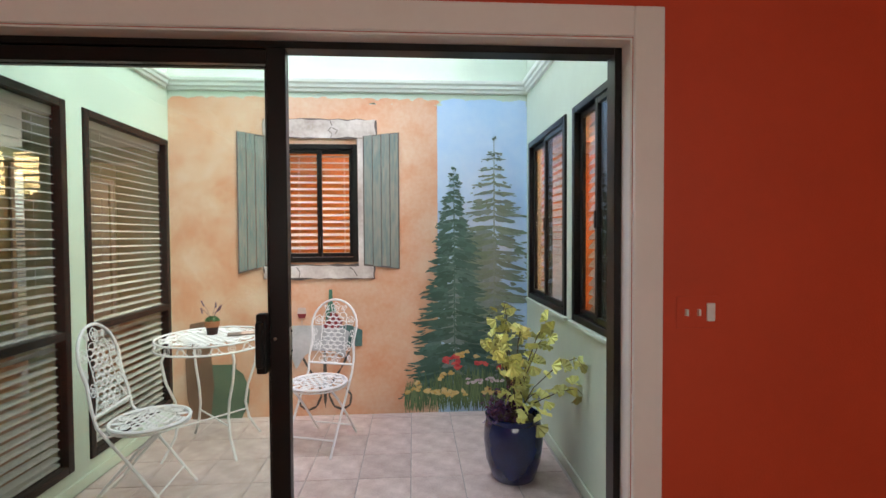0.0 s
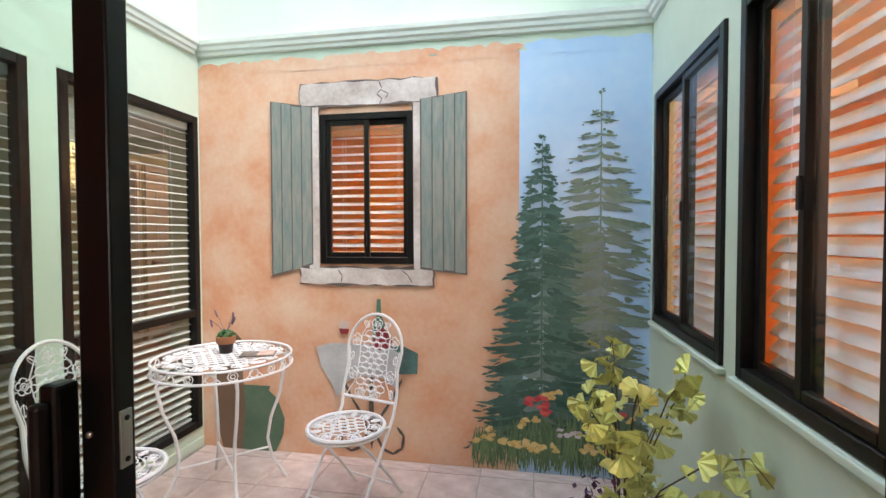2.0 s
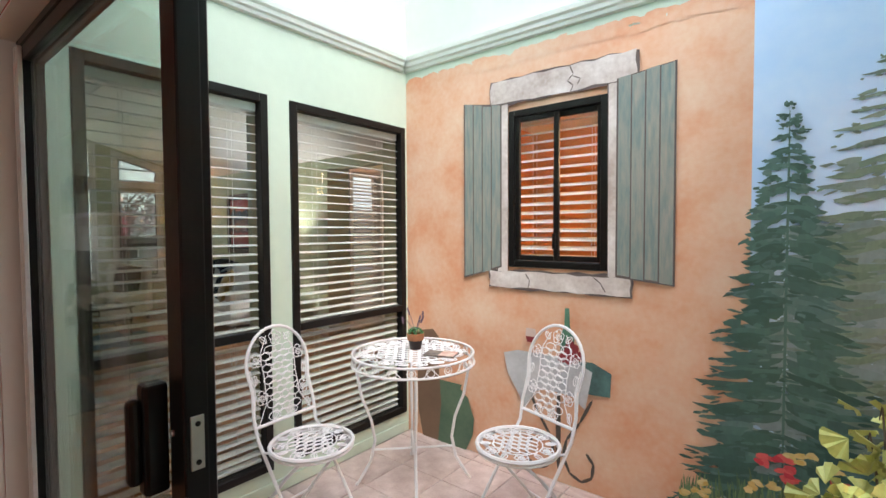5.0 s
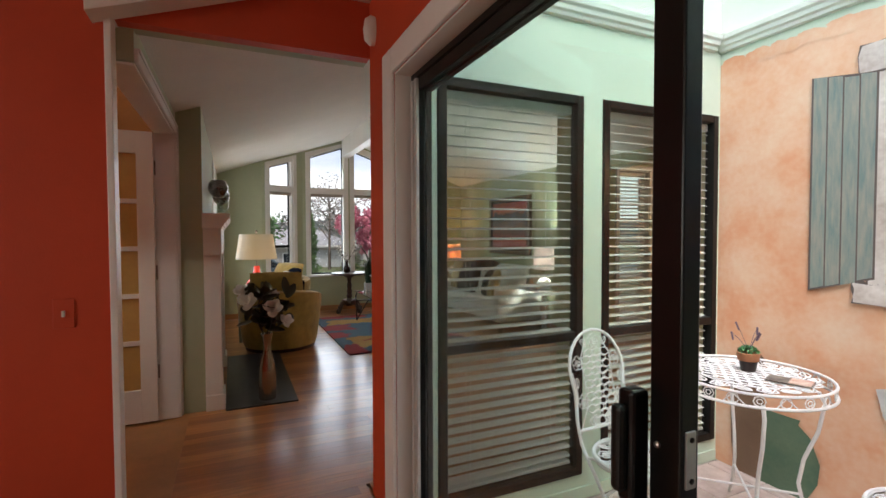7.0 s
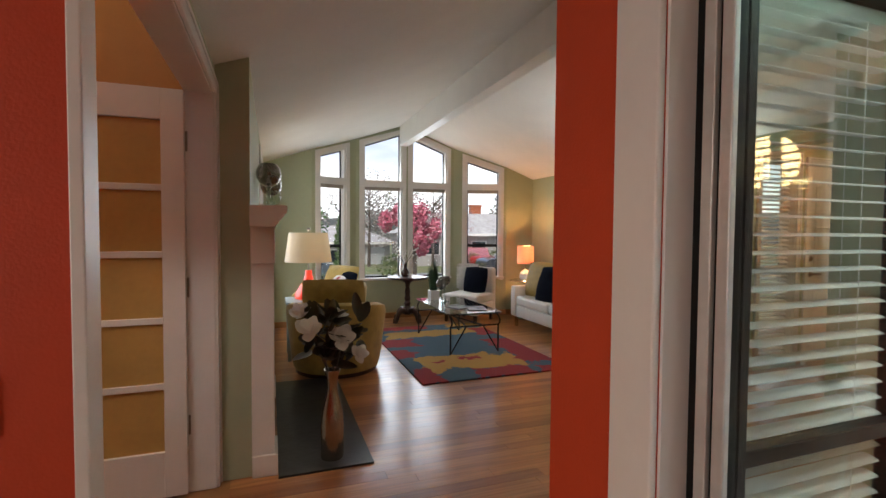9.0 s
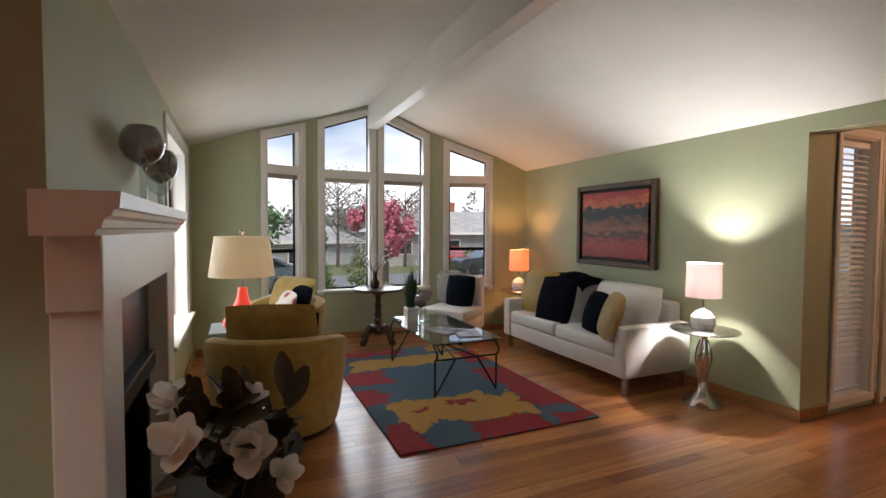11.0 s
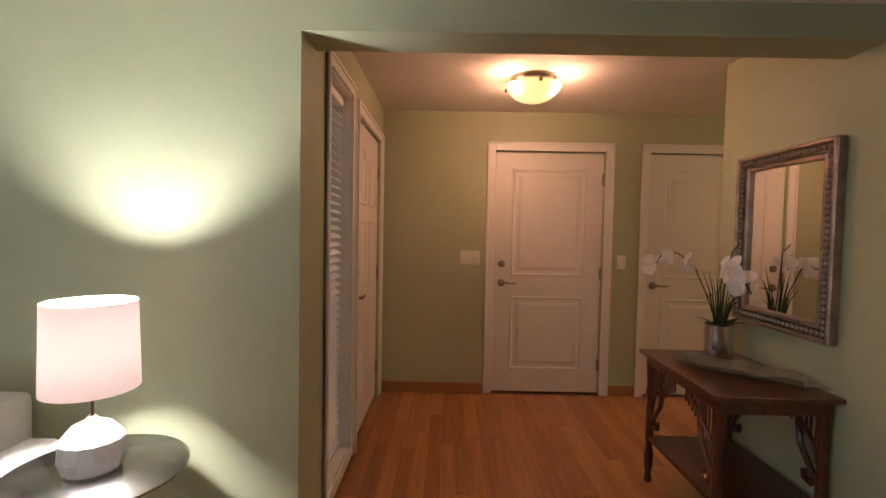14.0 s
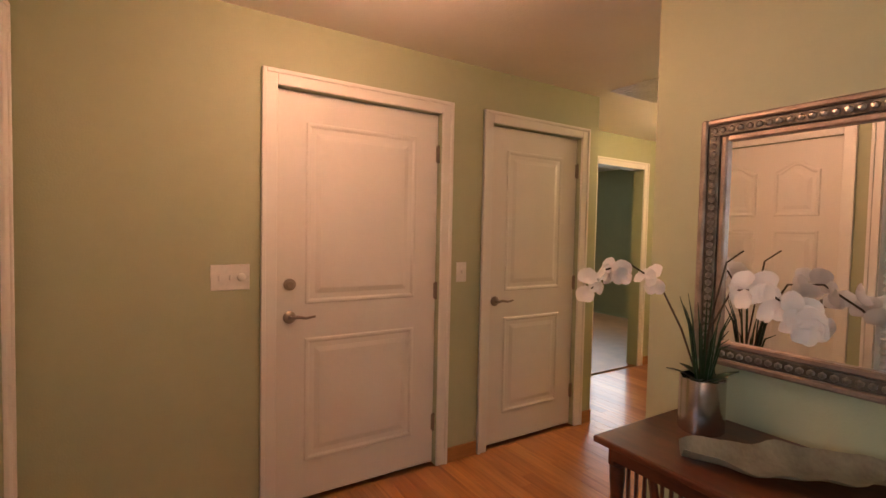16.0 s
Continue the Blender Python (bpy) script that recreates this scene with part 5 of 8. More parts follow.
for k in range(19):
    a = rnd.uniform(0, 6.28)
    reach, top = rnd.uniform(0.05, 0.30), rnd.uniform(0.48, 0.98)
    if k < 4: a, reach, top = ((2.2, 0.18, 1.02), (0.6, 0.2, 0.85), (5.3, 0.33, 0.80), (3.7, 0.27, 0.85))[k]
    ex = reach * math.cos(a) + 0.09
    ex = min(ex, 0.33)
    ey = reach * math.sin(a) * 1.2
    pts = [Vector((0.02 * math.cos(a), 0.02 * math.sin(a), 0.35)), Vector((ex * 0.35, ey * 0.35, 0.35 + (top - 0.35) * 0.5)), Vector((ex * 0.75, ey * 0.75, 0.35 + (top - 0.35) * 0.88)), Vector((ex, ey, top)), Vector((ex * 1.12, ey * 1.2, top - 0.05))]
    stem_bm = bmesh.new(); tube(stem_bm, pts, [0.004, 0.003, 0.003, 0.002, 0.0015], 5); part("stem", stem_bm, BROWN_STEM, bp)
    for j in range(9):
        f = 0.35 + 0.65 * rnd.random()
        i = min(3, int(f * 4)); g = f * 4 - i
        p = pts[i].lerp(pts[i + 1], g) + Vector((rnd.uniform(-0.045, 0.045), rnd.uniform(-0.045, 0.045), rnd.uniform(-0.035, 0.035)))
        tips.append(p)
for i, p in enumerate(tips):
    p.x = min(p.x, 0.32)
    ob = first if i == 0 else new("leaf", leafmesh)
    ob.parent = bp
    s = rnd.uniform(0.95, 1.45)
    ob.matrix_basis = Matrix.Translation(p) @ Euler((rnd.uniform(-1.4, 1.4), rnd.uniform(-1.0, 1.0), rnd.uniform(0, 6.28))).to_matrix().to_4x4() @ Matrix.Diagonal((s, s, s, 1))
PURPLE = island_paint("purple_petal", [(0.10, 0.03, 0.12), (0.20, 0.10, 0.28), (0.14, 0.02, 0.06), (0.07, 0.02, 0.05)], 0.6)
bm = bmesh.new()
for k in range(260):
    c = Vector((-0.09 + rnd.gauss(0, 0.045), -0.06 + rnd.gauss(0, 0.05), 0.42 + rnd.gauss(0, 0.06)))
    d = Vector((rnd.uniform(-1, 1), rnd.uniform(-1, 1), rnd.uniform(-1, 1))).normalized() * rnd.uniform(0.012, 0.022)
    q = d.cross(Vector((0.3, 0.5, 1))).normalized() * rnd.uniform(0.008, 0.014)
    bm.faces.new([bm.verts.new(v) for v in (c - d, c + q, c + d, c - q)])
part("flowers", bm, PURPLE, bp, "bunch of dark purple flowers")

# ---- living room ----
def cushion(bm, w, d, h, m=None, n=10, puff=1.0, p=3.0):
    """A soft box, fuller in the middle."""
    top, bot = [], []
    for i in range(n + 1):
        a, b = [], []
        for j in range(n + 1):
            u, v = 2 * i / n - 1, 2 * j / n - 1
            e = max(0.0, (1 - abs(u) ** p) * (1 - abs(v) ** p)) ** 0.5
            x, y = w / 2 * u * (1 - 0.05 * abs(v) ** 2 * puff), d / 2 * v * (1 - 0.05 * abs(u) ** 2 * puff)
            a.append(bm.verts.new((x, y, h / 2 * e)))
            b.append(a[-1] if i in (0, n) or j in (0, n) else bm.verts.new((x, y, -h / 2 * e)))
        top.append(a); bot.append(b)
    for i in range(n):
        for j in range(n):
            bm.faces.new((top[i][j], top[i + 1][j], top[i + 1][j + 1], top[i][j + 1]))
            q = (bot[i][j], bot[i][j + 1], bot[i + 1][j + 1], bot[i + 1][j])
            if len(set(q)) == 4 and set(q) != {top[i][j], top[i + 1][j], top[i + 1][j + 1], top[i][j + 1]}: bm.faces.new(q)
    if m is not None: bmesh.ops.transform(bm, matrix=m, verts=bm.verts[:])


def pillow(m, size, material, label, depth=0.15):
    bm = bmesh.new(); cushion(bm, size, size, depth, n=12, puff=1.6, p=2.2)
    ob = part("throw_pillow", bm, material, smooth=True)
    ob.matrix_world = m
    return tagged(ob, label, "pillow", "throw pillows")


LEATHER = mat("white_leather", (0.74, 0.71, 0.66), 0.42, scale=5, vary=0.04, bump=0.12, bump_scale=160)
NAVY = mat("navy_velvet", (0.006, 0.008, 0.016), 0.9, scale=10, vary=0.25, bump=0.2, bump_scale=200, sheen=0.0, spec=0.08)
GOLD = mat("gold_satin", (0.42, 0.27, 0.06), 0.5, scale=8, vary=0.2, bump=0.15, bump_scale=40, sheen=0.2)
MUSTARD = mat("mustard_chenille", (0.50, 0.34, 0.09), 0.85, scale=14, vary=0.15, bump=0.35, bump_scale=260, sheen=0.3)
CHROME = mat("brushed_chrome", (0.62, 0.60, 0.57), 0.22, 1.0, scale=20, vary=0.08, stretch=(1, 1, 8))
CLEAR = glass_mat("clear_table_glass", (0.86, 0.92, 0.90), 0.0, 2.0)
SMOKE = glass_mat("smoked_glass", (0.42, 0.38, 0.38), 0.02, 3.0)
DARKWOOD = mat("dark_mahogany", (0.055, 0.018, 0.010), 0.3, scale=4, vary=0.3, stretch=(6, 6, 1), coat=0.3)
BLACKIRON = mat("black_iron", (0.02, 0.02, 0.022), 0.45, 0.5, scale=20, vary=0.2, bump=0.1)
CERAMIC = mat("white_ceramic", (0.82, 0.80, 0.78), 0.15, vary=0.02, coat=0.4)


def shade_mat(name, colour, emit, ecol):
    """Lamp cloth that lets light through."""
    m = bpy.data.materials.new(name)
    m.use_nodes = True
    n, l = m.node_tree.nodes, m.node_tree.links
    b, o = n["Principled BSDF"], n["Material Output"]
    t, x = n.new("ShaderNodeBsdfTranslucent"), n.new("ShaderNodeMixShader")
    w = n.new("ShaderNodeTexNoise"); w.inputs["Scale"].default_value = 220
    bp = n.new("ShaderNodeBump"); bp.inputs["Strength"].default_value = 0.15
    l.new(w.outputs["Fac"], bp.inputs["Height"]); l.new(bp.outputs["Normal"], b.inputs["Normal"])
    b.inputs["Base Color"].default_value = t.inputs["Color"].default_value = (*colour, 1)
    b.inputs["Roughness"].default_value = 0.9
    b.inputs["Emission Color"].default_value, b.inputs["Emission Strength"].default_value = (*ecol, 1), emit
    x.inputs[0].default_value = 0.45
    l.new(b.outputs[0], x.inputs[1]); l.new(t.outputs[0], x.inputs[2]); l.new(x.outputs[0], o.inputs["Surface"])
    return m


# sofa
sf = thing("sofa", "white leather two-seat sofa with chrome legs", "sofa", pose(-5.565, 5.035, 0))
W, D = 1.92, 0.80
part("base", boxes((-W / 2 + 0.13, W / 2 - 0.13, -D / 2 + 0.02, D / 2 - 0.02, 0.15, 0.31), bevel=0.015), LEATHER, sf, smooth=True)
for s in (-1, 1):
    part("arm", boxes((s * W / 2, s * (W / 2 - 0.13), -D / 2, D / 2 - 0.03, 0.15, 0.58), bevel=0.028), LEATHER, sf, smooth=True)
    bm = bmesh.new(); box(bm, s * 0.012, s * (W / 2 - 0.135), -D / 2 + 0.01, D / 2 - 0.2, 0.31, 0.445, 0.035, 3)
    part("seat_cushion", bm, LEATHER, sf, smooth=True)
    bm = bmesh.new(); cushion(bm, W / 2 - 0.15, 0.46, 0.22, pose(s * (W / 4 - 0.06), D / 2 - 0.27, 0.655, 74), n=12, p=5)
    part("back_cushion", bm, LEATHER, sf, smooth=True)
part("back", boxes((-W / 2 + 0.13, W / 2 - 0.13, D / 2 - 0.16, D / 2, 0.15, 0.74), bevel=0.03), LEATHER, sf, smooth=True)
for sx in (-1, 1):
    for sy in (-1, 1):
        part("leg", boxes((sx * (W / 2 - 0.04), sx * (W / 2 - 0.085), sy * (D / 2 - 0.05), sy * (D / 2 - 0.09), 0, 0.152), bevel=0.004), CHROME, sf, "brushed chrome leg")
pillow(pose(-6.22, 4.93, 0.675, 74, 0, 14), 0.52, GOLD, "gold satin throw pillow on the white sofa")
pillow(pose(-5.745, 4.805, 0.655, 72, 0, 10), 0.50, NAVY, "navy velvet throw pillow on the white sofa")
pillow(pose(-5.13, 4.80, 0.62, 72, 0, -16), 0.40, NAVY, "navy velvet throw pillow on the white sofa")
pillow(pose(-4.87, 4.73, 0.64, 70, 0, -30), 0.43, GOLD, "gold embroidered throw pillow on the white sofa")
bm = bmesh.new()
n = 14
grid = []
for i in range(n + 1):
    row = []
    for j in range(9):
        u, v = i / n, j / 8
        x = -6.295 + 0.75 * u
        prof = [(4.985, 0.835), (5.01, 0.872), (5.08, 0.90), (5.19, 0.92), (5.30, 0.90), (5.39, 0.84), (5.436, 0.755), (5.439, 0.66), (5.44, 0.58)][j]
        edge = 0.10 * (1 - math.sin(math.pi * min(1, max(0, u))) ** 0.4)
        row.append(bm.verts.new((x, prof[0] + 0.006 * math.sin(9 * u + j) if j < 6 else prof[0], prof[1] - edge * (1 if j < 6 else 0) + 0.008 * math.sin(14 * u + 2 * v))))
    grid.append(row)
for i in range(n):
    for j in range(8): bm.faces.new((grid[i][j], grid[i + 1][j], grid[i + 1][j + 1], grid[i][j + 1]))
bmesh.ops.solidify(bm, geom=bm.faces[:], thickness=0.012)
tagged(part("throw_blanket", bm, NAVY, smooth=True), "dark navy throw blanket draped over the sofa back", "blanket")

# end tables with white lamps
def end_table(m):
    t = thing("end_table", "round brushed metal end table with turned pedestal", "table", m, "end tables beside the sofa")
    bm = bmesh.new(); lathe(bm, [(0.145, 0), (0.145, 0.012), (0.10, 0.035), (0.045, 0.11), (0.03, 0.2), (0.045, 0.30), (0.062, 0.37), (0.05, 0.45), (0.028, 0.52), (0.03, 0.56), (0.055, 0.59)], 28)
    part("pedestal", bm, CHROME, t, smooth=True)
    for k in range(10):
        a = 2 * math.pi * k / 10
        bm = bmesh.new(); tube(bm, [((r + 0.002) * math.cos(a + z), (r + 0.002) * math.sin(a + z), z) for r, z in ((0.03, 0.2), (0.045, 0.30), (0.062, 0.37), (0.05, 0.45), (0.028, 0.52))], 0.004, 4)
        part("ridge", bm, CHROME, t)
    bm = bmesh.new(); lathe(bm, [(0.25, 0.59), (0.255, 0.594), (0.255, 0.600), (0.25, 0.604)], 40)
    part("tabletop", bm, CHROME, t, smooth=True)
    return t
et = end_table(pose(-4.28, 5.135, 0)); copy_thing(et, pose(-6.92, 5.11, 0))
def table_lamp(m, label, warm, power, emit, cloth):
    t = thing("table_lamp", label, "lamp", m, "white lamps on the end tables")
    bm = bmesh.new(); lathe(bm, [(0.06, 0), (0.078, 0.008), (0.092, 0.05), (0.088, 0.10), (0.055, 0.142), (0.02, 0.158), (0.012, 0.17)], 14)
    part("base", bm, CERAMIC, t)
    bm = bmesh.new(); tube(bm, [(0, 0, 0.165), (0, 0, 0.30)], 0.006, 8); part("stem", bm, CHROME, t, "chrome stem")
    bm = bmesh.new()
    for k in range(32):
        a, b = 2 * math.pi * k / 32, 2 * math.pi * (k + 1) / 32
        r0, r1, z0, z1 = 0.130, 0.124, 0.255, 0.525
        bm.faces.new([bm.verts.new(v) for v in ((r0 * math.cos(a), r0 * math.sin(a), z0), (r0 * math.cos(b), r0 * math.sin(b), z0), (r1 * math.cos(b), r1 * math.sin(b), z1), (r1 * math.cos(a), r1 * math.sin(a), z1))])
    bmesh.ops.remove_doubles(bm, verts=bm.verts[:], dist=0.0005)
    bmesh.ops.solidify(bm, geom=bm.faces[:], thickness=0.002)
    part("shade", bm, shade_mat("lit_shade_cloth", cloth, emit, warm), t, "lit drum shade", smooth=True)
    bm = bmesh.new(); bmesh.ops.create_uvsphere(bm, u_segments=12, v_segments=8, radius=0.028, matrix=Matrix.Translation((0, 0, 0.34)))
    part("bulb", bm, mat("lit_bulb", (1, 0.9, 0.8), 0.3, emit=8, emit_colour=warm), t, smooth=True)
    lamp("table_lamp_light", "POINT", m @ Matrix.Translation((0, 0, 0.395)), power, warm, radius=0.04)
table_lamp(pose(-4.29, 5.13, 0.604), "lit white ceramic table lamp with drum shade on the end table", (0.98, 0.95, 0.98), 84, 0.25, (0.80, 0.69, 0.65))
table_lamp(pose(-6.93, 5.11, 0.604), "lit white ceramic table lamp with warm orange shade", (1, 0.46, 0.18), 28, 0.05, (0.72, 0.48, 0.40))

# painting
PAINTED = bpy.data.materials.new("abstract_landscape_paint")
PAINTED.use_nodes = True
n_, l_ = PAINTED.node_tree.nodes, PAINTED.node_tree.links
co, sx, nz, ad, rp, mp = (n_.new("ShaderNode" + k) for k in ("TexCoord", "SeparateXYZ", "TexNoise", "Math", "ValToRGB", "Mapping"))
nz.inputs["Scale"].default_value, nz.inputs["Detail"].default_value, nz.inputs["Roughness"].default_value = 7, 8, 0.65
mp.inputs["Scale"].default_value = (1, 1, 2.2)
l_.new(co.outputs["Object"], mp.inputs["Vector"]); l_.new(mp.outputs["Vector"], nz.inputs["Vector"]); l_.new(co.outputs["Object"], sx.inputs["Vector"])
ad.operation = "MULTIPLY_ADD"; ad.inputs[1].default_value = 0.36
l_.new(nz.outputs["Fac"], ad.inputs[0]); l_.new(sx.outputs["Z"], ad.inputs[2])
mr = n_.new("ShaderNodeMapRange"); mr.inputs["From Min"].default_value, mr.inputs["From Max"].default_value = 0.08 - 0.35, 0.22 + 0.35
l_.new(ad.outputs[0], mr.inputs["Value"]); l_.new(mr.outputs["Result"], rp.inputs["Fac"])
e = rp.color_ramp.elements
e[0].position, e[0].color = 0.0, (0.02, 0.015, 0.02, 1)
e[1].position, e[1].color = 1.0, (0.30, 0.02, 0.015, 1)
for q, c in ((0.14, (0.28, 0.02, 0.02)), (0.30, (0.36, 0.05, 0.03)), (0.40, (0.05, 0.02, 0.02)), (0.46, (0.26, 0.09, 0.04)), (0.60, (0.11, 0.04, 0.025)), (0.63, (0.012, 0.012, 0.016)), (0.76, (0.015, 0.014, 0.016)), (0.80, (0.55, 0.12, 0.04)), (0.90, (0.40, 0.03, 0.02))):
    k = e.new(q); k.color = (*c, 1)
l_.new(rp.outputs["Color"], n_["Principled BSDF"].inputs["Base Color"]); n_["Principled BSDF"].inputs["Roughness"].default_value = 0.5
pt = thing("painting", "framed abstract landscape painting in red, black and ochre", "painting", pose(-5.597, 5.46, 1.443))
part("canvas", boxes((-0.475, 0.475, -0.045, -0.008, -0.355, 0.355), bevel=0.003), PAINTED, pt)
part("picture_frame", frame_bm("x", -0.055, -0.001, -0.57, 0.57, -0.442, 0.442, 0.055, 0.006), mat("dark_walnut_frame", (0.10, 0.055, 0.025), 0.45, scale=6, vary=0.25, stretch=(3, 3, 3)), pt, "dark walnut frame")
part("liner", boxes((-0.51, 0.51, -0.012, -0.004, -0.39, 0.39)), mat("black_liner", (0.012, 0.01, 0.01), 0.6), pt, "black recessed liner")

# rug
RUG = bpy.data.materials.new("abstract_wool_rug")
RUG.use_nodes = True
n_, l_ = RUG.node_tree.nodes, RUG.node_tree.links
co, sx = n_.new("ShaderNodeTexCoord"), n_.new("ShaderNodeSeparateXYZ")
l_.new(co.outputs["Object"], sx.inputs["Vector"])
Y_, B_, R_ = (0.42, 0.24, 0.055), (0.055, 0.105, 0.15), (0.27, 0.022, 0.03)
edge = n_.new("ShaderNodeTexNoise")
edge.inputs["Scale"].default_value, edge.inputs["Detail"].default_value, edge.inputs["Roughness"].default_value = 3.8, 8, 0.68
l_.new(co.outputs["Object"], edge.inputs["Vector"])


def rug_math(op, a, b):
    m = n_.new("ShaderNodeMath"); m.operation = op
    for i, v in enumerate((a, b)):
        if isinstance(v, (int, float)): m.inputs[i].default_value = v
        else: l_.new(v, m.inputs[i])
    return m.outputs[0]


def rug_block(base, colour, cx, cy, hx, hy, rag):
    """One woven block of colour with a torn edge."""
    dx = rug_math("SUBTRACT", rug_math("ABSOLUTE", rug_math("SUBTRACT", sx.outputs["X"], cx), 0), hx)
    dy = rug_math("SUBTRACT", rug_math("ABSOLUTE", rug_math("SUBTRACT", sx.outputs["Y"], cy), 0), hy)
    torn = rug_math("MULTIPLY", rug_math("SUBTRACT", edge.outputs["Fac"], 0.5), rag)
    inside = rug_math("LESS_THAN", rug_math("ADD", rug_math("MAXIMUM", dx, dy), torn), 0.0)
    mm = n_.new("ShaderNodeMix"); mm.data_type = "RGBA"; mm.inputs["B"].default_value = (*colour, 1)
    l_.new(inside, mm.inputs["Factor"]); l_.new(base, mm.inputs["A"])
    return mm.outputs["Result"]


base_ = n_.new("ShaderNodeRGB"); base_.outputs[0].default_value = (*B_, 1)
patched = base_.outputs[0]
for colour, cx, cy, hx, hy, rag in ((Y_, -0.70, 0.05, 0.17, 0.72, 0.25), (R_, -1.12, -0.35, 0.12, 0.35, 0.3), (Y_, -1.10, 0.55, 0.10, 0.25, 0.3), (R_, -0.62, 0.66, 0.22, 0.14, 0.3),
        (R_, -0.30, -0.60, 0.16, 0.20, 0.3), (R_, 0.22, -0.68, 0.18, 0.13, 0.3), (R_, 0.0, 0.62, 0.16, 0.20, 0.35), (Y_, 0.68, -0.08, 0.30, 0.55, 0.3), (R_, 0.60, 0.62, 0.62, 0.17, 0.3),
        (B_, 0.45, 0.36, 0.10, 0.10, 0.4), (B_, 0.95, 0.58, 0.07, 0.12, 0.4), (R_, 1.08, 0.05, 0.14, 0.28, 0.35), (B_, 1.02, -0.35, 0.13, 0.14, 0.35), (R_, 1.0, -0.68, 0.22, 0.10, 0.35), (R_, 0.55, -0.05, 0.03, 0.10, 0.3), (R_, 0.62, -0.40, 0.03, 0.06, 0.35)):
    patched = rug_block(patched, colour, cx, cy, hx, hy, rag * 1.7)
n3, m3 = n_.new("ShaderNodeTexNoise"), n_.new("ShaderNodeMix")
n3.inputs["Scale"].default_value = 160
m3.data_type, m3.blend_type = "RGBA", "MULTIPLY"; m3.inputs["Factor"].default_value = 0.6
l_.new(patched, m3.inputs["A"]); l_.new(n3.outputs["Color"], m3.inputs["B"])
gm = n_.new("ShaderNodeHueSaturation"); gm.inputs["Value"].default_value = 1.45
l_.new(m3.outputs["Result"], gm.inputs["Color"]); l_.new(gm.outputs["Color"], n_["Principled BSDF"].inputs["Base Color"])
bp_ = n_.new("ShaderNodeBump"); bp_.inputs["Strength"].default_value = 0.6; bp_.inputs["Distance"].default_value = 0.006
l_.new(n3.outputs["Fac"], bp_.inputs["Height"]); l_.new(bp_.outputs["Normal"], n_["Principled BSDF"].inputs["Normal"])
n_["Principled BSDF"].inputs["Roughness"].default_value = 0.95
bm = boxes((-1.22, 1.22, -0.772, 0.772, 0, 0.014), bevel=0.005)
ob = part("area_rug", bm, RUG); ob.matrix_world = pose(-5.60, 3.405, 0.0005, 0, 0, 0)
tagged(ob, "abstract wool rug in red, blue and mustard on the oak floor", "rug")

# coffee table
ct = thing("coffee_table", "glass-topped black iron coffee table with scrolled corners", "table", pose(-5.785, 3.49, 0.0145))
L, Wd, H = 0.63, 0.315, 0.44
ob = part("tabletop", boxes((-L, L, -Wd, Wd, H, H + 0.011), bevel=0.003), CLEAR, ct, "thick clear glass top"); ob.visible_shadow = False
for sx_ in (-1, 1):
    for sy in (-1, 1):
        x, y = sx_ * (L - 0.05), sy * (Wd - 0.03)
        bm = bmesh.new(); tube(bm, [(x, y, 0.0), (x, y, 0.30)], 0.009, 6); part("leg", bm, BLACKIRON, ct)
        bm = bmesh.new(); tube(bm, [(x, y, 0.0), (x, y * 0.35, 0.30)], 0.008, 6); part("brace", bm, BLACKIRON, ct)
        bm = bmesh.new()
        tube(bm, [(x, y, 0.30), (x + sx_ * 0.035, y, 0.325), (x + sx_ * 0.045, y, 0.36), (x + sx_ * 0.015, y, 0.39), (x - sx_ * 0.02, y, 0.405), (x - sx_ * 0.03, y, 0.425), (x, y, 0.438)], 0.009, 6)
        part("scroll", bm, BLACKIRON, ct, smooth=True)
    bm = bmesh.new(); tube(bm, [(sx_ * (L - 0.05), -Wd + 0.03, 0.30), (sx_ * (L - 0.05), Wd - 0.03, 0.30)], 0.009, 6); part("rail", bm, BLACKIRON, ct)
for sy in (-1, 1):
    bm = bmesh.new(); tube(bm, [(-L + 0.05, sy * 0.1, 0.30), (L - 0.05, -sy * 0.1, 0.30)], 0.008, 6); part("stretcher", bm, BLACKIRON, ct)
bm = bmesh.new()
for sy in (-1, 1): tube(bm, [(-L + 0.02, sy * (Wd - 0.03), H - 0.008), (L - 0.02, sy * (Wd - 0.03), H - 0.008)], 0.007, 6)
for sx_ in (-1, 1): tube(bm, [(sx_ * (L - 0.03), -Wd + 0.03, H - 0.008), (sx_ * (L - 0.03), Wd - 0.03, H - 0.008)], 0.007, 6)
part("top_frame", bm, BLACKIRON, ct)
CT = 0.0145 + H + 0.0115
for k, (x, y, r) in enumerate(((-5.58, 3.44, 20), (-5.41, 3.60, -15))):
    mg = thing("magazine", "open magazine with dark cover on the glass table", "magazine", pose(x, y, CT, 0, 0, r), "magazines")
    part("pages", boxes((-0.14, 0.14, -0.10, 0.10, 0, 0.008), bevel=0.002), mat("magazine_paper", (0.55, 0.54, 0.52), 0.3, scale=12, second=(0.25, 0.25, 0.27)), mg)
    part("cover", boxes((-0.142, 0.142, -0.102, 0.102, 0.008, 0.010)), mat("magazine_cover", (0.16, 0.16, 0.18), 0.25, scale=9, second=(0.6, 0.6, 0.62)), mg, "glossy grey cover")
pl = thing("potted_grass", "tall green grass plant in a square white pot", "potted plant", pose(-6.22, 3.36, CT))
bm = bmesh.new(); prism(bm, [(-0.055, -0.055), (0.055, -0.055), (0.055, 0.055), (-0.055, 0.055)], "z", 0, 0.12)
part("pot", boxes((-0.06, 0.06, -0.06, 0.06, 0, 0.125), bevel=0.006), CERAMIC, pl); bm.free()
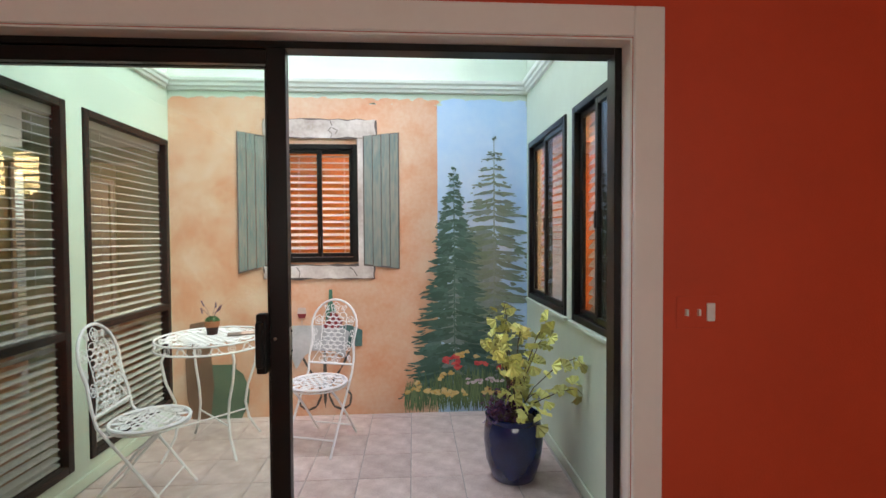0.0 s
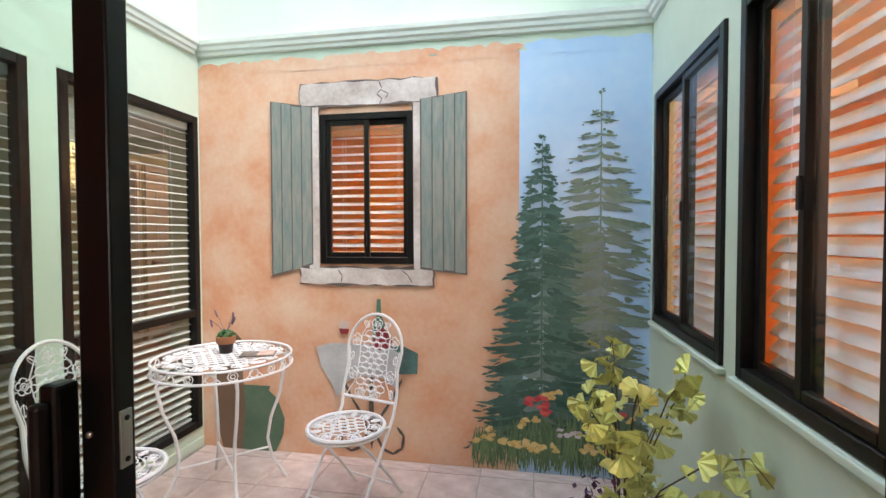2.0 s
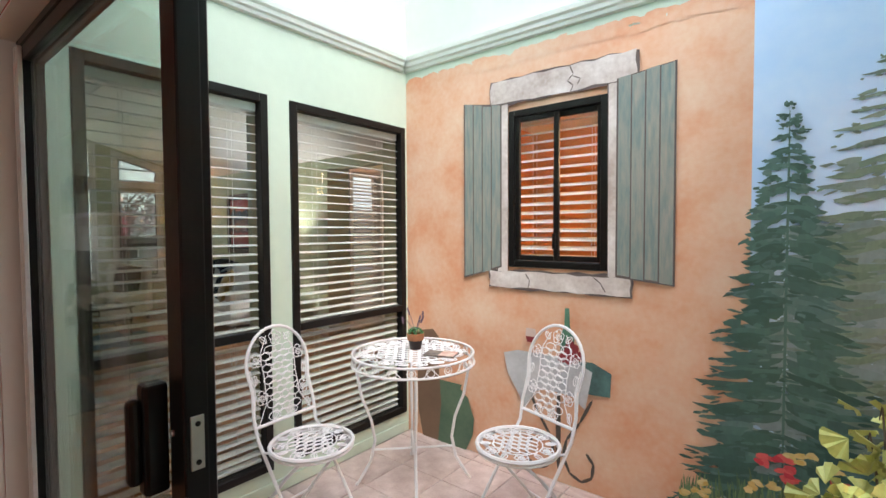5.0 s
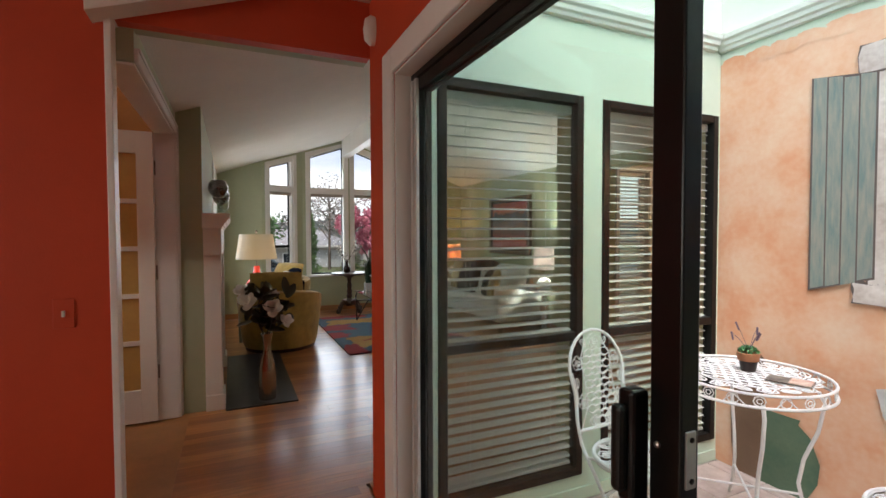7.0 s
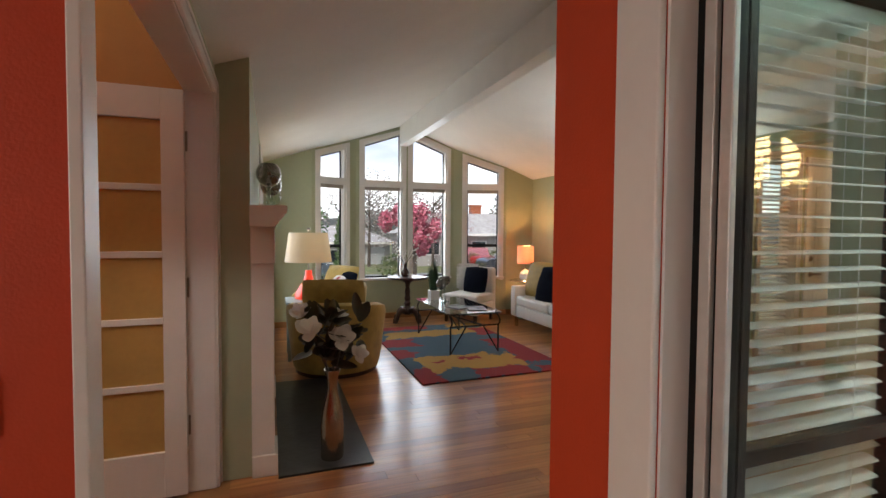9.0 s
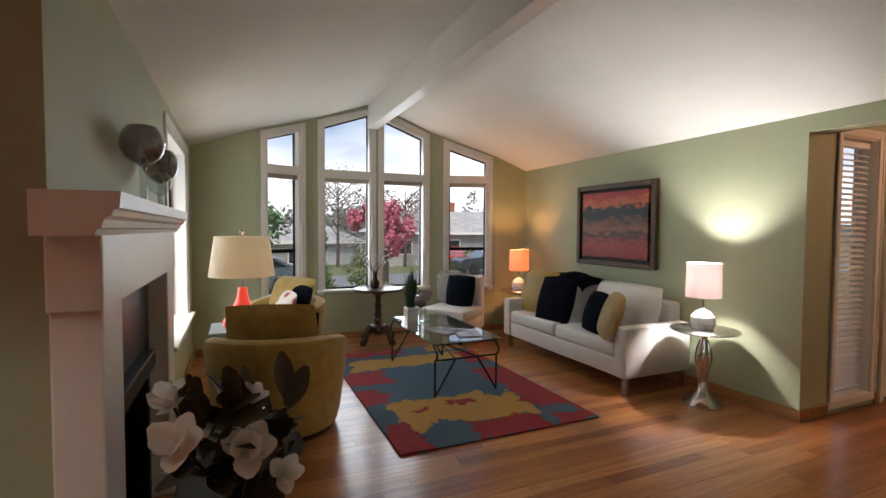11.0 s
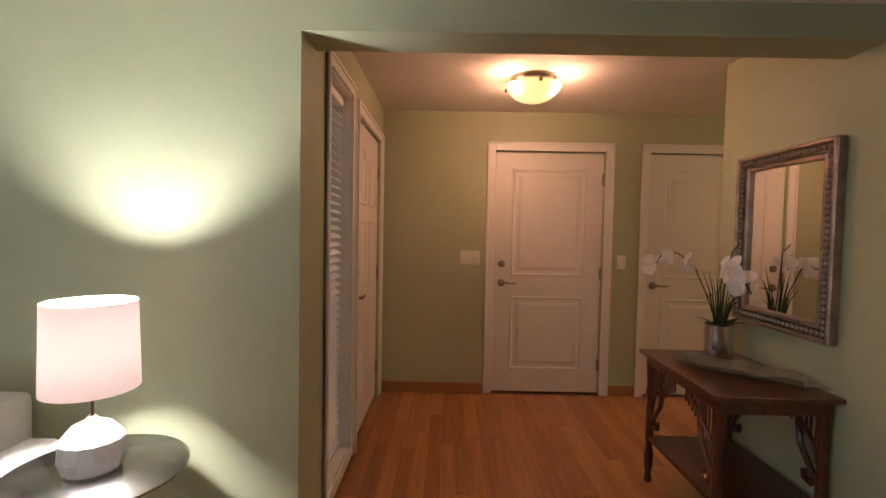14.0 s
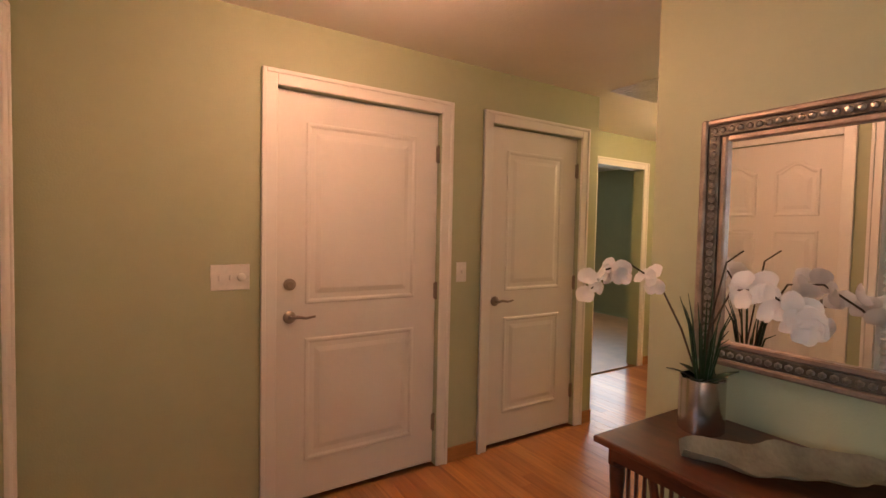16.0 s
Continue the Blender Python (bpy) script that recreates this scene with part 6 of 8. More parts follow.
bm = bmesh.new()
for k in range(260):
    a, r = rnd.uniform(0, 6.28), rnd.uniform(0, 0.05)
    b = Vector((r * math.cos(a), r * math.sin(a), 0.12))
    h = rnd.uniform(0.12, 0.42) * (1 - r * 6)
    t = b + Vector((0.06 * math.cos(a) * rnd.random(), 0.06 * math.sin(a) * rnd.random(), h + 0.05))
    w = Vector((-math.sin(a), math.cos(a), 0)) * 0.004
    mid = b.lerp(t, 0.5)
    bm.faces.new([bm.verts.new(v) for v in (b - w, b + w, mid + w * 1.3, t, mid - w * 1.3)])
part("grass_blades", bm, island_paint("dark_grass", [(0.012, 0.04, 0.015), (0.03, 0.08, 0.03), (0.05, 0.11, 0.04)], 0.6), pl)
def goblet(m, group, label, bowl, stem, r, material):
    g = thing("glass_goblet", label, "goblet", m, group)
    bm = bmesh.new()
    pts = [(r * 0.75, 0), (r * 0.75, 0.006), (r * 0.18, 0.014), (r * 0.16, stem - 0.01), (r * 0.2, stem)]
    lathe(bm, pts, 20); part("foot", bm, CLEAR, g, "clear glass stem", smooth=True)
    bm = bmesh.new(); lathe(bm, [(r * 0.15, stem)] + [(r * math.sin(a), stem + bowl * (1 - math.cos(a)) / 1.75) for a in (0.4, 0.8, 1.2, 1.57, 1.9, 2.2, 2.42)], 24)
    part("bowl", bm, material, g, smooth=True)
goblet(pose(-6.06, 3.45, CT), "smoked glass goblets", "smoked glass goblet on the coffee table", 0.13, 0.19, 0.075, SMOKE)
goblet(pose(-5.96, 3.37, CT), "smoked glass goblets", "smoked glass goblet on the coffee table", 0.12, 0.16, 0.07, SMOKE)

# mantel and fireplace
mt = thing("fireplace", "white painted fireplace mantel with dark slate firebox surround", "fireplace", pose(0.085, -0.035, 0), kind="structure")
for x0, x1 in ((-3.53, -3.30), (-4.79, -4.56)):
    bm = bmesh.new(); box(bm, x0, x1, 1.331, 1.448, 0, 1.20, 0.006); box(bm, x0 - 0.012, x1 + 0.012, 1.331, 1.463, 0, 0.12, 0.006)
    part("pilaster", bm, WHITE, mt)
part("frieze", boxes((-4.81, -3.28, 1.331, 1.454, 1.16, 1.37), bevel=0.005), WHITE, mt)
bm = bmesh.new()
prof = [(1.331, 1.36), (1.458, 1.36), (1.463, 1.375), (1.473, 1.38), (1.479, 1.40), (1.494, 1.41), (1.50, 1.425), (1.512, 1.43), (1.515, 1.47), (1.331, 1.47)]
prism(bm, prof, "x", -4.90, -3.19)
part("mantel_shelf", bm, WHITE, mt)
part("surround", boxes((-4.56, -4.41, 1.331, 1.36, 0, 1.16), (-3.68, -3.53, 1.331, 1.36, 0, 1.16), (-4.41, -3.68, 1.331, 1.36, 0.78, 1.16)), SLATE, mt, "dark slate surround")
part("firebox", boxes((-4.41, -3.68, 0.86, 0.88, 0, 0.95), (-4.53, -4.41, 0.86, 1.33, 0, 0.95), (-3.68, -3.56, 0.86, 1.33, 0, 0.95), (-4.41, -3.68, 0.88, 1.33, 0.90, 0.95)), mat("soot_black", (0.012, 0.011, 0.010), 0.9), mt)
part("insert_frame", frame_bm("x", 1.35, 1.385, -4.41, -3.68, 0.02, 0.80, 0.05), BLACKIRON, mt, "black iron door frame")
part("hood", boxes((-4.41, -3.68, 1.36, 1.41, 0.72, 0.80), bevel=0.006), BLACKIRON, mt, "black vent hood")
struct("hearth", boxes((-4.85, -3.16, 1.43, 1.95, 0.0, 0.012)), SLATE, "dark slate hearth slab in front of the fireplace", "hearth")
goblet(pose(-4.02, 1.385, 1.471), "globe candle holders", "smoky glass globe on a clear stem", 0.16, 0.17, 0.085, SMOKE)
goblet(pose(-4.40, 1.40, 1.471), "globe candle holders", "smoky glass globe on a clear stem", 0.16, 0.13, 0.08, SMOKE)
goblet(pose(-4.2, 1.42, 1.471), "globe candle holders", "small clear glass holder on the mantel", 0.10, 0.06, 0.05, CLEAR)

# floor vase with magnolias
fv = thing("floor_vase", "tall silver vase with white magnolia blooms and dark leaves", "vase", pose(-3.30, 1.73, 0.012))
bm = bmesh.new(); lathe(bm, [(0.062, 0), (0.066, 0.01), (0.066, 0.20), (0.06, 0.27), (0.036, 0.36), (0.028, 0.42), (0.034, 0.47), (0.048, 0.52), (0.043, 0.52), (0.026, 0.44)], 28)
part("vase", bm, mat("antique_silver", (0.55, 0.48, 0.40), 0.25, 1.0, scale=9, vary=0.15, bump=0.1), fv, "shiny silver vase", smooth=True)
MAG = shade_mat("magnolia_petal", (0.86, 0.83, 0.77), 0, (1, 1, 1))
DLEAF = mat("dark_magnolia_leaf", (0.020, 0.030, 0.014), 0.4, scale=10, vary=0.3, second=(0.06, 0.035, 0.015), rand=0.3)
def petal_mesh(bm, m, w, l, cup, n=5):
    g = []
    for i in range(n + 1):
        v = i / n
        half = w * math.sin(math.pi * min(0.96, v * 0.9 + 0.08)) ** 0.7
        g.append([bm.verts.new(m @ Vector((half * s, l * v, cup * v * v + 0.25 * half * s * s))) for s in (-1, -0.5, 0, 0.5, 1)])
    for a, b in zip(g, g[1:]):
        for k in range(4): bm.faces.new((a[k], a[k + 1], b[k + 1], b[k]))
def blossom(m, r, parent, material, petals=9):
    bm = bmesh.new()
    for k in range(petals):
        e = 0.25 if k < petals // 2 else 0.85
        petal_mesh(bm, m @ Euler((e, 0, k * 2.4)).to_matrix().to_4x4(), r * 0.42, r, r * 0.25)
    return part("blossom", bm, material, parent, "open white blossom", smooth=True)
for x, y, z, r, ex, ey in ((0.15, -0.14, 0.78, 0.088, 0.3, 0.9), (0.12, 0.03, 0.72, 0.092, 0.0, 1.0), (0.0, -0.17, 0.84, 0.08, 0.4, 0.4), (0.10, 0.13, 0.62, 0.065, -0.3, 1.1), (-0.05, 0.04, 0.80, 0.07, 0.0, 0.5)):
    bm = bmesh.new(); tube(bm, [(0, 0, 0.45), (x * 0.4, y * 0.4, 0.62), (x, y, z)], 0.005, 5); part("stem", bm, DLEAF, fv)
    blossom(Matrix.Translation((x, y, z)) @ Euler((ex, ey, 0)).to_matrix().to_4x4(), r, fv, MAG)
bm = bmesh.new(); petal_mesh(bm, Matrix(), 0.036, 0.15, 0.02); lf = part("leaf", bm, DLEAF, fv, smooth=True)
for k in range(64):
    o = lf if k == 0 else new("leaf", lf.data)
    o.parent = fv
    a = rnd.uniform(0, 6.28)
    o.matrix_basis = Matrix.Translation((0.13 * math.cos(a) * rnd.random(), 0.17 * math.sin(a) * rnd.random(), rnd.uniform(0.54, 0.82))) @ Euler((rnd.uniform(-0.5, 1.2), rnd.uniform(-0.5, 0.5), a)).to_matrix().to_4x4()

# mustard armchairs
def armchair(m, label):
    c = thing("armchair", label, "armchair", m, "mustard swivel armchairs")
    bm = bmesh.new()
    n, rings = 30, []
    for k in range(n + 1):
        a = math.radians(-38) + math.radians(256) * k / n   # opening faces -y
        f = abs(2 * k / n - 1)
        h = 0.70 - 0.16 * f ** 2.5
        ro0, ro1, ri = 0.40, 0.475, 0.345
        prof = [(ri, 0.16), (ri + 0.005, h - 0.06), (ri + 0.03, h - 0.012), (ri + 0.075, h), (ro1 - 0.01, h - 0.02), (ro1, h - 0.08), (ro0 + 0.02, 0.12), (ro0, 0.045)]
        rings.append([bm.verts.new((r * math.cos(a), r * math.sin(a), z)) for r, z in prof])
    for a, b in zip(rings, rings[1:]):
        for k in range(8): bm.faces.new((a[k], a[(k + 1) % 8], b[(k + 1) % 8], b[k]))
    bm.faces.new(rings[0][::-1]); bm.faces.new(rings[-1])
    part("shell", bm, MUSTARD, c, smooth=True)
    bm = bmesh.new(); lathe(bm, [(0.36, 0.0), (0.385, 0.005), (0.385, 0.04), (0.37, 0.045)], 36); part("plinth", bm, DARKWOOD, c, "dark swivel plinth")
    bm = bmesh.new(); lathe(bm, [(0.395, 0.045), (0.40, 0.06), (0.40, 0.07), (0.395, 0.08)], 36); part("welt", bm, GOLD, c, "gold welt cord")
    bm = bmesh.new(); lathe(bm, [(0.33, 0.08), (0.344, 0.09), (0.344, 0.30), (0.33, 0.31)], 30); box(bm, -0.30, 0.30, -0.40, -0.05, 0.06, 0.31, 0.03); part("seat_base", bm, MUSTARD, c, smooth=True)
    bm = bmesh.new(); cushion(bm, 0.66, 0.70, 0.17, pose(0, -0.06, 0.39), p=6); part("seat_cushion", bm, MUSTARD, c, smooth=True)
    bm = bmesh.new(); cushion(bm, 0.58, 0.44, 0.20, pose(0, 0.19, 0.69, 70), p=2.6); part("back_cushion", bm, MUSTARD, c, smooth=True)
    return c
a1 = armchair(pose(-5.17, 2.0, 0, 0, 0, -105), "mustard chenille barrel swivel armchair seen from its back")
a2 = copy_thing(a1, pose(-6.55, 2.08, 0, 0, 0, 35)); tagged(a2, "mustard chenille barrel swivel armchair near the bay window")
pillow(pose(-5.36, 2.14, 0.60, 70, 0, -75), 0.34, NAVY, "navy velvet throw pillow on the mustard armchair", 0.12)
FLORAL = bpy.data.materials.new("white_floral_cotton"); FLORAL.use_nodes = True
n_, l_ = FLORAL.node_tree.nodes, FLORAL.node_tree.links
vo, rp, co = n_.new("ShaderNodeTexVoronoi"), n_.new("ShaderNodeValToRGB"), n_.new("ShaderNodeTexCoord")
vo.inputs["Scale"].default_value = 9
e = rp.color_ramp.elements
e[0].position, e[0].color = 0.12, (0.35, 0.02, 0.03, 1)
e[1].position, e[1].color = 0.42, (0.72, 0.68, 0.62, 1)
k = e.new(0.3); k.color = (0.5, 0.08, 0.07, 1)
l_.new(co.outputs["Object"], vo.inputs["Vector"]); l_.new(vo.outputs["Distance"], rp.inputs["Fac"]); l_.new(rp.outputs["Color"], n_["Principled BSDF"].inputs["Base Color"]); n_["Principled BSDF"].inputs["Roughness"].default_value = 0.85
pillow(pose(-6.30, 2.12, 0.62, 64, 0, 10), 0.40, FLORAL, "white throw pillow with red floral print", 0.13)
pillow(pose(-6.42, 2.26, 0.64, 68, 0, 20), 0.42, NAVY, "navy velvet throw pillow behind the floral one", 0.12)

# red glass lamp on a small side table
rt = thing("side_table", "small pale side table behind the armchair", "table", pose(-5.74, 1.76, 0))
part("tabletop", boxes((-0.22, 0.22, -0.22, 0.22, 0.58, 0.61), bevel=0.006), mat("pale_blue_table", (0.35, 0.45, 0.48), 0.5), rt)
for sx_ in (-1, 1):
    for sy in (-1, 1): part("leg", boxes((sx_ * 0.17, sx_ * 0.205, sy * 0.17, sy * 0.205, 0, 0.581), bevel=0.004), bpy.data.materials["pale_blue_table"], rt)
rl_ = thing("table_lamp", "red glass table lamp with cream tapered shade", "lamp", pose(-5.735, 1.775, 0.611))
bm = bmesh.new(); lathe(bm, [(0.10, 0), (0.145, 0.012), (0.15, 0.05), (0.115, 0.11), (0.06, 0.19), (0.04, 0.25), (0.035, 0.31)], 28)
part("base", bm, mat("red_glass_glow", (0.65, 0.03, 0.02), 0.1, scale=5, vary=0.2, emit=0.55, emit_colour=(1, 0.10, 0.05), coat=0.6), rl_, "glowing red glass base", smooth=True)
bm = bmesh.new(); tube(bm, [(0, 0, 0.30), (0, 0, 0.735)], 0.006, 8); bmesh.ops.create_uvsphere(bm, u_segments=10, v_segments=6, radius=0.018, matrix=Matrix.Translation((0, 0, 0.745))); part("stem", bm, STEEL, rl_, "brass-toned stem and finial")
bm = bmesh.new()
for k in range(36):
    a, b = 2 * math.pi * k / 36, 2 * math.pi * (k + 1) / 36
    bm.faces.new([bm.verts.new(v) for v in ((0.245 * math.cos(a), 0.245 * math.sin(a), 0.40), (0.245 * math.cos(b), 0.245 * math.sin(b), 0.40), (0.20 * math.cos(b), 0.20 * math.sin(b), 0.71), (0.20 * math.cos(a), 0.20 * math.sin(a), 0.71))])
bmesh.ops.remove_doubles(bm, verts=bm.verts[:], dist=0.0005); bmesh.ops.solidify(bm, geom=bm.faces[:], thickness=0.002)
part("shade", bm, shade_mat("cream_shade_cloth", (0.72, 0.66, 0.55), 0.06, (1, 0.85, 0.65)), rl_, "cream tapered shade", smooth=True)
lamp("red_lamp_light", "POINT", pose(-5.735, 1.775, 1.12), 3.5, (1, 0.8, 0.55), radius=0.05)

# round pedestal table with a small vase
pd = thing("pedestal_table", "dark mahogany round pedestal table with carved feet", "table", pose(-7.2, 3.29, 0) @ Matrix.Diagonal((0.8, 0.8, 0.945, 1)))
bm = bmesh.new(); lathe(bm, [(0.35, 0.685), (0.37, 0.69), (0.375, 0.705), (0.365, 0.718), (0.355, 0.72)], 40); part("tabletop", bm, DARKWOOD, pd, smooth=True)
bm = bmesh.new(); lathe(bm, [(0.08, 0.13), (0.10, 0.17), (0.075, 0.22), (0.045, 0.26), (0.065, 0.30), (0.045, 0.34), (0.06, 0.38), (0.04, 0.43), (0.055, 0.48), (0.035, 0.55), (0.05, 0.62), (0.16, 0.685)], 24); part("pedestal", bm, DARKWOOD, pd, smooth=True)
for k in range(4):
    a = k * math.pi / 2 + 0.5
    bm = bmesh.new(); tube(bm, [(r * math.cos(a), r * math.sin(a), z) for r, z in ((0.06, 0.18), (0.15, 0.20), (0.23, 0.15), (0.26, 0.08), (0.29, 0.035), (0.325, 0.04), (0.325, 0.075), (0.295, 0.085))], [0.045, 0.045, 0.04, 0.036, 0.034, 0.032, 0.026, 0.02], 8)
    part("foot", bm, DARKWOOD, pd, "carved scroll foot", smooth=True)
vz = thing("bud_vase", "small dark vase with white blossom twigs", "vase", pose(-7.16, 3.24, 0.681))
bm = bmesh.new(); lathe(bm, [(0.04, 0), (0.055, 0.02), (0.06, 0.07), (0.03, 0.12), (0.022, 0.17), (0.03, 0.19)], 20); part("vase", bm, mat("dark_brown_glaze", (0.05, 0.02, 0.015), 0.2), vz, smooth=True)
bm, b2 = bmesh.new(), bmesh.new()
for k in range(9):
    a = k * 0.75
    tip = Vector((0.16 * math.cos(a) * (0.4 + 0.1 * (k % 5)), 0.20 * math.sin(a), 0.36 + 0.05 * (k % 4)))
    tube(bm, [(0, 0, 0.17), tip * 0.5 + Vector((0, 0, 0.08)), tip], 0.003, 4)
    for j in range(5): bmesh.ops.create_icosphere(b2, subdivisions=1, radius=0.014, matrix=Matrix.Translation(tip * (1 - 0.09 * j) + Vector((rnd.uniform(-.025, .025), rnd.uniform(-.025, .025), rnd.uniform(-.01, .02)))))
part("twigs", bm, DARKWOOD, vz); part("blossoms", b2, MAG, vz, "small white blossoms")

# white slipper chair
sc = thing("slipper_chair", "white leather armless slipper chair by the bay window", "chair", pose(-7.06, 4.22, 0, 0, 0, 38))
part("seat", boxes((-0.30, 0.30, -0.30, 0.24, 0.13, 0.30), bevel=0.02), LEATHER, sc, smooth=True)
bm = bmesh.new(); box(bm, -0.305, 0.305, -0.31, 0.24, 0.30, 0.42, 0.03, 3); part("seat_cushion", bm, LEATHER, sc, smooth=True)
part("back", made(lambda b: box(b, -0.30, 0.30, 0.20, 0.32, 0.13, 0.80, 0.035, 3)), LEATHER, sc, smooth=True)
for sx_ in (-1, 1):
    for sy in (-0.26, 0.27): part("leg", boxes((sx_ * 0.22, sx_ * 0.26, sy - 0.02, sy + 0.02, 0, 0.132)), DARKWOOD, sc, "dark wooden leg")
pillow(pose(-7.06, 4.22, 0, 0, 0, 38) @ pose(0.06, 0.09, 0.615, 76, 0, 0), 0.40, NAVY, "black velvet throw pillow on the white slipper chair", 0.13)
bm = bmesh.new()
for k in range(2600):
    f = rnd.random()
    x = rnd.uniform(-0.32, -0.02)
    if f < 0.55: p, d = Vector((x, 0.19, rnd.uniform(0.46, 0.80))), Vector((rnd.gauss(0, .4), -1, rnd.gauss(-.6, .3)))
    elif f < 0.8: p, d = Vector((x, rnd.uniform(0.19, 0.33), 0.805)), Vector((rnd.gauss(0, .5), rnd.gauss(0, .5), 1))
    else: p, d = Vector((x, 0.33, rnd.uniform(0.5, 0.80))), Vector((rnd.gauss(0, .4), 1, rnd.gauss(-.6, .3)))
    d = d.normalized() * rnd.uniform(0.03, 0.055)
    w = d.cross(Vector((0.3, 0.2, 1))).normalized() * 0.006
    bm.faces.new([bm.verts.new(v) for v in (p - w, p + w, p + d)])
ob = part("fur_throw", bm, mat("white_faux_fur", (0.75, 0.72, 0.68), 0.9)); ob.matrix_world = pose(-7.06, 4.22, 0, 0, 0, 38)
tagged(ob, "white faux fur throw over the slipper chair back", "throw")

# ---- entry ----
cl = thing("ceiling_light", "lit frosted glass bowl flush light on the entry ceiling", "ceiling light", pose(-2.68, 6.745, 2.34) @ Matrix.Diagonal((1.2, 1.2, 1.25, 1)))
bm = bmesh.new(); lathe(bm, [(0.11, -0.03), (0.12, -0.015), (0.12, -0.001)], 28); part("base", bm, STEEL, cl, "nickel ceiling plate", smooth=True)
bm = bmesh.new(); lathe(bm, [(0.02, -0.125), (0.06, -0.118), (0.10, -0.10), (0.132, -0.07), (0.145, -0.045), (0.14, -0.045), (0.09, -0.09), (0.02, -0.11)], 32)
part("bowl", bm, mat("lit_alabaster_glass", (0.95, 0.85, 0.65), 0.4, emit=1.3, emit_colour=(1, 0.66, 0.28)), cl, "glowing alabaster bowl", smooth=True)
for k in range(3):
    a = 0.6 + k * 2.094
    bm = bmesh.new(); bmesh.ops.create_uvsphere(bm, u_segments=10, v_segments=6, radius=0.012, matrix=Matrix.Translation((0.148 * math.cos(a), 0.148 * math.sin(a), -0.05))); tube(bm, [(0.148 * math.cos(a), 0.148 * math.sin(a), -0.05), (0.11 * math.cos(a), 0.11 * math.sin(a), -0.02)], 0.004, 5)
    part("finial", bm, STEEL, cl, "small nickel finial", smooth=True)
for k in range(3):
    a = 1.6 + k * 2.094
    lamp("entry_bulb", "POINT", pose(-2.68 + 0.165 * math.cos(a), 6.745 + 0.165 * math.sin(a), 2.252), 10, (1, 0.50, 0.31), radius=0.045)
# hall fill from an invented fixture out of view
added_flush_light(0.6, 7.2, 2.34, 28, (1, 0.62, 0.32), "added unseen frosted flush light that brightens the hall")
# added fill for the far room, which has no window of its own
lamp("bedroom_fill", "AREA", look((3.0, 10.5, 1.5), (0, 10.3, 1)), 16, (0.9, 0.95, 1), size=1.5, size_y=1.2)

REDWOOD = mat("red_stained_walnut", (0.13, 0.035, 0.015), 0.28, scale=4, vary=0.3, second=(0.05, 0.014, 0.008), stretch=(8, 1.5, 8), coat=0.3)
cs = thing("console_table", "red-stained carved console table with spindles and lower shelf", "table", pose(-1.86, 5.95, 0))
hx, hy, H = 0.235, 0.34, 0.722
bm = bmesh.new(); box(bm, -hx - 0.03, hx + 0.03, -hy - 0.04, hy + 0.04, H - 0.022, H, 0.006); part("tabletop", bm, REDWOOD, cs)
part("apron", boxes((-hx, hx, -hy, -hy + 0.018, H - 0.085, H - 0.022), (-hx, hx, hy - 0.018, hy, H - 0.085, H - 0.022), (-hx, -hx + 0.018, -hy + 0.018, hy - 0.018, H - 0.07, H - 0.022), (hx - 0.018, hx, -hy + 0.018, hy - 0.018, H - 0.07, H - 0.022)), REDWOOD, cs)
for sx_ in (-1, 1):
    for sy in (-1, 1):
        bm = bmesh.new()
        lathe(bm, [(0.016, 0), (0.022, 0.02), (0.015, 0.05), (0.022, 0.09), (0.024, 0.16), (0.017, 0.20), (0.022, 0.24), (0.020, 0.40), (0.016, 0.46), (0.024, 0.50), (0.019, 0.54), (0.024, 0.60), (0.024, H - 0.085)], 16, Matrix.Translation((sx_ * (hx - 0.02), sy * (hy - 0.02), 0)))
        part("leg", bm, REDWOOD, cs, "turned leg", smooth=True)
        # curled brackets at both ends
        bm = bmesh.new()
        y0 = sy * (hy - 0.04)
        tube(bm, [(sx_ * (hx - 0.02), y0 - sy * z0, z) for z0, z in ((0.10, 0.65), (0.12, 0.55), (0.10, 0.46), (0.05, 0.40), (0.02, 0.36), (0.035, 0.32), (0.07, 0.33), (0.075, 0.365))], 0.013, 7)
        part("bracket", bm, REDWOOD, cs, "scrolled bracket", smooth=True)
    for k in range(9):
        z1 = H - 0.07
        y = -hy + 0.06 + k * 0.028
        bm = bmesh.new(); tube(bm, [(sx_ * (hx - 0.02), y, z1), (sx_ * (hx - 0.02), y, z1 - 0.16 + 0.012 * k)], 0.006, 6); part("spindle", bm, REDWOOD, cs)
        bm = bmesh.new(); tube(bm, [(sx_ * (hx - 0.02), -y, z1), (sx_ * (hx - 0.02), -y, z1 - 0.16 + 0.012 * k)], 0.006, 6); part("spindle", bm, REDWOOD, cs)
    for s in (-1, 1):
        bm = bmesh.new(); tube(bm, [(sx_ * (hx - 0.02), s * (hy - 0.045), 0.42), (sx_ * (hx - 0.02), s * (hy - 0.07), 0.50), (sx_ * (hx - 0.02), s * 0.17, 0.58), (sx_ * (hx - 0.02), s * 0.06, 0.64)], 0.010, 6); part("arch", bm, REDWOOD, cs, "curved arch brace", smooth=True)
part("shelf", boxes((-hx + 0.01, hx - 0.01, -hy + 0.02, hy - 0.02, 0.235, 0.258), bevel=0.004), REDWOOD, cs, "lower shelf")

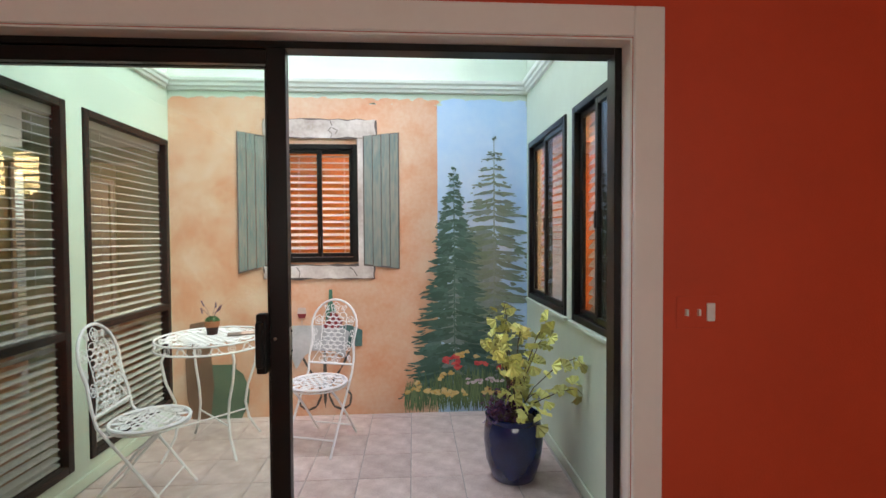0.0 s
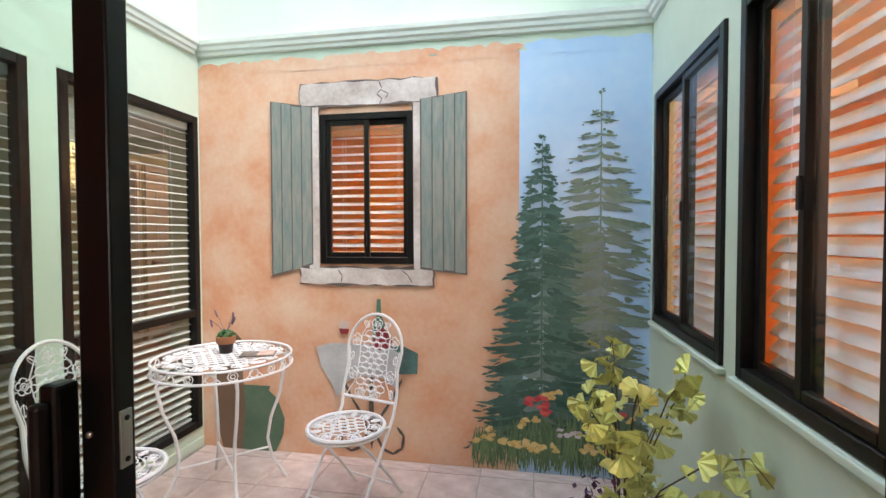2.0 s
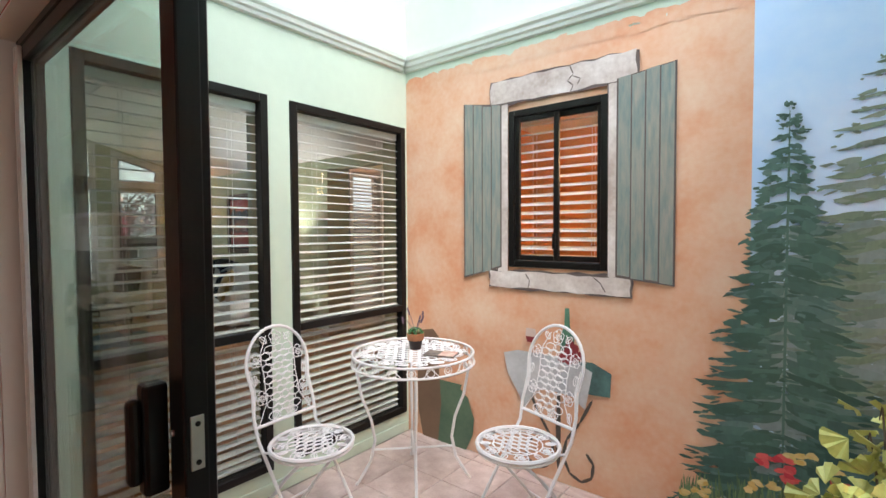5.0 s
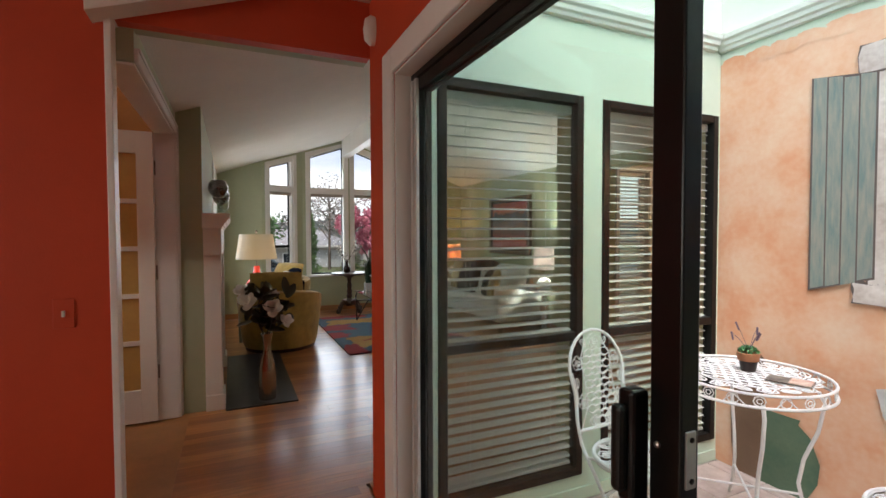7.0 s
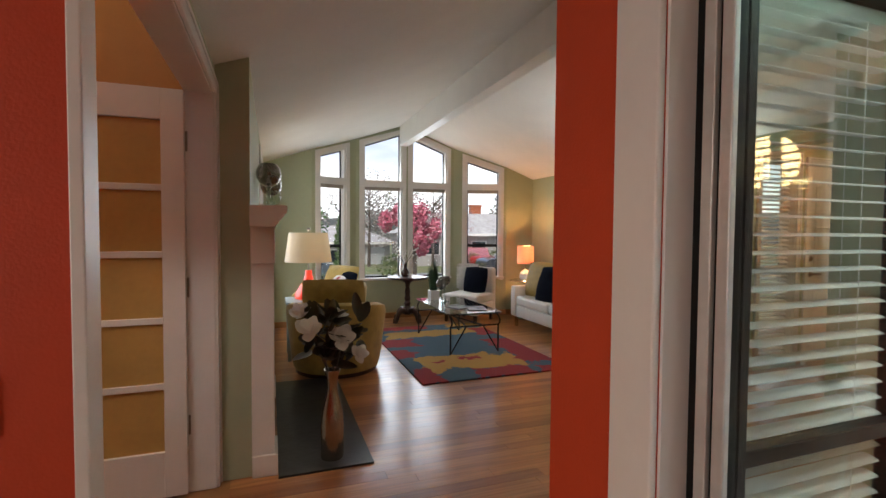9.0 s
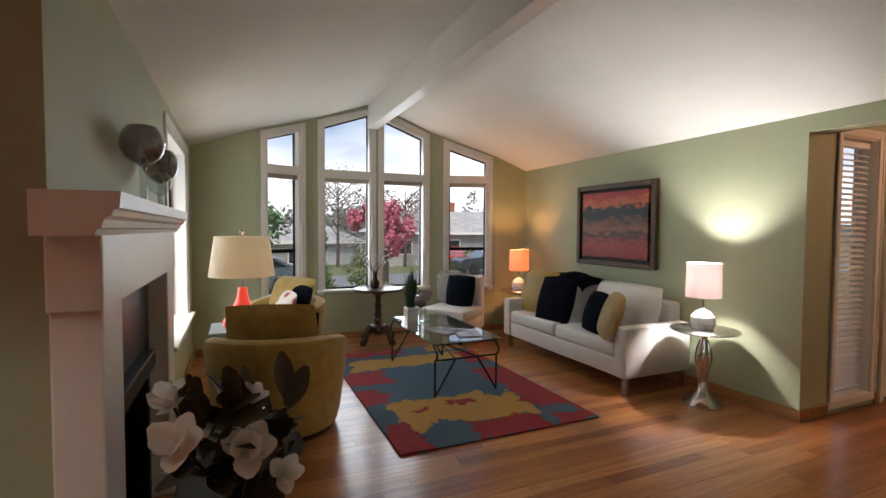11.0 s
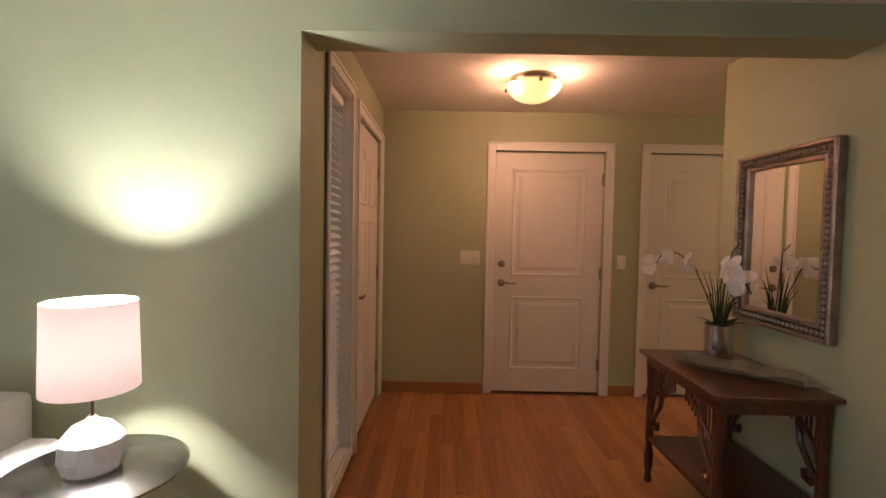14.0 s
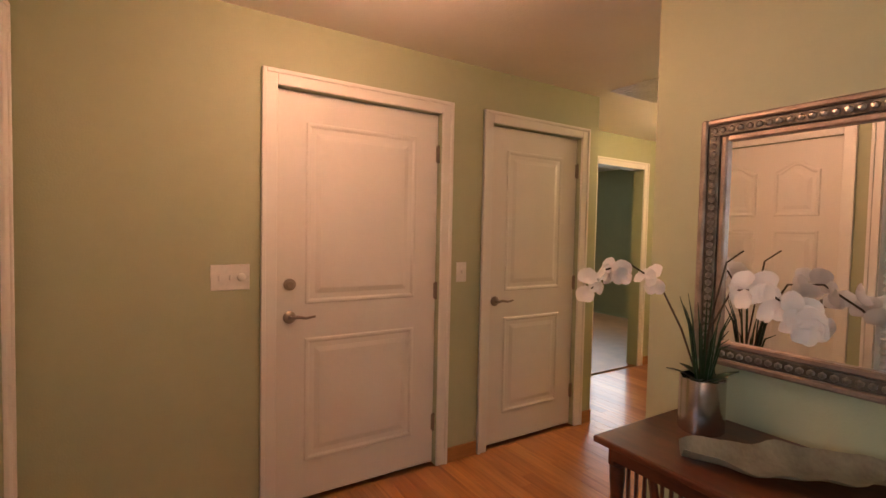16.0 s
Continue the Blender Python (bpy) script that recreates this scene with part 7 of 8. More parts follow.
# mirror
mr_ = thing("wall_mirror", "wall mirror in a carved silver and pink-gold frame", "mirror", pose(-1.61, 5.955, 1.348, 0, 0, -90) @ Matrix.Diagonal((1.06, 1, 1, 1)))
part("mirror_glass", boxes((-0.235, 0.235, -0.012, -0.004, -0.355, 0.355)), mat("silvered_mirror", (0.9, 0.9, 0.9), 0.0, 1.0, vary=0.0), mr_, "silvered mirror glass")
FR = mat("antique_pink_gold", (0.42, 0.32, 0.26), 0.35, 0.6, scale=14, vary=0.25, bump=0.2, bump_scale=70)
FD = mat("tarnished_silver_carving", (0.20, 0.18, 0.15), 0.35, 0.8, scale=16, vary=0.4, bump=0.4, bump_scale=60)
part("outer_frame", frame_bm("x", -0.045, 0.0, -0.312, 0.312, -0.428, 0.428, 0.022, 0.006), FR, mr_)
for b4 in ((-0.29, 0.29, 0.368, 0.406), (-0.29, 0.29, -0.406, -0.368), (-0.29, -0.252, -0.368, 0.368), (0.252, 0.29, -0.368, 0.368)):
    part("carved_band", boxes((b4[0], b4[1], -0.034, 0.0, b4[2], b4[3]), bevel=0.004), FD, mr_, "tarnished carved band")
part("inner_frame", frame_bm("x", -0.030, 0.0, -0.252, 0.252, -0.368, 0.368, 0.022, 0.005), FR, mr_)
bead = None
for side in range(4):
    count = 21 if side % 2 else 30
    for k in range(count):
        f = -1 + 2 * (k + 0.5) / count
        x, z = ((0.271 * (1 if side == 0 else -1), 0.40 * f) if side % 2 == 0 else (0.285 * f, 0.387 * (1 if side == 1 else -1)))
        if bead is None:
            bm = bmesh.new(); bmesh.ops.create_icosphere(bm, subdivisions=1, radius=0.012); bead = part("bead", bm, mat("worn_silver_bead", (0.50, 0.46, 0.41), 0.3, 0.85, scale=30, vary=0.3), mr_); ob = bead
        else:
            ob = new("bead", bead.data); ob.parent = mr_
        ob.matrix_basis = Matrix.Translation((x, -0.036, z)) @ Matrix.Diagonal((1.0, 0.7, 1.0, 1))

# orchid and tray
oc = thing("potted_orchid", "white orchid sprays in a brushed silver cylinder pot", "orchid", pose(-1.77, 6.18, 0.722))
bm = bmesh.new(); lathe(bm, [(0.066, 0), (0.07, 0.004), (0.07, 0.175), (0.066, 0.178), (0.062, 0.17), (0.060, 0.14)], 30); part("pot", bm, CHROME, oc, "brushed silver pot", smooth=True)
OLEAF = mat("orchid_leaf", (0.02, 0.055, 0.02), 0.35, scale=9, vary=0.2)
for k in range(6):
    a = k * 1.05
    bm = bmesh.new(); petal_mesh(bm, Matrix.Translation((0.02 * math.cos(a), 0.02 * math.sin(a), 0.15)) @ Euler((0.75 - 0.1 * (k % 3), 0, a)).to_matrix().to_4x4(), 0.02, 0.10 + 0.02 * (k % 3), -0.03); part("leaf", bm, OLEAF, oc, smooth=True)
for k in range(18):
    a, r = rnd.uniform(0, 6.28), rnd.uniform(0.01, 0.07)
    b = Vector((0.02 * math.cos(a), 0.02 * math.sin(a), 0.16))
    t = b + Vector((r * math.cos(a), r * math.sin(a), rnd.uniform(0.12, 0.34)))
    bm = bmesh.new(); tube(bm, [b, b.lerp(t, 0.5) + Vector((0, 0, 0.05)), t], [0.004, 0.003, 0.001], 4); part("grass_blade", bm, OLEAF, oc)
ORCH = shade_mat("orchid_petal", (0.92, 0.90, 0.89), 0, (1, 1, 1))
def orchid_bloom(m, parent):
    bm = bmesh.new()
    for k, (w, l) in enumerate(((0.018, 0.036), (0.016, 0.034), (0.016, 0.034), (0.028, 0.036), (0.028, 0.036))):
        petal_mesh(bm, m @ Euler((0.2, 0, (0, 2.3, -2.3, 1.2, -1.2)[k])).to_matrix().to_4x4(), w, l, 0.008)
    part("bloom", bm, ORCH, parent, "white orchid bloom", smooth=True)
sprays = ([(0, 0.01, 0.15), (-0.05, 0.05, 0.33), (-0.09, 0.11, 0.48), (-0.15, 0.18, 0.54), (-0.21, 0.24, 0.52), (-0.24, 0.27, 0.45)], [(0, 0, 0.15), (-0.03, -0.03, 0.34), (-0.04, -0.10, 0.48), (-0.05, -0.20, 0.49), (-0.06, -0.30, 0.42), (-0.06, -0.34, 0.38)])
for pts in sprays:
    bm = bmesh.new(); tube(bm, pts, 0.0035, 6); part("stem", bm, mat("orchid_stem", (0.07, 0.05, 0.03), 0.6) if pts is sprays[0] else bpy.data.materials["orchid_stem"], oc, smooth=True)
    for k in range(14 if pts is sprays[0] else 24):
        f = 2.0 + 2.9 * (k + 0.5) / (14 if pts is sprays[0] else 24)
        i = min(4, int(f)); p = Vector(pts[i]).lerp(Vector(pts[i + 1]), f - i)
        o = Vector((rnd.uniform(-0.05, 0.03), rnd.uniform(-0.03, 0.03), rnd.uniform(-0.045, 0.03)))
        orchid_bloom(Matrix.Translation(p + o) @ Euler((rnd.uniform(0.9, 1.7), rnd.uniform(-0.3, 0.3), rnd.uniform(-2.2, -0.5))).to_matrix().to_4x4(), oc)
bm = bmesh.new(); tube(bm, [(0, 0.02, 0.15), (0.01, -0.02, 0.40), (0.02, -0.05, 0.56), (0.02, -0.10, 0.60)], 0.003, 5); part("twig", bm, bpy.data.materials["orchid_stem"], oc)
bm = bmesh.new()
rows = []
for i in range(25):
    u = i / 24
    half = 0.085 * math.sin(math.pi * (0.06 + 0.9 * u)) ** 0.55 * (1 + 0.10 * math.sin(9 * u * math.pi))
    rows.append([bm.verts.new((half * s + 0.012 * math.sin(7 * u), -0.31 + 0.62 * u, 0.006 + 0.030 * abs(s) ** 2.2 + 0.006 * math.sin(16 * u) * abs(s))) for s in (-1, -0.7, -0.35, 0, 0.35, 0.7, 1)])
for a, b in zip(rows, rows[1:]):
    for k in range(6): bm.faces.new((a[k], a[k + 1], b[k + 1], b[k]))
bmesh.ops.solidify(bm, geom=bm.faces[:], thickness=0.004)
tube(bm, [(0.0, -0.31, 0.012), (0.01, -0.36, 0.02), (0.0, -0.40, 0.016)], 0.006, 6)
ob = part("leaf_tray", bm, mat("pewter_green_tray", (0.46, 0.46, 0.36), 0.4, 0.1, scale=9, vary=0.25, bump=0.3, bump_scale=40), smooth=True)
ob.matrix_world = pose(-1.855, 5.89, 0.722, 0, 0, 41) @ Matrix.Diagonal((1.3, 0.86, 1.15, 1))
tagged(ob, "long leaf-shaped pewter tray on the console table", "tray")

# bench in the room beyond the hall
bn = thing("bench_seat", "dark low bench with cushions in the far room", "bench", pose(0.75, 10.9, 0))
part("seat", boxes((-0.6, 0.6, -0.3, 0.3, 0.30, 0.44), bevel=0.03), mat("charcoal_fabric", (0.03, 0.03, 0.035), 0.9), bn)
for sx_ in (-1, 1):
    for sy in (-1, 1): part("leg", boxes((sx_ * 0.52, sx_ * 0.56, sy * 0.22, sy * 0.26, 0, 0.302)), STEEL, bn)
pillow(pose(0.55, 11.0, 0.62, 72), 0.38, mat("red_cotton", (0.4, 0.03, 0.03), 0.85), "red throw pillow on the far bench", 0.12)
pillow(pose(0.95, 11.0, 0.62, 72), 0.38, LEATHER, "white throw pillow on the far bench", 0.12)

# ---- outdoors ----
GROUND = mat("winter_lawn", (0.10, 0.13, 0.05), 0.95, scale=0.6, vary=0.25, second=(0.15, 0.13, 0.07), bump=0.4, bump_scale=8)
GZ = -1.2
struct("ground", boxes((-400, 400, -400, 400, GZ - 0.5, GZ)), GROUND, "green and brown lawn reaching the horizon", "ground")
struct("ground_bank", boxes((-13, 6, -8, 14, GZ, -0.27)), GROUND, "raised lawn round the house", "ground")
struct("road", boxes((-28, -21, -60, 60, GZ, GZ + 0.02)), mat("asphalt", (0.20, 0.20, 0.21), 0.85, scale=1.2, vary=0.15, bump=0.2), "grey asphalt street in front of the house", "road")
struct("pavement", boxes((-21, -19.4, -60, 60, GZ, GZ + 0.12), (-19.4, -13, 9.5, 13.0, GZ, GZ + 0.06)), mat("pale_concrete", (0.42, 0.41, 0.38), 0.85, scale=1.5, vary=0.12, bump=0.2), "pale concrete pavement and driveway", "pavement")
CLOUD = bpy.data.materials.new("overcast_sky"); CLOUD.use_nodes = True
n_, l_ = CLOUD.node_tree.nodes, CLOUD.node_tree.links
n_.clear()
o_, em, nz, rp, co, mp, gr, sep, ad = (n_.new("ShaderNode" + k) for k in ("OutputMaterial", "Emission", "TexNoise", "ValToRGB", "TexCoord", "Mapping", "MapRange", "SeparateXYZ", "Math"))
mp.inputs["Scale"].default_value = (0.010, 0.010, 0.035)
nz.inputs["Scale"].default_value, nz.inputs["Detail"].default_value = 1.6, 7
l_.new(co.outputs["Object"], mp.inputs["Vector"]); l_.new(mp.outputs["Vector"], nz.inputs["Vector"]); l_.new(co.outputs["Object"], sep.inputs["Vector"])
gr.inputs["From Min"].default_value, gr.inputs["From Max"].default_value, gr.inputs["To Min"].default_value, gr.inputs["To Max"].default_value = 8, 55, 0.30, -0.18
l_.new(sep.outputs["Z"], gr.inputs["Value"]); ad.operation = "ADD"
l_.new(nz.outputs["Fac"], ad.inputs[0]); l_.new(gr.outputs["Result"], ad.inputs[1]); l_.new(ad.outputs[0], rp.inputs["Fac"])
e = rp.color_ramp.elements
e[0].position, e[0].color = 0.28, (0.26, 0.36, 0.55, 1)
e[1].position, e[1].color = 0.75, (0.95, 0.97, 1.0, 1)
k = e.new(0.5); k.color = (0.55, 0.62, 0.75, 1)
em.inputs["Strength"].default_value = 1.5
l_.new(rp.outputs["Color"], em.inputs["Color"]); l_.new(em.outputs[0], o_.inputs["Surface"])
bm = bmesh.new()
for k in range(48):
    a, b = 2 * math.pi * k / 48, 2 * math.pi * (k + 1) / 48
    bm.faces.new([bm.verts.new((170 * math.cos(t), 170 * math.sin(t), z)) for t, z in ((a, -8), (b, -8), (b, 130), (a, 130))])
struct("backdrop_sky", bm, CLOUD, "overcast blue-grey sky with white clouds", "sky")
HILL = mat("hazy_hill", (0.16, 0.17, 0.17), 0.95, scale=0.05, vary=0.2)
bm = bmesh.new()
prev = None
for k in range(61):
    a = math.pi * 0.55 + math.pi * 0.9 * k / 60
    z = 6 + 5 * noise.noise(Vector((k * 0.23, 0, 0))) + 2 * noise.noise(Vector((k * 0.9, 3, 0)))
    cur = (bm.verts.new((150 * math.cos(a), 150 * math.sin(a), -6)), bm.verts.new((150 * math.cos(a), 150 * math.sin(a), max(3, z))))
    if prev: bm.faces.new((prev[0], cur[0], cur[1], prev[1]))
    prev = cur
struct("backdrop_hills", bm, HILL, "low grey wooded hills in the distance", "hills")


def leaf_cloud(bm, count, centre, radii, size, seed, hollow=0.45, droop=0.0):
    r = random.Random(seed)
    blobs = [(Vector((r.gauss(0, .5), r.gauss(0, .5), r.gauss(0, .45))), r.uniform(0.25, 0.5)) for _ in range(14)]
    for _ in range(count):
        c, q = r.choice(blobs)
        d = Vector((r.gauss(0, 1), r.gauss(0, 1), r.gauss(0, 1))).normalized() * q * r.uniform(hollow, 1.05)
        p = c + d
        w = Vector((centre[0] + p.x * radii[0], centre[1] + p.y * radii[1], centre[2] + p.z * radii[2]))
        u = Vector((r.gauss(0, 1), r.gauss(0, 1), r.gauss(0, .6))).normalized() * size * r.uniform(0.6, 1.3)
        v = u.cross(Vector((r.gauss(0, 1), r.gauss(0, 1), r.gauss(0, 1)))).normalized() * size * 0.55
        bm.faces.new([bm.verts.new(t) for t in (w - u, w + v, w + u, w - v)])


BARK = mat("grey_bark", (0.12, 0.09, 0.07), 0.9, scale=3, vary=0.3, bump=0.6, bump_scale=14)
def tree(label, x, y, height, radii, colours, count, size, seed, trunk=0.12):
    t = thing("tree", label, "tree", pose(x, y, GZ))
    r = random.Random(seed)
    bm = bmesh.new()
    tube(bm, [(0, 0, 0), (0.03, 0.02, height * 0.35), (0, 0.05, height * 0.62), (0.05, 0, height * 0.9)], [trunk, trunk * 0.8, trunk * 0.5, trunk * 0.15], 8)
    for k in range(10):
        a, z = r.uniform(0, 6.28), height * r.uniform(0.3, 0.75)
        L_ = radii[0] * r.uniform(0.5, 0.9)
        tube(bm, [(0, 0, z), (L_ * 0.5 * math.cos(a), L_ * 0.5 * math.sin(a), z + 0.12 * height), (L_ * math.cos(a), L_ * math.sin(a), z + 0.2 * height)], [trunk * 0.4, trunk * 0.25, trunk * 0.06], 5)
    part("trunk", bm, BARK, t, smooth=True)
    bm = bmesh.new(); leaf_cloud(bm, count, (0, 0, height - radii[2]), radii, size, seed)
    part("crown", bm, island_paint("leaves_" + str(seed), colours, 0.7), t)
tree("red-leaved maple tree on the front lawn", -18.8, 6.85, 3.9, (0.85, 0.85, 1.25), [(0.62, 0.12, 0.19), (0.72, 0.22, 0.30), (0.50, 0.08, 0.14), (0.78, 0.34, 0.40)], 4200, 0.085, 11)
tree("bare pinkish tree beyond the street", -33, 12.5, 6.0, (2.2, 2.6, 2.2), [(0.38, 0.24, 0.25), (0.48, 0.32, 0.32), (0.32, 0.22, 0.21)], 1300, 0.10, 12)
tree("bare grey-brown tree beyond the street", -34, 8.0, 7.0, (2.6, 2.6, 2.4), [(0.34, 0.30, 0.27), (0.42, 0.37, 0.34), (0.28, 0.24, 0.22)], 1500, 0.10, 13)
tree("leafy green tree at the corner of the lawn", -19, 0.6, 5.2, (2.6, 2.2, 2.1), [(0.09, 0.2, 0.06), (0.10, 0.20, 0.07), (0.16, 0.25, 0.10)], 5200, 0.12, 14)
tree("broad green tree beside the house", -9.5, -6.5, 5.5, (2.8, 2.6, 2.2), [(0.05, 0.10, 0.04), (0.10, 0.18, 0.07), (0.14, 0.20, 0.10)], 4200, 0.13, 15)
cv = thing("conifer", "narrow columnar green conifer on the lawn", "tree", pose(-19.3, 4.25, GZ))
bm = bmesh.new(); tube(bm, [(0, 0, 0), (0, 0, 3.7)], [0.09, 0.02], 7); part("trunk", bm, BARK, cv)
bm = bmesh.new()
r_ = random.Random(21)
for k in range(5600):
    f = r_.random() ** 0.8
    z, rad = 0.25 + 3.6 * f, 0.85 * (1 - f) ** 0.6 * (0.75 + 0.25 * math.sin(9 * f + r_.random() * 3))
    a = r_.uniform(0, 6.28); q = rad * r_.uniform(0.55, 1.0)
    p = Vector((q * math.cos(a), q * math.sin(a), z))
    u = Vector((math.cos(a) * 0.5, math.sin(a) * 0.5, r_.uniform(0.2, 1))).normalized() * 0.11
    v = u.cross(Vector((r_.gauss(0, 1), r_.gauss(0, 1), 0.1))).normalized() * 0.04
    bm.faces.new([bm.verts.new(t) for t in (p - u, p + v, p + u, p - v)])
part("crown", bm, island_paint("conifer_leaves", [(0.1, 0.18, 0.06), (0.12, 0.20, 0.07), (0.18, 0.26, 0.10)], 0.7), cv)
bm = bmesh.new()
for k in range(26): leaf_cloud(bm, 420, (-58 + rnd.uniform(-6, 6), -38 + k * 3.6 + rnd.uniform(-1, 1), GZ + rnd.uniform(2.0, 4.5)), (2.6, 3.0, 3.0), 0.28, 100 + k)
tagged(part("far_woods", bm, island_paint("far_wood_leaves", [(0.24, 0.25, 0.22), (0.34, 0.30, 0.28), (0.18, 0.23, 0.18), (0.40, 0.32, 0.31)], 0.9)), "mixed bare and evergreen woods in the distance", "woods", kind="stuff")
for k, (x, y, s) in enumerate(((-17.5, 5.6, 1.0), (-16.8, 7.6, 0.9), (-17.2, 2.6, 1.1), (-29.5, 9.0, 1.2), (-29.8, 15.0, 1.4), (-17.0, 9.4, 0.8))):
    sh = thing("shrub", "rounded green garden shrub", "shrub", pose(x, y, GZ), "garden shrubs")
    bm = bmesh.new(); leaf_cloud(bm, 900, (0, 0, 0.5 * s), (0.8 * s, 0.9 * s, 0.5 * s), 0.07, 40 + k, 0.2); part("foliage", bm, island_paint("shrub_leaves_" + "abcdef"[k], [(0.05, 0.09, 0.03), (0.10, 0.15, 0.05), (0.22, 0.20, 0.07)], 0.8), sh)

SIDING = mat("taupe_siding", (0.42, 0.39, 0.36), 0.8, scale=2, vary=0.1)
ROOF = mat("grey_shingle", (0.44, 0.42, 0.41), 0.9, scale=2.5, vary=0.2, bump=0.5, bump_scale=6)
DARKPANE = mat("dark_window_pane", (0.03, 0.035, 0.04), 0.1)
def house(label, m, w, d, h, rise, chimney, garage=True):
    t = thing("house", label, "house", m)
    part("wall", boxes((-d / 2, d / 2, -w / 2, w / 2, 0, h)), SIDING, t)
    bm = bmesh.new()
    e = 0.5
    ridge = w * 0.28
    vs = [bm.verts.new(v) for v in ((-d / 2 - e, -w / 2 - e, h), (d / 2 + e, -w / 2 - e, h), (d / 2 + e, w / 2 + e, h), (-d / 2 - e, w / 2 + e, h), (0, -ridge, h + rise), (0, ridge, h + rise))]
    for f in ((0, 1, 4), (1, 2, 5, 4), (2, 3, 5), (3, 0, 4, 5), (3, 2, 1, 0)): bm.faces.new([vs[k] for k in f])
    rf = part("roof", bm, ROOF, t, "grey shingled hip roof")
    part("fascia", boxes((d / 2 + e - 0.02, d / 2 + e + 0.03, -w / 2 - e, w / 2 + e, h - 0.14, h + 0.04)), WHITE, t, "white fascia board")
    if chimney: part("chimney", boxes((-0.8, -0.1, chimney - 0.45, chimney + 0.45, h + rise * 0.5, h + rise + 0.75), (-0.85, -0.05, chimney - 0.5, chimney + 0.5, h + rise + 0.62, h + rise + 0.75)), mat("orange_brick", (0.42, 0.13, 0.06), 0.85, scale=9, vary=0.2), rf, "orange brick chimney")
    for k in range(3):
        y = -w / 2 + w * (0.18 + 0.3 * k)
        wn_ = part("window", frame_bm("y", d / 2 + 0.002, d / 2 + 0.05, y - 0.6, y + 0.6, h - 1.6, h - 0.5, 0.08), WHITE, t)
        part("pane", boxes((d / 2 + 0.003, d / 2 + 0.02, y - 0.52, y + 0.52, h - 1.52, h - 0.58)), DARKPANE, wn_)
    if garage: part("garage_door", boxes((d / 2 + 0.003, d / 2 + 0.06, w / 2 - 3.0, w / 2 - 0.5, 0, 1.9)), mat("white_garage_door", (0.6, 0.6, 0.58), 0.6), t)
house("taupe house with grey hip roof and orange chimney across the street", pose(-37, 17.0, GZ, 0, 0, -8), 12, 8, 2.4, 1.7, 0.7)
house("low taupe house with pale roof across the street", pose(-40, 5.5, GZ - 0.6, 0, 0, 4), 9, 7, 2.3, 1.3, 0)


def car(label, m, paint):
    c = thing("parked_car", label, "car", m, "parked cars")
    bm = bmesh.new()
    prism(bm, [(-2.1, 0.35), (-2.15, 0.75), (-1.9, 0.92), (-0.9, 1.0), (-0.25, 1.42), (1.1, 1.45), (1.75, 1.05), (2.1, 0.95), (2.15, 0.4), (1.9, 0.3), (-1.9, 0.3)], "x", -0.85, 0.85)
    bmesh.ops.bevel(bm, geom=bm.edges[:], offset=0.05, segments=2, affect="EDGES")
    body = part("body", bm, paint, c, smooth=True)
    bm = bmesh.new(); prism(bm, [(-0.75, 1.02), (-0.25, 1.36), (1.05, 1.39), (1.55, 1.06)], "x", -0.865, 0.865); part("window", bm, DARKPANE, c, "dark tinted glass")
    for sx_ in (-1, 1):
        for y in (-1.3, 1.3):
            bm = bmesh.new(); lathe(bm, [(0.32, -0.1), (0.34, -0.06), (0.34, 0.06), (0.32, 0.1)], 20, Matrix.Translation((sx_ * 0.78, y, 0.34)) @ Matrix.Rotation(radians(90), 4, "Y")); wh = part("wheel", bm, mat("tyre_rubber", (0.02, 0.02, 0.02), 0.9), c)
    return c
car("parked silver-blue car on the street", pose(-22.2, 2.0, GZ + 0.02), mat("silver_blue_paint", (0.30, 0.36, 0.42), 0.25, 0.5, coat=0.8))
car("parked dark car on the street", pose(-26.5, 15.5, GZ + 0.02), mat("dark_car_paint", (0.05, 0.05, 0.06), 0.25, 0.4, coat=0.8))
car("parked red car on the driveway across the street", pose(-31.5, 15.2, GZ + 0.0, 0, 0, 80), mat("red_car_paint", (0.4, 0.04, 0.03), 0.25, 0.2, coat=0.8))

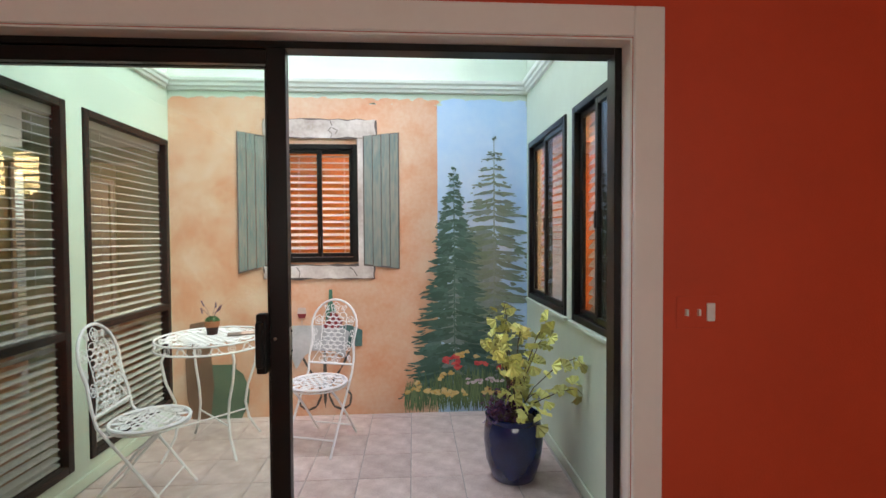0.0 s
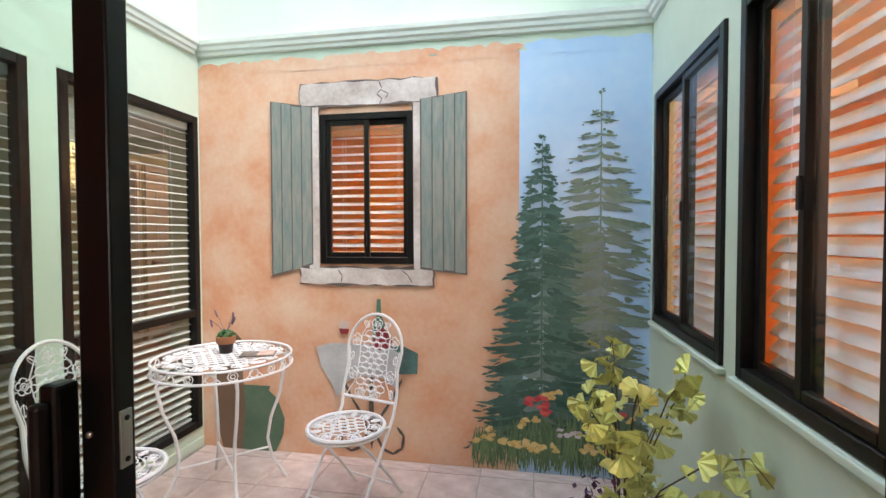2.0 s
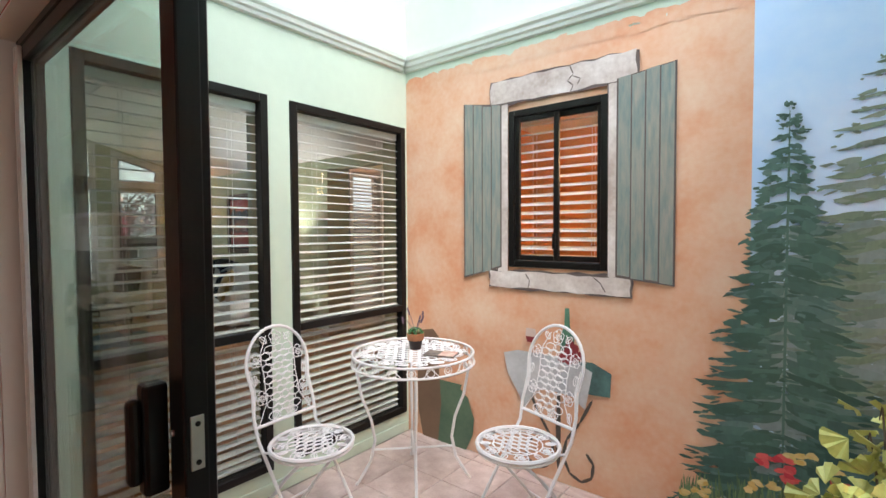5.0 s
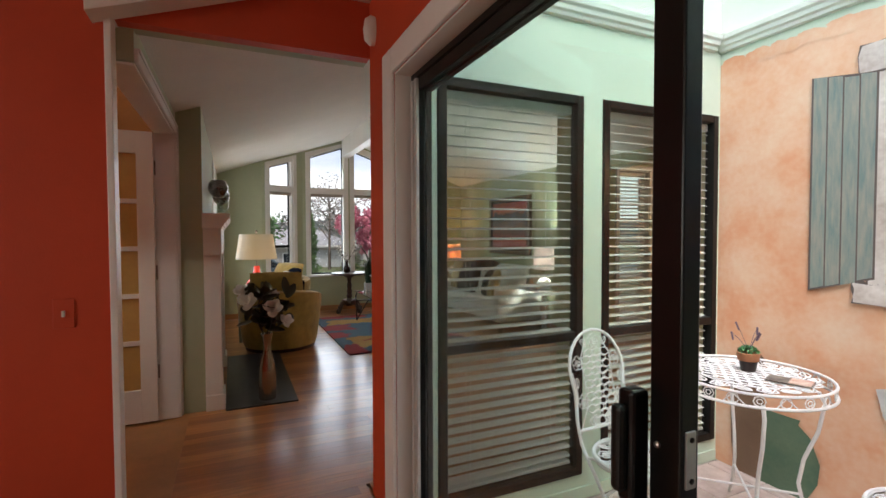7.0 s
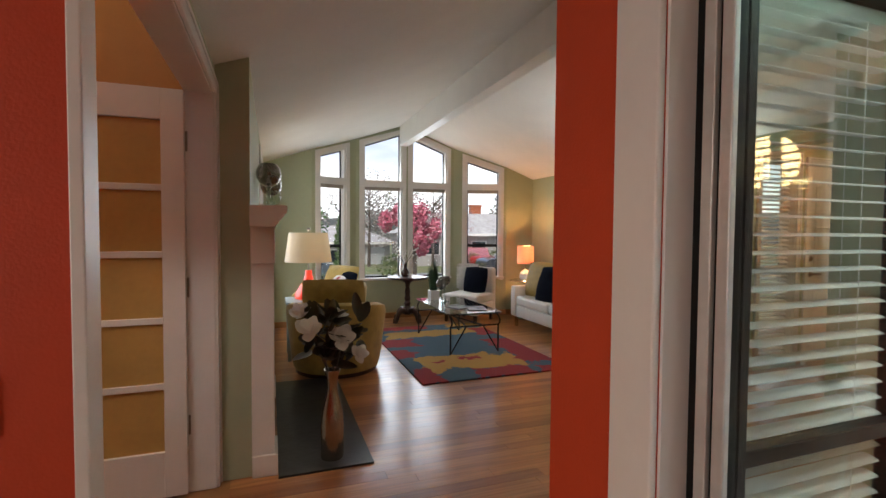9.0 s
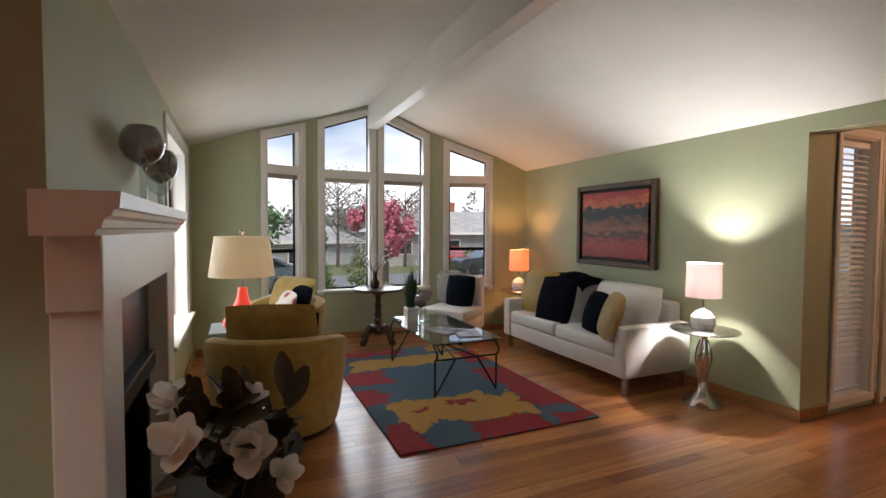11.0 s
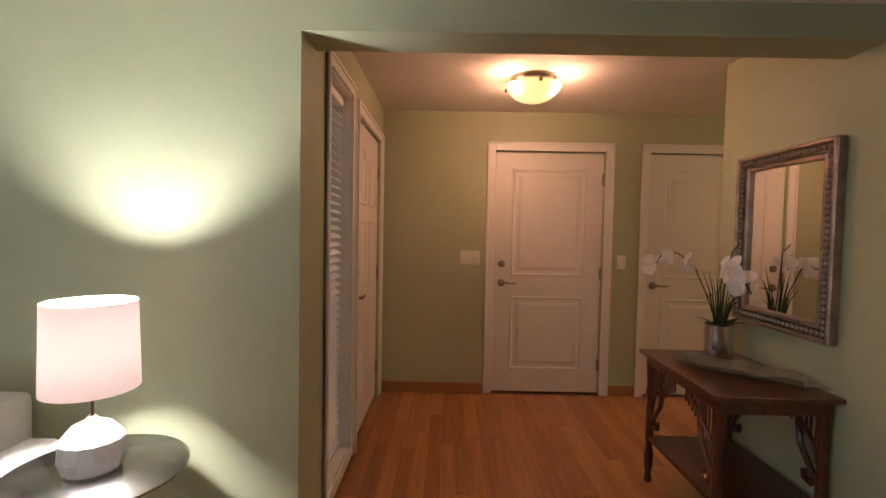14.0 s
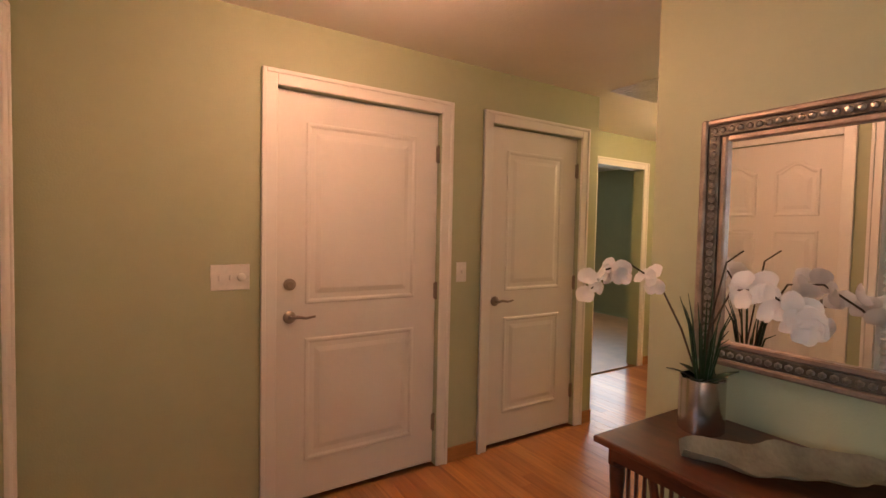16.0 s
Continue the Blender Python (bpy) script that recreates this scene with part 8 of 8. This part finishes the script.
# ---- floor pieces ----
def plank_mat(name, island):
    m = bpy.data.materials.new(name); m.use_nodes = True
    n, l = m.node_tree.nodes, m.node_tree.links
    b = n["Principled BSDF"]
    co, geo, inf, vm, mp, gr, rp, big, mx = (n.new("ShaderNode" + k) for k in ("TexCoord", "NewGeometry", "ObjectInfo", "VectorMath", "Mapping", "TexNoise", "ValToRGB", "ValToRGB", "Mix"))
    source = geo.outputs["Random Per Island"] if island else inf.outputs["Random"]
    sc_ = n.new("ShaderNodeMath"); sc_.operation = "MULTIPLY"; sc_.inputs[1].default_value = 61.7
    l.new(source, sc_.inputs[0])
    vm.operation = "ADD"
    l.new(geo.outputs["Position"], vm.inputs[0]); l.new(sc_.outputs[0], vm.inputs[1])
    mp.inputs["Scale"].default_value = (34, 1.6, 1)
    gr.inputs["Scale"].default_value, gr.inputs["Detail"].default_value, gr.inputs["Distortion"].default_value = 1.4, 6, 0.8
    l.new(vm.outputs[0], mp.inputs["Vector"]); l.new(mp.outputs["Vector"], gr.inputs["Vector"]); l.new(gr.outputs["Fac"], rp.inputs["Fac"])
    e = rp.color_ramp.elements
    e[0].position, e[0].color = 0.30, (0.70, 0.66, 0.62, 1)
    e[1].position, e[1].color = 0.62, (1.08, 1.08, 1.08, 1)
    e = big.color_ramp.elements
    e[0].position, e[0].color = 0.0, (0.27, 0.09, 0.027, 1)
    e[1].position, e[1].color = 1.0, (0.54, 0.25, 0.09, 1)
    for q, c in ((0.12, (0.35, 0.125, 0.04)), (0.45, (0.42, 0.165, 0.052)), (0.8, (0.48, 0.205, 0.068))):
        k = e.new(q); k.color = (*c, 1)
    l.new(source, big.inputs["Fac"])
    mx.data_type, mx.blend_type = "RGBA", "MULTIPLY"; mx.inputs["Factor"].default_value = 1
    l.new(big.outputs["Color"], mx.inputs["A"]); l.new(rp.outputs["Color"], mx.inputs["B"]); l.new(mx.outputs["Result"], b.inputs["Base Color"])
    bp = n.new("ShaderNodeBump"); bp.inputs["Strength"].default_value = 0.04
    l.new(gr.outputs["Fac"], bp.inputs["Height"]); l.new(bp.outputs["Normal"], b.inputs["Normal"])
    b.inputs["Roughness"].default_value, b.inputs["Coat Weight"].default_value, b.inputs["Coat Roughness"].default_value = 0.30, 0.35, 0.12
    return m


PW = 0.083
pr = random.Random(77)
near, far = [], []
x = -7.62
while x < -1.62:
    y = 1.19 if x < -1.75 else 2.13
    if x < -7.33: y = 1.9
    top = 5.45 if x < -3.76 else 7.61
    while y < top:
        L_ = min(pr.uniform(0.7, 2.1), top - y)
        if top - y - L_ < 0.25: L_ = top - y
        (near if x > -4.35 and y < 6.6 and len(near) < 300 else far).append((x, y, L_))
        y += L_
    x += PW
x = -1.561
while x < 3.2:
    y = 6.50
    top = 7.62 if x < -0.72 else 8.34
    while y < top:
        L_ = min(pr.uniform(0.6, 1.6), top - y)
        far.append((x, y, L_)); y += L_
    x += PW
x = -1.727
while x < 1.5:
    y = -0.6
    while y < 2.11:
        L_ = min(pr.uniform(0.6, 1.6), 2.11 - y)
        far.append((x, y, L_)); y += L_
    x += PW
fl = thing("floor", "glossy oak plank floor with mixed red-brown boards", "floor", kind="structure")
PA, PB = plank_mat("oak_planks_near", False), plank_mat("oak_planks_far", True)
bm = bmesh.new()
box(bm, 0.0002, PW - 0.0002, 0.0003, 0.9997, -0.018, 0.0, 0.0006, 1)
me = None
for x, y, L_ in near:
    if me is None: ob = part("plank", bm, PA, fl); me = ob.data
    else: ob = new("plank", me); ob.parent = fl
    ob.location, ob.scale = (x, y, 0), (1, L_, 1)
verts, faces = [], []
for x, y, L_ in far:
    x0, x1, y0, y1, c = x + 0.0002, x + PW - 0.0002, y + 0.0003, y + L_ - 0.0003, 0.0006
    i = len(verts)
    verts += [(x0, y0, -0.018), (x1, y0, -0.018), (x1, y1, -0.018), (x0, y1, -0.018), (x0, y0, -c), (x1, y0, -c), (x1, y1, -c), (x0, y1, -c), (x0 + c, y0 + c, 0), (x1 - c, y0 + c, 0), (x1 - c, y1 - c, 0), (x0 + c, y1 - c, 0)]
    for a in (0, 4):
        for k in range(4): faces.append((i + a + k, i + a + (k + 1) % 4, i + a + 4 + (k + 1) % 4, i + a + 4 + k))
    faces.append((i + 8, i + 9, i + 10, i + 11))
me = bpy.data.meshes.new("planks"); me.from_pydata(verts, [], faces); me.materials.append(PB)
ob = tagged(new("planks", me), kind="stuff"); ob.parent = fl

tf = bpy.data.objects["floor_atrium"]
P = 0.315
bm = bmesh.new(); box(bm, 0.003, P - 0.003, 0.003, P - 0.003, -0.01, 0, 0.003, 1)
me = None
i = -6
while i < 5:
    for j in range(-6, 3):
        x0, y0 = 0.205 + i * P, 3.945 + j * P
        ax, bx, ay, by = max(x0, XL + 0.013), min(x0 + P, XR - 0.013), max(y0, 2.258), min(y0 + P, YM - 0.004)
        if bx - ax < 0.02 or by - ay < 0.02: continue
        if me is None: ob = part("tile", bm, TILE, tf); me = ob.data
        else: ob = new("tile", me); ob.parent = tf
        ob.location, ob.scale = (ax, ay, ZA), ((bx - ax) / P, (by - ay) / P, 1)
    i += 1
